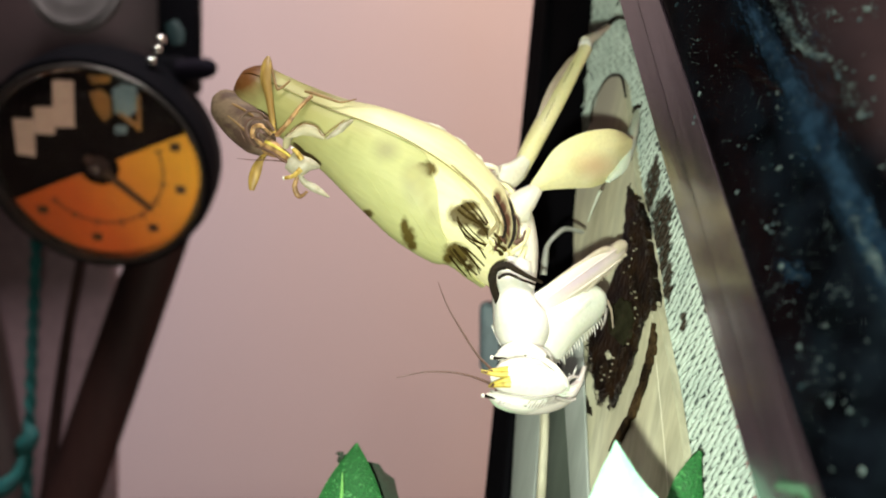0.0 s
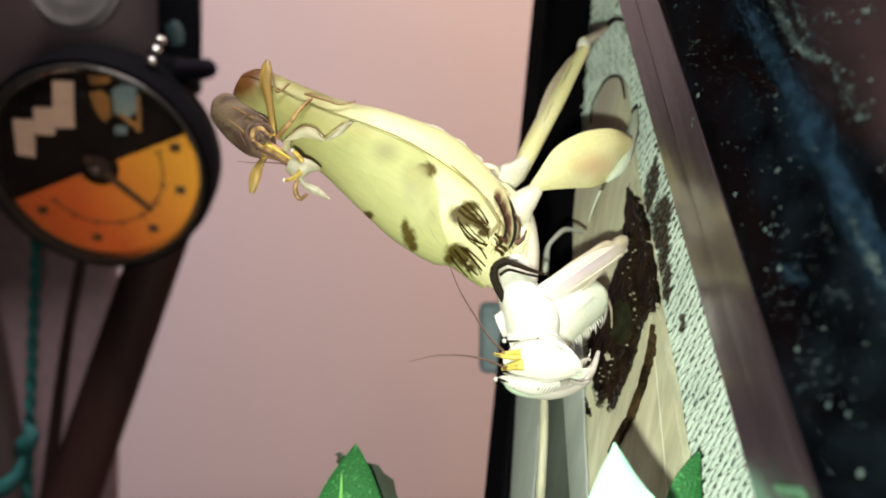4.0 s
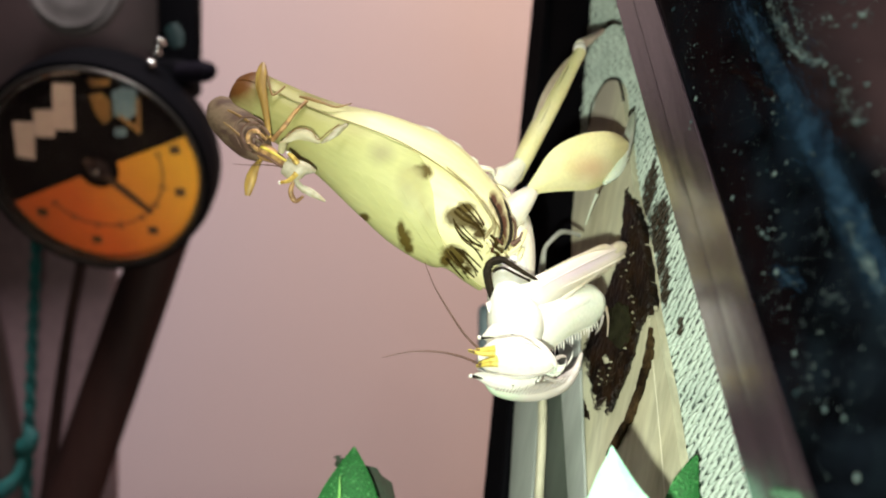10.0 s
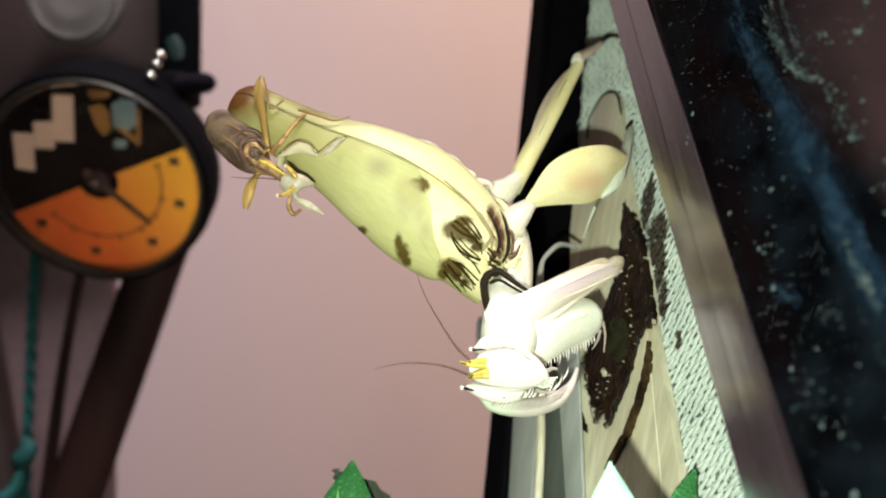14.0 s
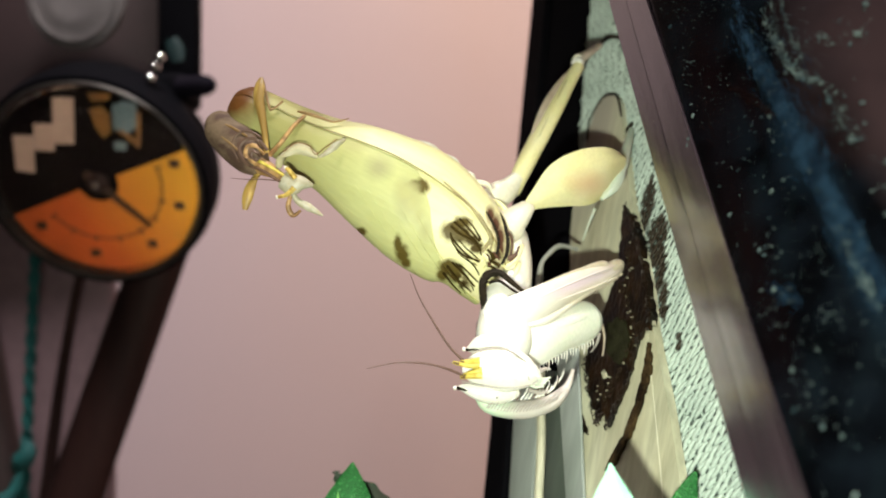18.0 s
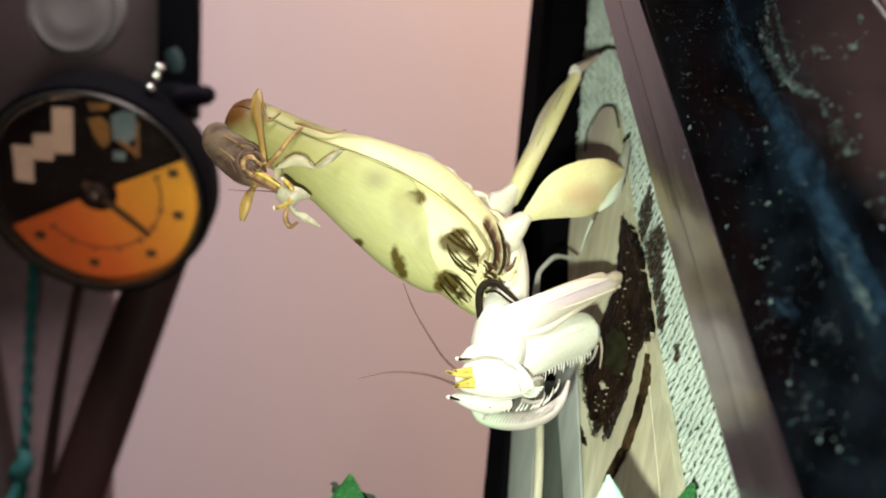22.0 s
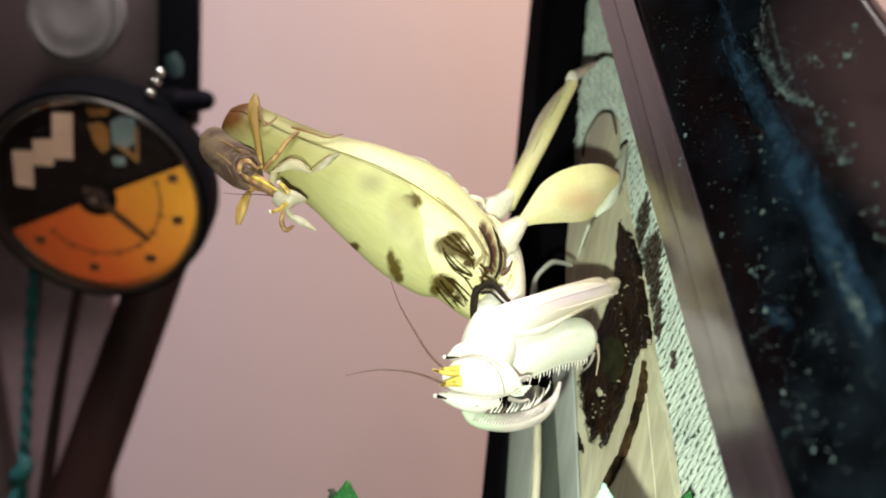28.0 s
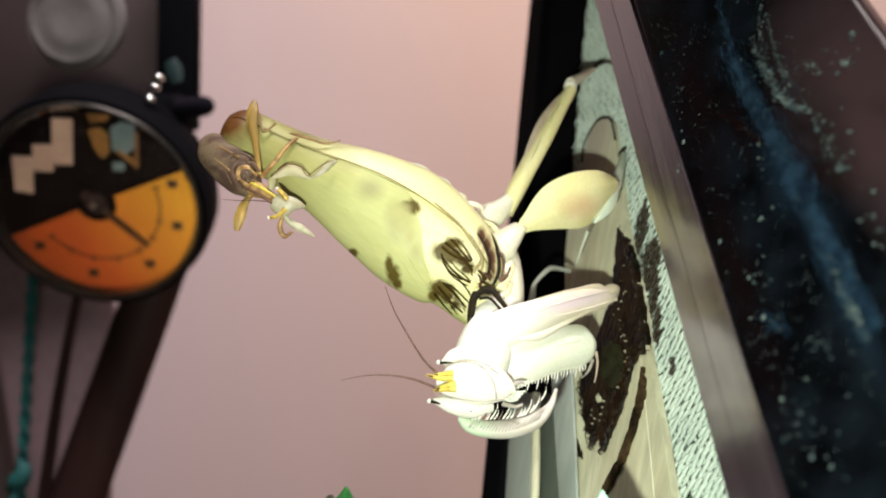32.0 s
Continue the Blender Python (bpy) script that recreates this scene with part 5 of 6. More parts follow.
# dark veins that fan out from the wing's base, laid on the wing
SKIN_GRID = [on_body(0.01 + 0.5 * i / 110, -205 + 160 * j / 110, 0.0010) for i in range(111) for j in range(111)]


def on_wing(x, z):
    """The place of the wing's outer face seen at (x, z)."""
    near = sorted(SKIN_GRID, key=lambda p: (p.x - x) ** 2 + (p.z - z) ** 2)[:6]
    return Vector((x, min(p.y for p in near), z))


for way in (((-0.0095, -0.0023, 0.00005), (-0.0082, -0.0038, 0.00010), (-0.0070, -0.0058, 0.00015)),
            ((-0.0104, -0.0024, 0.00015), (-0.0088, -0.0042, 0.00015), (-0.0072, -0.0061, 0.00015)),
            ((-0.0113, -0.0029, 0.00020), (-0.0097, -0.0043, 0.00017), (-0.0075, -0.0064, 0.00015)),
            ((-0.0118, -0.0036, 0.00020), (-0.0103, -0.0049, 0.00018), (-0.0082, -0.0060, 0.00017), (-0.0070, -0.0076, 0.00015)),
            ((-0.0119, -0.0047, 0.00012), (-0.0114, -0.0065, 0.00013), (-0.0097, -0.0083, 0.00014), (-0.0071, -0.0092, 0.00015)),
            ((-0.0117, -0.0054, 0.00011), (-0.0103, -0.0072, 0.00012), (-0.0084, -0.0088, 0.00014), (-0.0070, -0.0094, 0.00015)),
            ((-0.0106, -0.0058, 0.00007), (-0.0093, -0.0073, 0.00007), (-0.0075, -0.0088, 0.00007)),
            ((-0.0082, -0.0060, 0.00010), (-0.0073, -0.0072, 0.00010), (-0.0070, -0.0083, 0.00010)),
            ((-0.0094, -0.0087, 0.00009), (-0.0081, -0.0101, 0.00009), (-0.0073, -0.0114, 0.00009)),
            ((-0.0114, -0.0063, 0.00007), (-0.0106, -0.0079, 0.00007), (-0.0090, -0.0092, 0.00007), (-0.0075, -0.0099, 0.00007)),
            ((-0.0117, -0.0093, 0.00017), (-0.0097, -0.0114, 0.00013), (-0.0080, -0.0133, 0.00009)),
            ((-0.0125, -0.0099, 0.00020), (-0.0106, -0.0123, 0.00014), (-0.0086, -0.0141, 0.00009)),
            ((-0.0131, -0.0110, 0.00020), (-0.0117, -0.0128, 0.00014), (-0.0102, -0.0144, 0.00008)),
            ((-0.0106, -0.0096, 0.00012), (-0.0089, -0.0112, 0.00010), (-0.0075, -0.0126, 0.00007)),
            ((-0.0111, -0.0094, 0.00010), (-0.0091, -0.0119, 0.00008), (-0.0082, -0.0139, 0.00006)),
            ((-0.0121, -0.0103, 0.00010), (-0.0111, -0.0119, 0.00008), (-0.0095, -0.0144, 0.00006))):
    streak("vein", [(on_wing(x, z), w) for x, z, w in spline(way, 8)], VEIN, near_wing, lift=0.12)
streak("fold_vein", (((-0.0129, -0.0105, 0.0035), .0001), ((-0.0092, -0.0101, 0.0001), .00016), ((-0.0068, -0.0099, -0.003), .00024), ((-0.0054, -0.0095, -0.0054), .0003), ((-0.0061, -0.0095, -0.0067), .0003), ((-0.0071, -0.0095, -0.008), .0002)), OLIVE_EDGE, near_wing, "olive fold line", 30)
for s in (.24, .28, .32, .36, .40):
    fine("fine_vein", [on_body(s - .08, -136 - 60 * (s - .24), .0009), on_body(s, -118 - 60 * (s - .24), .0010), on_body(s + .1, -100 - 60 * (s - .24), .0009)], .00004, .00003, WING, near_wing, n=12)
BASE = skin("purple_brown_wing_base", (0.095, 0.045, 0.024), (0.05, 0.024, 0.018), sss=0.0, scale=700, rough=0.7, gloss=0.1)
for way, mat_ in (((((-0.0061, -0.0097, -0.0013), .0001), ((-0.0049, -0.0096, -0.0035), .0002), ((-0.0042, -0.0093, -0.0057), .00022), ((-0.0043, -0.0092, -0.0074), .00022), ((-0.005, -0.0091, -0.0088), .0002)), DARK),
                  ((((-0.0042, -0.0046, -0.0002), .0002), ((-0.0031, -0.006, -0.0025), .0003), ((-0.0025, -0.0068, -0.0053), .0003), ((-0.0027, -0.0072, -0.0079), .0003), ((-0.0036, -0.0076, -0.0097), .0002)), DARK),
                  ((((-0.0074, -0.01, -0.0017), .0001), ((-0.0062, -0.0099, -0.0037), .0002), ((-0.0053, -0.0095, -0.006), .0002), ((-0.0057, -0.0093, -0.0079), .0002)), OLIVE_EDGE)):
    streak("base_ridge", way, mat_, near_wing, "nested brown wing base ridge", 26, 0.25)
rnd = random.Random(21)
for k, (x, z) in enumerate((((-0.0065, -0.0092, -0.0084), 1), ((-0.006, -0.009, -0.0089), -1), ((-0.0055, -0.0091, -0.0081), 1), ((-0.0071, -0.0091, -0.0092), 1), ((-0.0059, -0.0088, -0.0096), -1), ((-0.005, -0.0086, -0.0095), 1), ((-0.0063, -0.0086, -0.0101), 1), ((-0.0046, -0.0088, -0.0085), -1), ((-0.0052, -0.0084, -0.0103), 1))):
    c = Vector(x)
    d = Vector((rnd.uniform(-1, 1), -0.1, z * rnd.uniform(0.4, 1))) * 0.0009
    fine("base_wrinkle", [c - d, c + Vector((0.0002, -0.0003, 0)), c + d], .0004, .00018, (CREAM, BASE, VEIN)[k % 3], near_wing, "wrinkled wing joint", 8)
# pale lobes along the upper side of the abdomen
for a, b, high in (((-0.0171, -0.0040, 0.0117), (-0.0133, -0.0040, 0.0092), 0.0005),
                   ((-0.0137, -0.0040, 0.0099), (-0.0099, -0.0040, 0.0067), 0.0008),
                   ((-0.0098, -0.0040, 0.0065), (-0.0075, -0.0040, 0.0048), 0.0005),
                   ((-0.0077, -0.0040, 0.0051), (-0.0047, -0.0040, 0.0029), 0.0008)):
    bm = bm_new()
    a, b = (Vector(p) - Vector((0.5, 0, 0.87)) * 0.0001 for p in (a, b))
    rise = Vector((0.5, 0, 0.87)) * high * 0.9
    sweep(bm, [(*(a - rise), .0002, .0003), (*(a.lerp(b, .35) - rise * 0.2), .0005, .0007), (*(a.lerp(b, .75) + rise * 0.5), .0004, .0007), (*(b - rise * 0.3), .0002, .0003)], 14, 10, side=(0.5, 0, 0.87))
    part("abdominal_lobe", bm, CREAM_WHITE, mantis, "small white abdominal lobe")

# thorax and leg bases
bm = bm_new()
sweep(bm, [(*(-0.0042, 0.002, 0.0011), .0012, .0018), (*(-0.0014, 0.001, -0.0034), .0024, .0030), (*(-0.0008, -0.001, -0.0083), .0028, .0036), (*(-0.0013, -0.003, -0.0126), .0031, .0036), (*(-0.0019, -0.005, -0.0158), .0030, .0030)], 18, 14, side=(1, 0, 0.2))
part("thorax", bm, CREAM_WHITE, mantis, "white thorax")
for pts in ([(-0.0042, -0.006, -0.0055), (-0.0027, -0.0064, -0.0042), (-0.0018, -0.0064, -0.0056), (-0.0021, -0.0064, -0.0083), (-0.0036, -0.006, -0.0097)], [(-0.0024, -0.0068, -0.0100), (-0.0013, -0.0068, -0.0084), (-0.0006, -0.0060, -0.0068)]):
    fine("thorax_seam", pts, .00025, .0002, RUST, mantis, "brown thorax seam", 18)
fine("thorax_spot", [(-0.0026, -0.0086, -0.0089), (-0.0019, -0.0086, -0.0085), (-0.0012, -0.0086, -0.0081)], .00045, .00030, RUST, mantis, "dark brown thorax spot", 10)

for pts, w in (([(-0.003, -0.0066, -0.0104), (-0.0012, -0.0068, -0.009), (0, -0.0056, -0.0065)], .0005), ([(-0.0026, -0.007, -0.0131), (-0.0016, -0.007, -0.0117), (-0.0006, -0.0060, -0.0095)], .0006),
               ([(-0.0048, -0.0016, 0.0012), (-0.0031, -0.0016, 0.0006), (-0.0017, -0.0016, -0.0013)], .0006), ([(-0.0038, -0.0074, -0.0108), (-0.0048, -0.0076, -0.0099), (-0.0059, -0.0076, -0.0104)], .0005)):
    fine("thorax_fold", pts, w, w * 0.7, CREAM, mantis, "cream white thorax fold", 16)

# hind leg
bm = bm_new()
sweep(bm, [(-0.0060, 0.0009, 0.0004, .0012, .0012), (-0.0040, 0.0009, 0.0022, .0023, .0015), (-0.0018, 0.0019, 0.0034, .0022, .0016), (0.0003, 0.0028, 0.0058, .0013, .0011)], 14, 10, side=(0.2, 0, 1))
part("hind_coxa", bm, CREAM_WHITE, mantis, "white hind leg base")
bm = bm_new()
sweep(bm, [(*(-0.0011, 0.003, 0.003), .0014, .0014), (*(0.0009, 0.004, 0.0071), .0017, .0016), (*(0.004, 0.007, 0.0128), .0019, .0013), (*(0.0076, 0.01, 0.019), .0017, .0012), (*(0.0108, 0.013, 0.0247), .0014, .0011), (*(0.0131, 0.015, 0.0286), .0012, .0011)], 24, 12, side=(0.87, 0, 0.5))
hind = part("hind_femur", bm, PETAL, mantis, "pale yellow hind thigh")
# tawny colour stands for the shadow side of this lobe
bm = bm_new()
blade(bm, [(*(0.0024, 0.005, 0.0095), .0002, .0002), (*(0.0036, 0.007, 0.014), .0008, .0003), (*(0.0065, 0.01, 0.0201), .0011, .0003), (*(0.0099, 0.013, 0.0255), .0007, .0003), (*(0.0122, 0.015, 0.0284), .0002, .0002)], 16, 4, 0.2, 0.0003, side=(-0.87, 0, 0.5))
part("thigh_lobe", bm, TAWNY, hind, "pale thigh lobe, browned for its shadow side")
fine("thigh_groove", [(0.0024, 0.004, 0.0098), (0.0066, 0.0084, 0.0182), (0.0103, 0.012, 0.0251)], .0001, .00008, OLIVE_EDGE, hind, "olive thigh groove")
bm = bm_new()
bmesh.ops.create_icosphere(bm, subdivisions=3, radius=0.0013)
bmesh.ops.translate(bm, vec=(0.0131, 0.0155, 0.0294), verts=list(bm.verts))
hind_knee = part("hind_knee", bm, WHITE, mantis, "white knee")
bm = bm_new()
sweep(bm, [(0.0131, 0.0155, 0.0300, .0011, .0011), (0.0156, 0.0190, 0.0321, .0009, .0009), (0.0179, 0.0230, 0.0343, .0007, .0007), (0.0199, 0.0270, 0.0363, .0006, .0006)], 14, 9, side=(0.4, 0, 0.9))
hind_shin = part("hind_shin", bm, CREAM_WHITE, mantis, "thin pale shin")

hind_foot = fine("hind_foot", [(0.0196, 0.0270, 0.0361), (0.0216, 0.0300, 0.0384), (0.0231, 0.0310, 0.0393), (0.0247, 0.0305, 0.0389)], .0005, .0004, DARK, mantis, "dark foot hooked in the net")

hind_leg = [hind, hind_knee, hind_shin, hind_foot]

# middle leg with the petal lobe
bm = bm_new()
sweep(bm, [(-0.0036, -0.0029, -0.0062, .0018, .0018), (-0.0022, -0.0026, -0.0036, .0028, .0020), (-0.0002, -0.0019, -0.0014, .0023, .0018), (0.0016, -0.0010, 0.0004, .0015, .0010)], 14, 10, side=(0.9, 0, 0.4))
part("middle_coxa", bm, CREAM_WHITE, mantis, "white middle leg base")
bm = bm_new()
blade(bm, [(*(0.0009, -0.001, 0.0003), .0008, .0008), (*(0.003, -0.0006, 0.0017), .0020, .0016), (*(0.0069, 0.0004, 0.0039), .0044, .0036), (*(0.0111, 0.002, 0.0061), .0047, .0056), (*(0.0151, 0.004, 0.0081), .0036, .0058), (*(0.0179, 0.006, 0.0094), .0020, .0044), (*(0.0198, 0.007, 0.0099), .0006, .0018)],
      26, 12, 0.30, 0.0011, side=(0.42, 0, 0.9))
petal = part("middle_femur", bm, PETAL, mantis, "broad pale yellow petal-like thigh lobe")
bm = bm_new()
sweep(bm, [(*(0.0150, 0.0042, 0.0022), .0004, .0003), (*(0.0174, 0.006, 0.0047), .0013, .0010), (*(0.0195, 0.0085, 0.0087), .0013, .0011), (*(0.0219, 0.013, 0.0132), .0009, .0009), (*(0.0238, 0.018, 0.0172), .0006, .0006)], 18, 9, side=(1, 0, 0.3))
middle_shin = part("middle_shin", bm, MINT, mantis, "pale blue-white shin")
middle_foot = fine("middle_foot", [(0.0233, 0.017, 0.0161), (0.0234, 0.018, 0.0174), (0.0246, 0.0186, 0.0187), (0.0253, 0.0186, 0.0193)], .0006, .0004, DARK, mantis, "dark foot hooked in the net")
shin_spur = fine("shin_spur", [(0.0142, 0.0066, 0.0007), (0.0136, 0.009, -0.0016), (0.0128, 0.011, -0.0047)], .0003, .0001, MINT, mantis, "thin pale spur")
middle_leg = [petal, middle_shin, middle_foot, shin_spur]
# far middle leg
bm = bm_new()
sweep(bm, [(0.0042, 0.0080, -0.0145, .0007, .0007), (0.0045, 0.0080, -0.0115, .0006, .0006), (0.0051, 0.0090, -0.0091, .00045, .00045), (0.0068, 0.0105, -0.0073, .00045, .00045), (0.0085, 0.0120, -0.0061, .0005, .0005), (0.0104, 0.0135, -0.0061, .0004, .0004), (0.0126, 0.0150, -0.0066, .0004, .0004)], 30, 8, side=(1, 0, 0.2))
part("far_leg", bm, FAR_SHADED, mantis, "thin far leg, its shade put into a grey-white colour")

# prothorax with its dark collar
PRO = Vector((-0.003, -0.006, -0.0153))
bm = bm_new()
sweep(bm, [(*(Vector(p) - PRO), a, b) for p, a, b in (((-0.002, -0.005, -0.0118), .0026, .0026), ((-0.0027, -0.006, -0.0153), .0034, .0032), ((-0.0025, -0.0075, -0.0189), .0036, .0036), ((-0.0016, -0.0082, -0.0218), .0045, .0040), ((-0.0003, -0.008, -0.0245), .0038, .0034), ((0.0006, -0.008, -0.0263), .0020, .0020))],
      22, 16, side=(0.95, 0, 0.3))
pronotum = part("pronotum", bm, WHITE, mantis, "white swollen neck shield")
pronotum.location = PRO
for pts, w, end in (([(-0.0051, -0.0086, -0.0186), (-0.0059, -0.0092, -0.0165), (-0.0063, -0.0095, -0.0144), (-0.0057, -0.0096, -0.0129), (-0.0042, -0.0096, -0.0124)], .0007, .0007), ([(-0.0053, -0.0098, -0.0126), (-0.0039, -0.0100, -0.0124), (-0.0022, -0.0100, -0.0133), (-0.0003, -0.0095, -0.0143), (0.0018, -0.0085, -0.0152)], .0007, .00025), ([(-0.0054, -0.0102, -0.0144), (-0.0038, -0.0104, -0.0138), (-0.0016, -0.0102, -0.0147), (0.0006, -0.0092, -0.0155)], .0003, .0002)):
    fine("collar_mark", [Vector(p) - PRO for p in pts], w, end, DARK, pronotum, "black collar mark", 30)

# grey line that draws the shaded crease between neck and head
fine("neck_crease_shade", [Vector(p) - PRO for p in ((-0.0054, -0.0105, -0.026), (-0.0034, -0.0114, -0.0249), (-0.0006, -0.0118, -0.0245), (0.0021, -0.0116, -0.0259), (0.0036, -0.011, -0.0283))], .00016, .0001, GREYLINE, pronotum, "thin grey line for the crease shade behind the head", 24)

# head
HEAD = Vector((0, -0.012, -0.0296))


def hd(p):
    return Vector(p) - HEAD


bm = bm_new()
sweep(bm, [(*hd(p), a, b) for p, a, b in (((-0.0064, -0.011, -0.03), .0010, .0010), ((-0.005, -0.0114, -0.03), .0024, .0016), ((-0.0026, -0.012, -0.0298), .0034, .0021), ((0.0003, -0.0124, -0.0299), .0036, .0022), ((0.0026, -0.0124, -0.0304), .0028, .0019), ((0.0044, -0.012, -0.0311), .0016, .0014), ((0.0055, -0.0114, -0.0318), .0005, .0005))],
      26, 18, side=(0.05, 0, 1))
head = part("head", bm, WHITE, mantis, "white wedge-shaped head")
head.location = HEAD
for pts, tip in (((((0.0017, -0.011, -0.0268), .0009, .0010), ((-0.0012, -0.0116, -0.0259), .0017, .0016), ((-0.0037, -0.0116, -0.026), .0014, .0013), ((-0.0053, -0.0114, -0.0267), .0007, .0007), ((-0.006, -0.0112, -0.0269), .00025, .00025)), (-0.0064, -0.0112, -0.0269)),
                 ((((0.002, -0.011, -0.0336), .0009, .0010), ((-0.0012, -0.0116, -0.0338), .0017, .0016), ((-0.0044, -0.0116, -0.0333), .0014, .0013), ((-0.0064, -0.0114, -0.0329), .0007, .0007), ((-0.0074, -0.0112, -0.0329), .00025, .00025)), (-0.0078, -0.0112, -0.0329))):
    bm = bm_new()
    sweep(bm, [(*hd(p), a, b) for p, a, b in pts], 20, 12, side=(0, 0, 1))
    eye = part("eye", bm, WHITE, head, "white cone-shaped eye with a dark line")
    bm = bm_new()
    bmesh.ops.create_icosphere(bm, subdivisions=2, radius=0.00036)
    bmesh.ops.translate(bm, vec=hd(tip), verts=list(bm.verts))
    part("eye_tip", bm, WHITE, head, "pearl-like eye tip")
    a, b, c = (Vector(pts[i][0]) for i in (4, 3, 1))
    low = Vector((0, -0.0012, -0.0003))
    fine("eye_line", [hd(a) + Vector((0, -0.0003, 0)), hd(b) + low * 0.55, hd(c) + low * 1.25], .0003, .00012, DARK, head, "dark eye line", 10)
for pts in ([(-0.0041, -0.0138, -0.0291), (-0.0062, -0.0136, -0.0291), (-0.0082, -0.013, -0.0287)], [(-0.0041, -0.0138, -0.0284), (-0.0058, -0.0134, -0.0286), (-0.007, -0.013, -0.0286)], [(-0.0037, -0.0138, -0.0299), (-0.0055, -0.0136, -0.0303), (-0.0068, -0.013, -0.0309)], [(-0.0037, -0.0138, -0.0306), (-0.0055, -0.0136, -0.0308), (-0.007, -0.013, -0.0311)]):
    fine("crown_horn", [hd(p) for p in pts], .0006, .00022, GOLD, head, "yellow crown horn", 10)
    fine("horn_tip", [hd(pts[1]).lerp(hd(pts[2]), 0.5) + Vector((0, -0.0003, 0)), hd(pts[2]) + Vector((0, -0.0001, 0))], .0002, .00012, RUST, head, "brown horn tip", 6)
fine("feeler", [hd(p) for p in ((-0.0065, -0.013, -0.0285), (-0.0088, -0.013, -0.0262), (-0.0115, -0.0125, -0.0221), (-0.0135, -0.012, -0.0186), (-0.0149, -0.011, -0.0151))], .00022, .00005, FEELER, head, "thin curved brown feeler", 40)
fine("feeler", [hd(p) for p in ((-0.0063, -0.013, -0.0309), (-0.0093, -0.0135, -0.0296), (-0.0128, -0.014, -0.0288), (-0.0171, -0.0145, -0.0287), (-0.0213, -0.015, -0.0295))], .00022, .00005, FEELER, head, "thin curved brown feeler", 40)
fine("jaw", [hd(p) for p in ((0.004, -0.0132, -0.0304), (0.0051, -0.013, -0.0311), (0.0054, -0.0124, -0.0321))], .0005, .0002, MINT, head, "pale jaw", 8)
for k in range(4):
    p = [hd((0.0028, -0.013, -0.0316)), hd((0.0044, -0.013, -0.0325)), hd((0.0059, -0.0125, -0.0324))]
    fine("palp", [q + Vector((0.0004 * k, 0.0003 * k, 0.0004 * k)) for q in p], .0003, .00015, MINT, head, "pale mouth feeler", 8)


for pts in ([(0.0048, -0.0124, -0.0305), (0.0061, -0.0122, -0.0298), (0.007, -0.012, -0.0299)], [(0.0035, -0.0124, -0.033), (0.0054, -0.0122, -0.0335), (0.0067, -0.012, -0.0332)]):
    fine("palp", [hd(p) for p in pts], .0004, .00018, GREYLINE, head, "grey mouth feeler", 12)
# two grey lines that draw the shade along the face
fine("face_shade_line", [hd(p) for p in ((-0.0054, -0.0132, -0.0274), (-0.0028, -0.0138, -0.0265), (0.0002, -0.0142, -0.0267), (0.0029, -0.0138, -0.0285), (0.0045, -0.0132, -0.0304))], .00012, .0001, GREYLINE, head, "thin grey line for the shade along the face", 20)
fine("face_shade_line", [hd(p) for p in ((-0.0068, -0.0132, -0.0316), (-0.0041, -0.0138, -0.0322), (-0.0002, -0.0142, -0.0325), (0.0033, -0.0138, -0.0322), (0.0049, -0.0132, -0.0314))], .00010, .0001, GREYLINE, head, "thin grey line for the shade along the face", 20)


# raptorial forelegs; each is built along its own x axis from the knee
def foreleg(name, length, mat, w, label, tooth, flatness, spine_from=0.08, spine_to=0.8, knee_w=0.9):
    bm = bm_new()
    sweep(bm, [(-0.0006, 0, 0.0002, w * 0.30, w * 0.2), (length * 0.03, 0, 0.0001, w * knee_w * 0.8, w * flatness), (length * 0.14, 0, 0.0001, w * (0.6 * knee_w + 0.4), w * flatness), (length * 0.4, 0, 0.0001, w * (0.2 * knee_w + 0.82), w * flatness * 1.1),
               (length * 0.7, -0.0003, -0.0005, w * 1.15, w * flatness * 1.2), (length * 0.88, -0.0014, -0.001, w * 1.2, w * flatness * 1.2), (length, -0.0034, -0.001, w * 0.8, w * 0.4)], 30, 16, side=(0, 0, 1))
    ob = part(name, bm, mat, mantis, label)
    count, rnd = 26, random.Random(31)
    for k in range(count):
        t = spine_from + (spine_to - spine_from) * k / (count - 1)
        h = tooth * (1.0 if k % 3 else 1.5) * rnd.uniform(0.6, 1.15)
        x = length * t
        e = w * float(np.interp(t, (0, .14, .4, .7, .9, 1), (.8 * knee_w, .6 * knee_w + .4, .2 * knee_w + .82, 1.15, 1.2, .8)))
        bm = bm_new()
        sweep(bm, [(x, w * 0.1, -e * 0.9, .00017, .00017), (x + h * 0.25, w * 0.16, -e - h * 0.5, .0001, .0001), (x + h * 0.6, w * 0.18, -e - h, .00002, .00002)], 3, 5, side=(1, 0, 0))
        part("spine", bm, TAWNY if tooth < 0.001 else WHITE, ob)
    return ob


# white blots at both arm bases put the torch's overexposure into the colour
ARM_SKIN = marked(skin("lilac_chitin_bright_lit_base", (0.68, 0.625, 0.50), (0.60, 0.53, 0.42), scale=300, low=0.48, high=0.68, stretch=(0.35, 1, 1)), [((0.027, 0, -0.001), (.0105, .02, .01))], (0.74, 0.73, 0.68), 0.5, 0.3, 300)
FAR_SKIN = marked(skin("mint_chitin_bright_lit_base", (0.70, 0.75, 0.62), (0.75, 0.76, 0.67), rough=0.36), [((0.020, 0, 0.001), (.0080, .02, .01))], (0.74, 0.74, 0.68), 0.5, 0.3, 300)
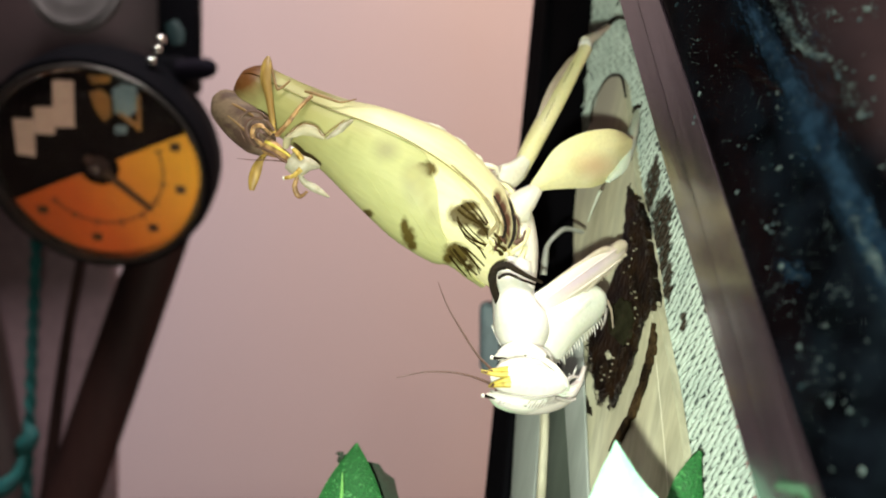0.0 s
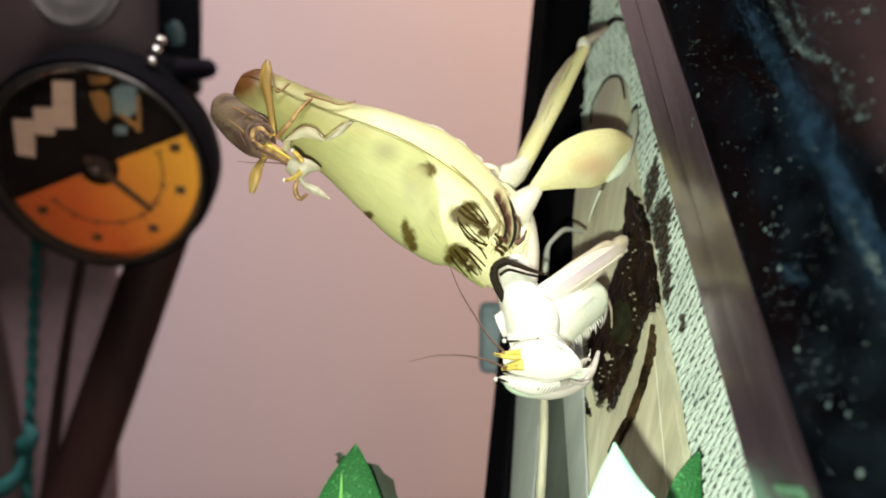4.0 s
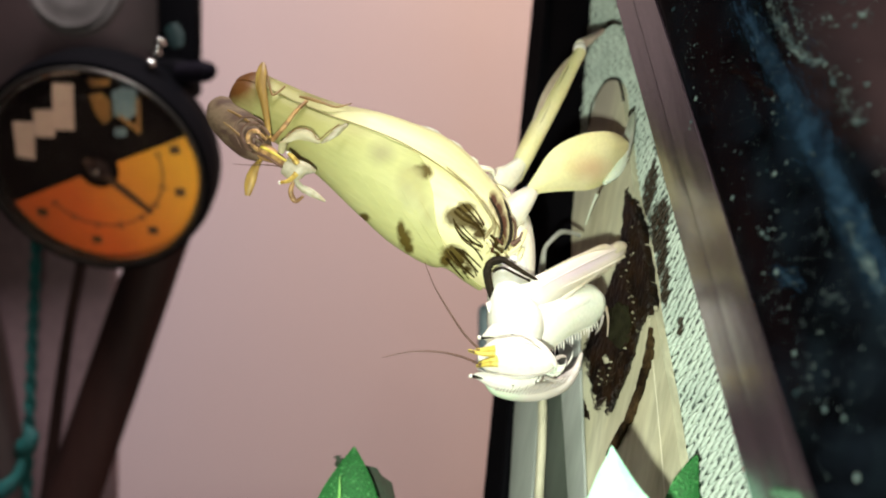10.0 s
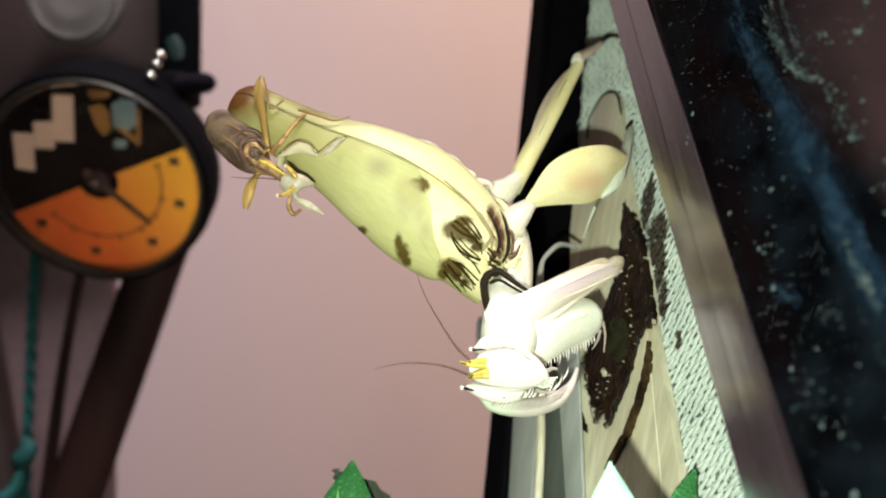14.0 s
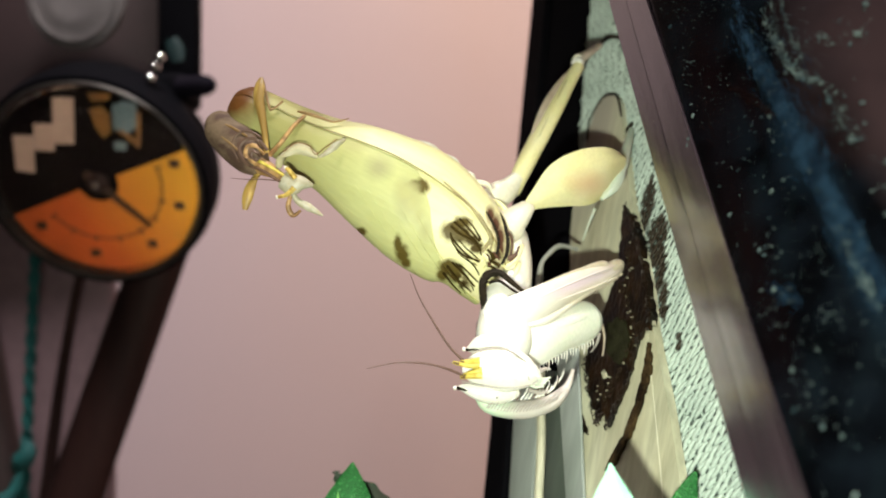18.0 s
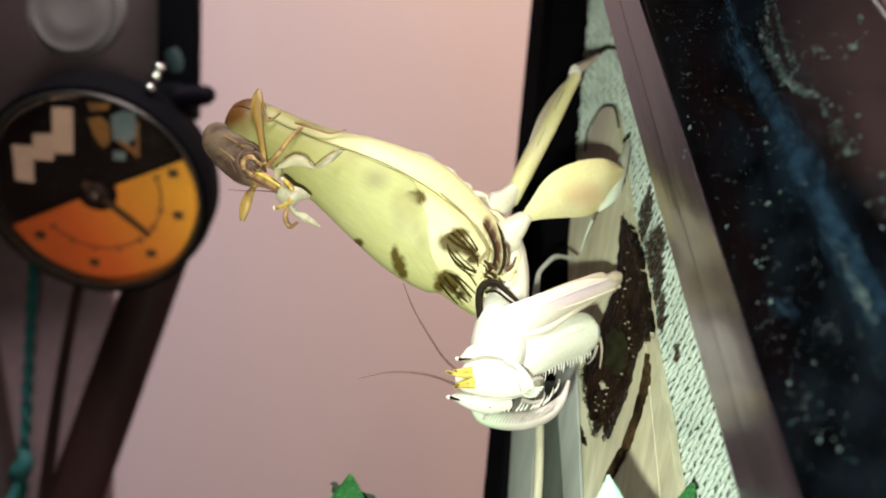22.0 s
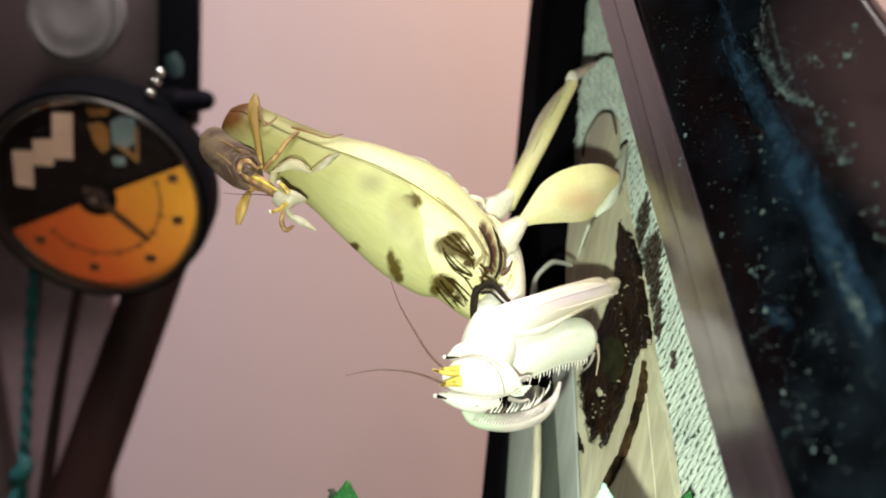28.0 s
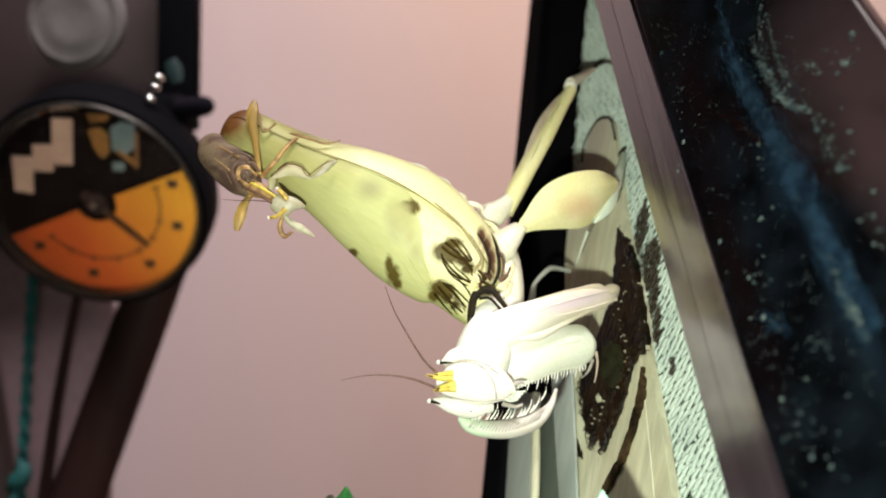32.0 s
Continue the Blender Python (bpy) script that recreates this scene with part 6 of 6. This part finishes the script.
ARM_SKIN = marked(ARM_SKIN, [((-0.0004, 0, 0.0012), (.0030, .02, .0022))], (0.40, 0.33, 0.21), 0.6, 0.6, 500)
ARM_SKIN = marked(ARM_SKIN, [((0.0105, 0, 0.0004), (.0085, .02, .0010))], (0.58, 0.49, 0.53), 0.7, 0.4, 400)
near_arm = foreleg("foreleg", 0.0275, ARM_SKIN, 0.0025, "broad lilac-white near foreleg with fine teeth", 0.00026, 0.4, 0.05, 0.6, 0.6)
bm = bm_new()
sweep(bm, [(0.0003, 0.0004, -0.0009, .0004, .0004), (0.003, 0.0001, -0.0011, .0003, .0005), (0.007, 0.0001, -0.0016, .0004, .0005), (0.012, 0.0001, -0.0024, .0005, .0006), (0.018, 0.0001, -0.0033, .0009, .0005), (0.0225, 0.0001, -0.0030, .0003, .0003)], 22, 10, side=(0, 0, 1))
part("folded_shin", bm, ARM_SKIN, near_arm, "pale lilac folded shin")
bm = bm_new()
sweep(bm, [(0.0027, 0, 0.0009, .0005, .0006), (0.0034, 0, 0.0015, .0008, .0008), (0.0052, 0.0, 0.0020, .0006, .0006), (0.008, 0.0, 0.0022, .0004, .0004), (0.012, 0.0, 0.0024, .00025, .00025), (0.017, 0.0, 0.0024, .0001, .0001)], 22, 9, side=(0, 0, 1))
part("arm_crest", bm, RIDGE, near_arm, "tan upper ridge")
bm = bm_new()
sweep(bm, [(-0.0009, 0, 0.0001, .0003, .0003), (-0.0003, 0, 0.0005, .0010, .0010), (0.0010, 0, 0.0007, .0011, .0012), (0.0022, 0, 0.0004, .0009, .0011), (0.0030, 0, 0.0001, .0004, .0006)], 16, 12, side=(0, 0, 1))
part("knee_lobe", bm, RIDGE, near_arm, "tan knob of the knee")
for z, w in ((0.0009, .00022), (-0.0010, .00018)):
    fine("arm_ridge", [Vector((0.002, 0.00095, z)), Vector((0.008, 0.0010, z * 1.1)), Vector((0.014, 0.00095, z)), Vector((0.019, 0.0008, z * 0.7))], w, w * 0.6, ARM_SKIN, near_arm, "raised long ridge", 16)
far_arm = foreleg("foreleg", 0.0205, FAR_SKIN, 0.0038, "mint-white far foreleg with pale teeth", 0.0010, 0.36, 0.1, 0.95)
bm = bm_new()
sweep(bm, [(0.0002, 0.0003, 0.0010, .0007, .0006), (0.004, 0.0006, 0.0012, .0012, .0008), (0.009, 0.0007, 0.0008, .0013, .0008), (0.013, 0.0006, 0.0, .0009, .0007), (0.0155, 0.0002, -0.001, .0003, .0003)], 18, 10, side=(0, 0, 1))
part("folded_shin", bm, FAR_SKIN, far_arm, "mint-white folded shin")
fine("claw", [Vector((-0.0004, -0.0002, -0.0026)), Vector((0.0006, -0.0004, -0.0044)), Vector((0.0022, -0.0004, -0.0054))], .0003, .0001, GREYLINE, far_arm, "grey claw", 10)
fine("claw", [Vector((-0.0008, 0.0002, -0.0012)), Vector((-0.0012, 0.0, -0.0036)), Vector((-0.0004, -0.0002, -0.0066))], .0003, .0001, TAWNY, far_arm, "brownish claw", 10)
# spined forearm folded under the head, built round its middle
ARM = Vector((0.0001, -0.0113, -0.0339))
bm = bm_new()
sweep(bm, [(*(Vector(p) - ARM), a, b) for p, a, b in (((-0.0066, -0.0098, -0.0326), .0006, .0008), ((-0.0052, -0.0102, -0.0338), .0012, .0013), ((-0.0025, -0.0104, -0.0345), .0014, .0015), ((0.0007, -0.0104, -0.0346), .0015, .0015), ((0.0039, -0.01, -0.0341), .0013, .0013), ((0.0061, -0.0088, -0.0331), .0011, .0012), ((0.0081, -0.0068, -0.0315), .0006, .0006), ((0.0092, -0.0058, -0.0291), .0003, .0003))],
      28, 14, side=(0, 0, 1))
FOREARM_SKIN = marked(skin("pinkish_white_chitin", (0.53, 0.50, 0.46), (0.42, 0.39, 0.36), scale=500, stretch=(0.3, 1, 1.5), rough=0.4), [((-0.0056, 0, 0.0006), (.0034, .02, .006))], (0.50, 0.62, 0.47), 0.6, 0.5, 400)
forearm = part("forearm", bm, FOREARM_SKIN, mantis, "mint-white spined forearm under the head")
forearm.location = ARM
for k in range(24):
    t = k / 23
    p = spline([(-0.0052, -0.0116, -0.0328), (-0.0022, -0.0122, -0.0328), (0.0014, -0.012, -0.0327), (0.0043, -0.0112, -0.032), (0.0063, -0.0098, -0.0302)], 23)[k]
    h = 0.0019 * (0.7 + 0.5 * (k % 3 == 0))
    c = Vector(p) - ARM
    bm = bm_new()
    sweep(bm, [(*c, .00016, .00016), (*(c + Vector((h * 0.45, -0.0001, h * 0.6))), .0001, .0001), (*(c + Vector((h * 0.55, 0, h * 1.1))), .00002, .00002)], 3, 5, side=(1, 0, 0))
    part("spine", bm, WHITE if k % 4 else RUST, forearm)

for k, p in enumerate(spline([(-0.0054, -0.0124, -0.0339), (-0.0027, -0.0128, -0.0344), (0.0004, -0.0128, -0.0345), (0.0035, -0.0122, -0.0339), (0.0056, -0.011, -0.0331)], 25)):
    h = 0.0011 * (0.8 + 0.4 * (k % 2))
    c = Vector(p) - ARM
    bm = bm_new()
    sweep(bm, [(*c, .00013, .00013), (*(c + Vector((h * 0.35, -0.0003, h * 0.6))), .00009, .00009), (*(c + Vector((h * 0.7, -0.0002, h))), .00002, .00002)], 3, 5, side=(1, 0, 0))
    part("spine", bm, GREYLINE, forearm)

# ---- the small mantis on the abdomen's tip ----
small = thing("small_mantis", Matrix.Translation((-0.0245, 0.126, 1.0149)), "small brown and yellow male mantis riding on the larger one", "mantis")
BROWNWING = skin("brown_translucent_wing", (0.15, 0.105, 0.070), (0.075, 0.045, 0.034), scale=520, low=0.42, high=0.6, stretch=(0.4, 1, 1), rough=0.65, gloss=0.2)
TAN = skin("tan_thorax", (0.42, 0.25, 0.10), (0.22, 0.12, 0.05), scale=900, low=0.45, high=0.58)
OCHRE = skin("ochre_leg", (0.50, 0.34, 0.085), (0.24, 0.145, 0.035), scale=500, stretch=(1, 1, 0.3), low=0.4, high=0.6)
PALE = skin("pale_grey_leg", (0.37, 0.34, 0.20), (0.43, 0.39, 0.26))
GOLD_EYE = skin("shiny_golden_eye", (0.56, 0.42, 0.12), (0.20, 0.11, 0.02), scale=1500, rough=0.15)
PALE_TIP = skin("whitish_leg", (0.42, 0.40, 0.31), (0.30, 0.26, 0.17), scale=700)
UMBER = skin("umber_leg_edge", (0.26, 0.155, 0.055), (0.13, 0.07, 0.025), sss=0.0)


def low(p):
    return tuple(p)


bm = bm_new()
sweep(bm, [(*(-0.0131, 0.001, 0.0098), .0010, .0008), (*(-0.012, 0.0005, 0.0092), .0026, .0016), (*(-0.0097, 0, 0.0072), .0033, .0022), (*(-0.0072, -0.001, 0.0049), .0034, .0024), (*(-0.0049, -0.002, 0.0025), .0028, .0022), (*(-0.0035, -0.0024, 0.0008), .0014, .0014)], 24, 16, side=(0.68, 0, 0.72))
wings = part("folded_wing", bm, BROWNWING, small, "brown smoky folded wings")
for pts, w, mat_ in (([(-0.0023, -0.0041, 0.0038), (-0.0038, -0.0042, 0.0056), (-0.0059, -0.004, 0.0056), (-0.0068, -0.004, 0.004), (-0.0058, -0.0042, 0.002), (-0.0044, -0.0042, 0.0009)], .0003, RUST), ([(-0.0027, -0.0044, 0.0031), (-0.0041, -0.0046, 0.0045), (-0.0054, -0.0044, 0.0043), (-0.0056, -0.0044, 0.0029), (-0.0041, -0.0045, 0.0016)], .00035, TAN),
                     ([(-0.0032, -0.0046, 0.0027), (-0.0043, -0.0047, 0.0036), (-0.0048, -0.0046, 0.0029), (-0.0038, -0.0046, 0.002)], .0003, RUST), ([(-0.0022, -0.0036, 0.0048), (-0.0046, -0.0034, 0.0068), (-0.007, -0.0032, 0.0069), (-0.0081, -0.0031, 0.0051), (-0.0069, -0.0036, 0.0021)], .0002, RUST),
                     ([(-0.0065, -0.0038, 0.0035), (-0.0081, -0.0032, 0.0049), (-0.0101, -0.0022, 0.0065)], .0002, UMBER), ([(-0.0057, -0.0034, 0.0063), (-0.0083, -0.0024, 0.0079), (-0.0104, -0.0014, 0.0088)], .0002, UMBER)):
    streak("wing_vein", [(p, w) for p in pts], mat_, wings, "brown curled wing vein", 18, 0.5)
bm = bm_new()
sweep(bm, [(*(-0.0042, -0.0026, 0.0019), .0014, .0014), (*(-0.0026, -0.0034, 0.001), .0013, .0013), (*(-0.001, -0.004, 0.0001), .0009, .0009), (*(0.0005, -0.0044, -0.0011), .0008, .0009), (*(0.0011, -0.0046, -0.0016), .0005, .0005)], 18, 10, side=(0.5, 0, 0.85))
chest = part("thorax", bm, TAN, small, "striped golden brown thorax")
for o in (-0.0006, 0.0006):
    fine("thorax_stripe", [Vector(p) + Vector((0.5 * o, -0.0011, 0.8 * o)) for p in ((-0.0039, -0.003, 0.0016), (-0.002, -0.0038, 0.0006), (0.0003, -0.0044, -0.0009))], .0003, .0002, GOLD if o > 0 else RUST, chest, n=10)
bm = bm_new()
sweep(bm, [(*(0.0004, -0.0046, -0.0009), .0016, .0008), (*(0.0019, -0.005, -0.0017), .0018, .0009), (*(0.0034, -0.0048, -0.0016), .0011, .0008), (*(0.0049, -0.004, -0.0019), .0003, .0003)], 14, 10, side=(0.3, 0, 0.95))
sh = part("head", bm, PALE_TIP, small, "whitish triangular head")
for pts in ([(0.0025, -0.0056, -0.001), (0.0016, -0.0056, 0.0002), (0.0009, -0.0054, 0.0008)], [(0.0023, -0.0056, -0.0024), (0.0011, -0.0056, -0.0035), (-0.0004, -0.0054, -0.0038)]):
    fine("eye", pts, .00050, .0003, GOLD_EYE, sh, "shiny golden eye", 8)
    bm = bm_new()
    bmesh.ops.create_icosphere(bm, subdivisions=2, radius=0.00032)
    bmesh.ops.translate(bm, vec=pts[2], verts=list(bm.verts))
    part("eye_tip", bm, WHITE, sh, "white eye tip")
fine("feeler", [(0.0006, -0.005, -0.0013), (-0.0025, -0.0054, -0.001), (-0.0051, -0.0056, -0.001), (-0.0077, -0.0058, -0.0008)], .00013, .00004, FEELER, sh, "thin brown feeler", 18)


def limb(name, pts, mat, label, k=14):
    bm = bm_new()
    sweep(bm, [(*p[:3], p[3] * 0.82, p[4] * 0.82) for p in pts], k, 8, side=(0.7, 0, 0.7))
    return part(name, bm, mat, small, label)


limb("hind_thigh", [(*(-0.0025, -0.0036, 0.0035), .0005, .0004), (*(-0.0028, -0.0036, 0.0063), .0006, .0005), (*(-0.0033, -0.0034, 0.0095), .0008, .0006), (*(-0.0039, -0.003, 0.0123), .0011, .0006), (*(-0.0039, -0.0024, 0.0147), .0011, .0006), (*(-0.0037, -0.002, 0.0161), .0004, .0003)], OCHRE, "ochre lobed hind thigh raised upwards")
limb("hind_shin", [(*(-0.0036, -0.0014, 0.0158), .0003, .0003), (*(-0.0024, -0.0026, 0.0115), .00025, .00025), (*(-0.0018, -0.0028, 0.0107), .00025, .00025), (*(-0.0002, -0.002, 0.0122), .0002, .0002)], UMBER, "thin brown shin")
limb("middle_thigh", [(*(-0.0021, -0.0032, 0.0032), .0006, .0005), (*(-0.0001, -0.004, 0.0051), .0005, .0004), (*(0.0017, -0.0034, 0.0077), .0005, .0004), (*(0.0034, -0.0024, 0.0097), .0004, .0004)], TAN, "brown middle thigh")
limb("middle_shin", [(*(0.0022, -0.002, 0.0105), .0002, .0002), (*(0.0037, -0.0024, 0.0101), .00035, .0003), (*(0.0061, -0.0026, 0.0093), .0003, .00025), (*(0.0081, -0.0022, 0.0087), .0002, .0002), (*(0.0105, -0.0014, 0.0094), .00012, .00012)], UMBER, "thin brown middle shin")
limb("lower_thigh", [(*(-0.004, -0.0026, 0.0004), .0004, .0004), (*(-0.005, -0.003, -0.0013), .0010, .0006), (*(-0.0057, -0.0032, -0.0035), .0011, .0006), (*(-0.0061, -0.0032, -0.0056), .0005, .0003)], OCHRE, "ochre lobed lower thigh")
limb("lower_shin", [(*(0.0015, -0.003, -0.0027), .0003, .0003), (*(0.0007, -0.0026, -0.0049), .0005, .0004), (*(0.0014, -0.0024, -0.0065), .0005, .0004), (*(0.0026, -0.002, -0.0057), .0003, .0003)], TAN, "bent ochre leg")
limb("foreleg", [(*(-0.0005, -0.004, 0.0011), .0006, .0006), (*(0.0002, -0.0046, 0.0027), .0010, .0006), (*(0.0022, -0.005, 0.0038), .0011, .0006), (*(0.0042, -0.005, 0.0035), .0010, .0006), (*(0.0058, -0.0048, 0.0025), .0004, .0004)], PALE, "pale tan curved foreleg")
fine("foreleg_edge", [(0.0005, -0.0054, 0.0033), (0.0025, -0.0054, 0.0047), (0.0046, -0.0054, 0.0043), (0.0056, -0.0052, 0.0029), (0.0072, -0.0052, 0.004), (0.0089, -0.0046, 0.0054)], .0001, .00007, UMBER, small, "dark foreleg edge", 26)
limb("foreleg_shin", [(*(0.0061, -0.005, 0.0024), .0002, .0002), (*(0.0076, -0.0052, 0.0033), .0006, .0004), (*(0.009, -0.0052, 0.0044), .0007, .0004), (*(0.0102, -0.0048, 0.0053), .0003, .0003)], PALE_TIP, "whitish foreleg shin")
limb("foreleg", [(*(0.0016, -0.0046, -0.0023), .0004, .0004), (*(0.0025, -0.0044, -0.0043), .0006, .0004), (*(0.0042, -0.004, -0.0053), .0008, .0005), (*(0.0064, -0.0034, -0.0067), .0002, .0002)], PALE_TIP, "whitish lower foreleg")


# ---- what moves ----
def aim(a, b, up=(0, 0, 1)):
    """The pose at a whose x axis points to b and whose z axis lies towards up."""
    x = (Vector(b) - Vector(a)).normalized()
    z = (Vector(up) - Vector(up).dot(x) * x).normalized()
    y = z.cross(x)
    return Matrix.Translation(a) @ Matrix((x, y, z)).transposed().to_4x4()


# seconds; millimetres sideways and upwards and degrees about y and x of the body's sway; then, on the body, the way of the head
# and of the near knee in millimetres, and how far the forearm has opened
SWAY = [
    (0, -0.049, 0.014, 0.08, 0.00, 0.000, 0.000, 0.000, 0.000, 0.00),
    (0.5, -0.138, 0.034, 0.06, -0.09, -0.432, 0.261, 0.089, -0.003, 0.23),
    (1, -0.145, 0.066, 0.06, -0.09, -0.690, 0.196, 0.112, -0.073, 0.47),
    (1.5, -0.211, 0.107, 0.08, -0.12, -1.639, 0.842, 0.244, -0.225, 0.70),
    (1.7, -0.211, 0.107, 0.08, -0.12, -1.798, 1.343, 0.244, -0.225, 0.77),
    (1.8, -0.109, 0.088, -0.02, -0.20, -1.157, 2.518, 0.133, 0.034, 0.80),
    (1.9, 0.129, 0.045, -0.25, -0.38, 0.339, 1.945, -0.127, 0.639, 0.40),
    (2, 0.468, -0.017, -0.58, -0.65, 3.420, 2.323, -0.497, 1.503, 0.00),
    (2.5, 0.395, 0.084, -0.54, -0.62, 3.500, 2.696, -0.278, 1.500, 0.05),
    (3, 0.247, 0.097, -0.54, -0.62, 3.129, 2.712, -0.104, 1.360, 0.10),
    (3.5, 0.186, 0.140, -0.51, -0.59, 2.280, 2.651, -0.042, 0.975, 0.15),
    (5.5, 0.022, 0.218, -0.57, -0.78, 0.743, 2.637, -0.012, 0.365, 0.51),
    (6, -0.044, 0.163, -0.58, -0.83, 0.403, 2.652, -0.075, 0.218, 0.58),
    (7, -0.088, 0.200, -0.58, -0.85, -0.252, 2.870, 0.080, 0.008, 0.72),
    (8, -0.127, 0.187, -0.61, -0.89, -0.845, 2.919, 0.138, -0.105, 0.86),
    (8.5, -0.217, 0.342, -0.81, -1.40, -1.769, 3.332, 0.208, 0.114, 0.93),
    (9, -0.067, 0.394, -0.78, -1.41, -1.224, 3.317, 0.065, 0.133, 1.00),
    (10, -0.230, 0.345, -0.77, -1.35, -1.714, 3.390, 0.241, -0.119, 1.14),
    (11, -0.234, 0.391, -0.73, -1.23, -1.977, 3.429, 0.208, -0.242, 1.28),
    (12, -0.317, 0.410, -0.73, -1.27, -2.104, 3.477, 0.244, -0.194, 1.41),
    (13, -0.329, 0.402, -0.71, -1.30, -2.317, 3.419, 0.316, -0.440, 1.55),
    (14, -0.336, 0.435, -0.72, -1.39, -2.647, 3.574, 0.241, -0.421, 1.69),
    (14.5, -0.347, 0.505, -0.70, -1.34, -2.822, 3.567, 0.347, -0.433, 1.73),
    (16.5, -0.492, 0.600, -0.65, -1.24, -3.286, 3.705, 0.418, -0.679, 1.90),
    (17, -0.487, 0.514, -0.66, -1.25, -3.258, 3.700, 0.457, -0.713, 1.95),
    (18, -0.491, 0.500, -0.67, -1.29, -3.594, 3.796, 0.362, -0.767, 2.03),
    (19, -0.515, 0.574, -0.71, -1.27, -3.663, 3.803, 0.468, -0.783, 2.12),
    (20, -0.594, 0.586, -0.76, -1.30, -3.953, 3.925, 0.426, -0.992, 2.20),
    (21, -0.653, 0.586, -0.77, -1.30, -3.994, 3.940, 0.550, -0.969, 2.27),
    (22, -0.676, 0.542, -0.73, -1.32, -4.198, 4.028, 0.606, -1.044, 2.33),
    (23, -0.686, 0.557, -0.71, -1.29, -4.272, 4.039, 0.630, -1.056, 2.40),
    (24, -0.719, 0.596, -0.71, -1.31, -4.378, 4.144, 0.672, -1.084, 2.47),
    (25, -0.725, 0.593, -0.72, -1.39, -4.566, 4.137, 0.617, -1.045, 2.54),
    (25.5, -0.740, 0.510, -0.70, -1.45, -4.602, 4.153, 0.545, -1.036, 2.57),
    (27.5, -0.627, 0.935, -0.74, -2.37, -5.540, 4.855, 0.612, -1.264, 2.70),
    (28, -0.744, 0.945, -0.74, -2.35, -5.547, 4.833, 0.756, -1.293, 2.74),
    (29, -0.789, 0.907, -0.79, -2.27, -5.836, 4.854, 0.735, -1.304, 2.80),
    (30, -0.878, 0.910, -0.77, -2.24, -5.835, 5.003, 0.856, -1.307, 2.87),
    (31, -0.869, 0.965, -0.75, -2.34, -5.931, 4.980, 0.910, -1.299, 2.93),
    (32, -0.823, 0.943, -0.74, -2.44, -6.207, 4.995, 0.897, -1.429, 3.00)]


def motions():
    body, rider, neck, skull, arm, near, far, hind, middle = [], [], [], [], [], [], [], [], []
    root, ride = mantis.matrix_world.translation.copy(), small.matrix_world.translation.copy()
    knee, far_knee = Vector((0.0171, 0.001, -0.0097)), Vector((0.013, 0, -0.0179))
    for t, bx, bz, lean, tip, hx, hz, kx, kz, opened in SWAY:
        b, h, k = Vector((bx, 0, bz)) / 1000, Vector((hx, 0, hz)) / 1000, Vector((kx, 0, kz)) / 1000
        sway = Matrix.Translation(root + b) @ pose(0, 0, 0, tip, lean, 0)
        body.append((t, sway))
        rider.append((t, sway @ Matrix.Translation(ride - root)))
        rest = Vector((0.0036, -0.003, -0.0134))
        reach = rest + h * 0.9
        reach.y -= 0.15 * math.sqrt(max(0.0, rest.length_squared - reach.length_squared))
        neck.append((t, Matrix.Translation(PRO + h * 0.12) @ rest.rotation_difference(reach).to_matrix().to_4x4()))
        skull.append((t, Matrix.Translation(HEAD + h) @ pose(0, 0, 0, 0, 0.4 * opened, 0)))
        arm.append((t, Matrix.Translation(ARM + h + Vector((0.0012 * opened, 0, -0.0009 * opened))) @ pose(0, 0, 0, 0, -0.3 * opened, 0)))
        near.append((t, aim(knee + k, Vector((-0.0016, -0.0085, -0.0214)) + h * 0.9 + Vector((0, -0.0024 * opened, 0)))))
        far.append((t, aim(far_knee + k * 0.5 + Vector((0, 0, -0.0004 * opened)), Vector((-0.0001, -0.0095, -0.0261)) + h * 0.95 + Vector((0, -0.0012 * opened, 0)))))
        # the feet hold on to the net while the body sways
        held = max(0.0, -bx / 0.8) / 1000
        hind.append((t, Matrix.Translation((0.65 * held, 0, 0.45 * held))))
        middle.append((t, Matrix.Translation((0.45 * held, 0, -0.5 * held))))
    walk(mantis, body)
    walk(small, rider)
    walk(pronotum, neck)
    walk(head, skull)
    walk(forearm, arm)
    walk(near_arm, near)
    walk(far_arm, far)
    for leg_part in hind_leg:
        walk(leg_part, hind)
    for leg_part in middle_leg:
        walk(leg_part, middle)


motions()
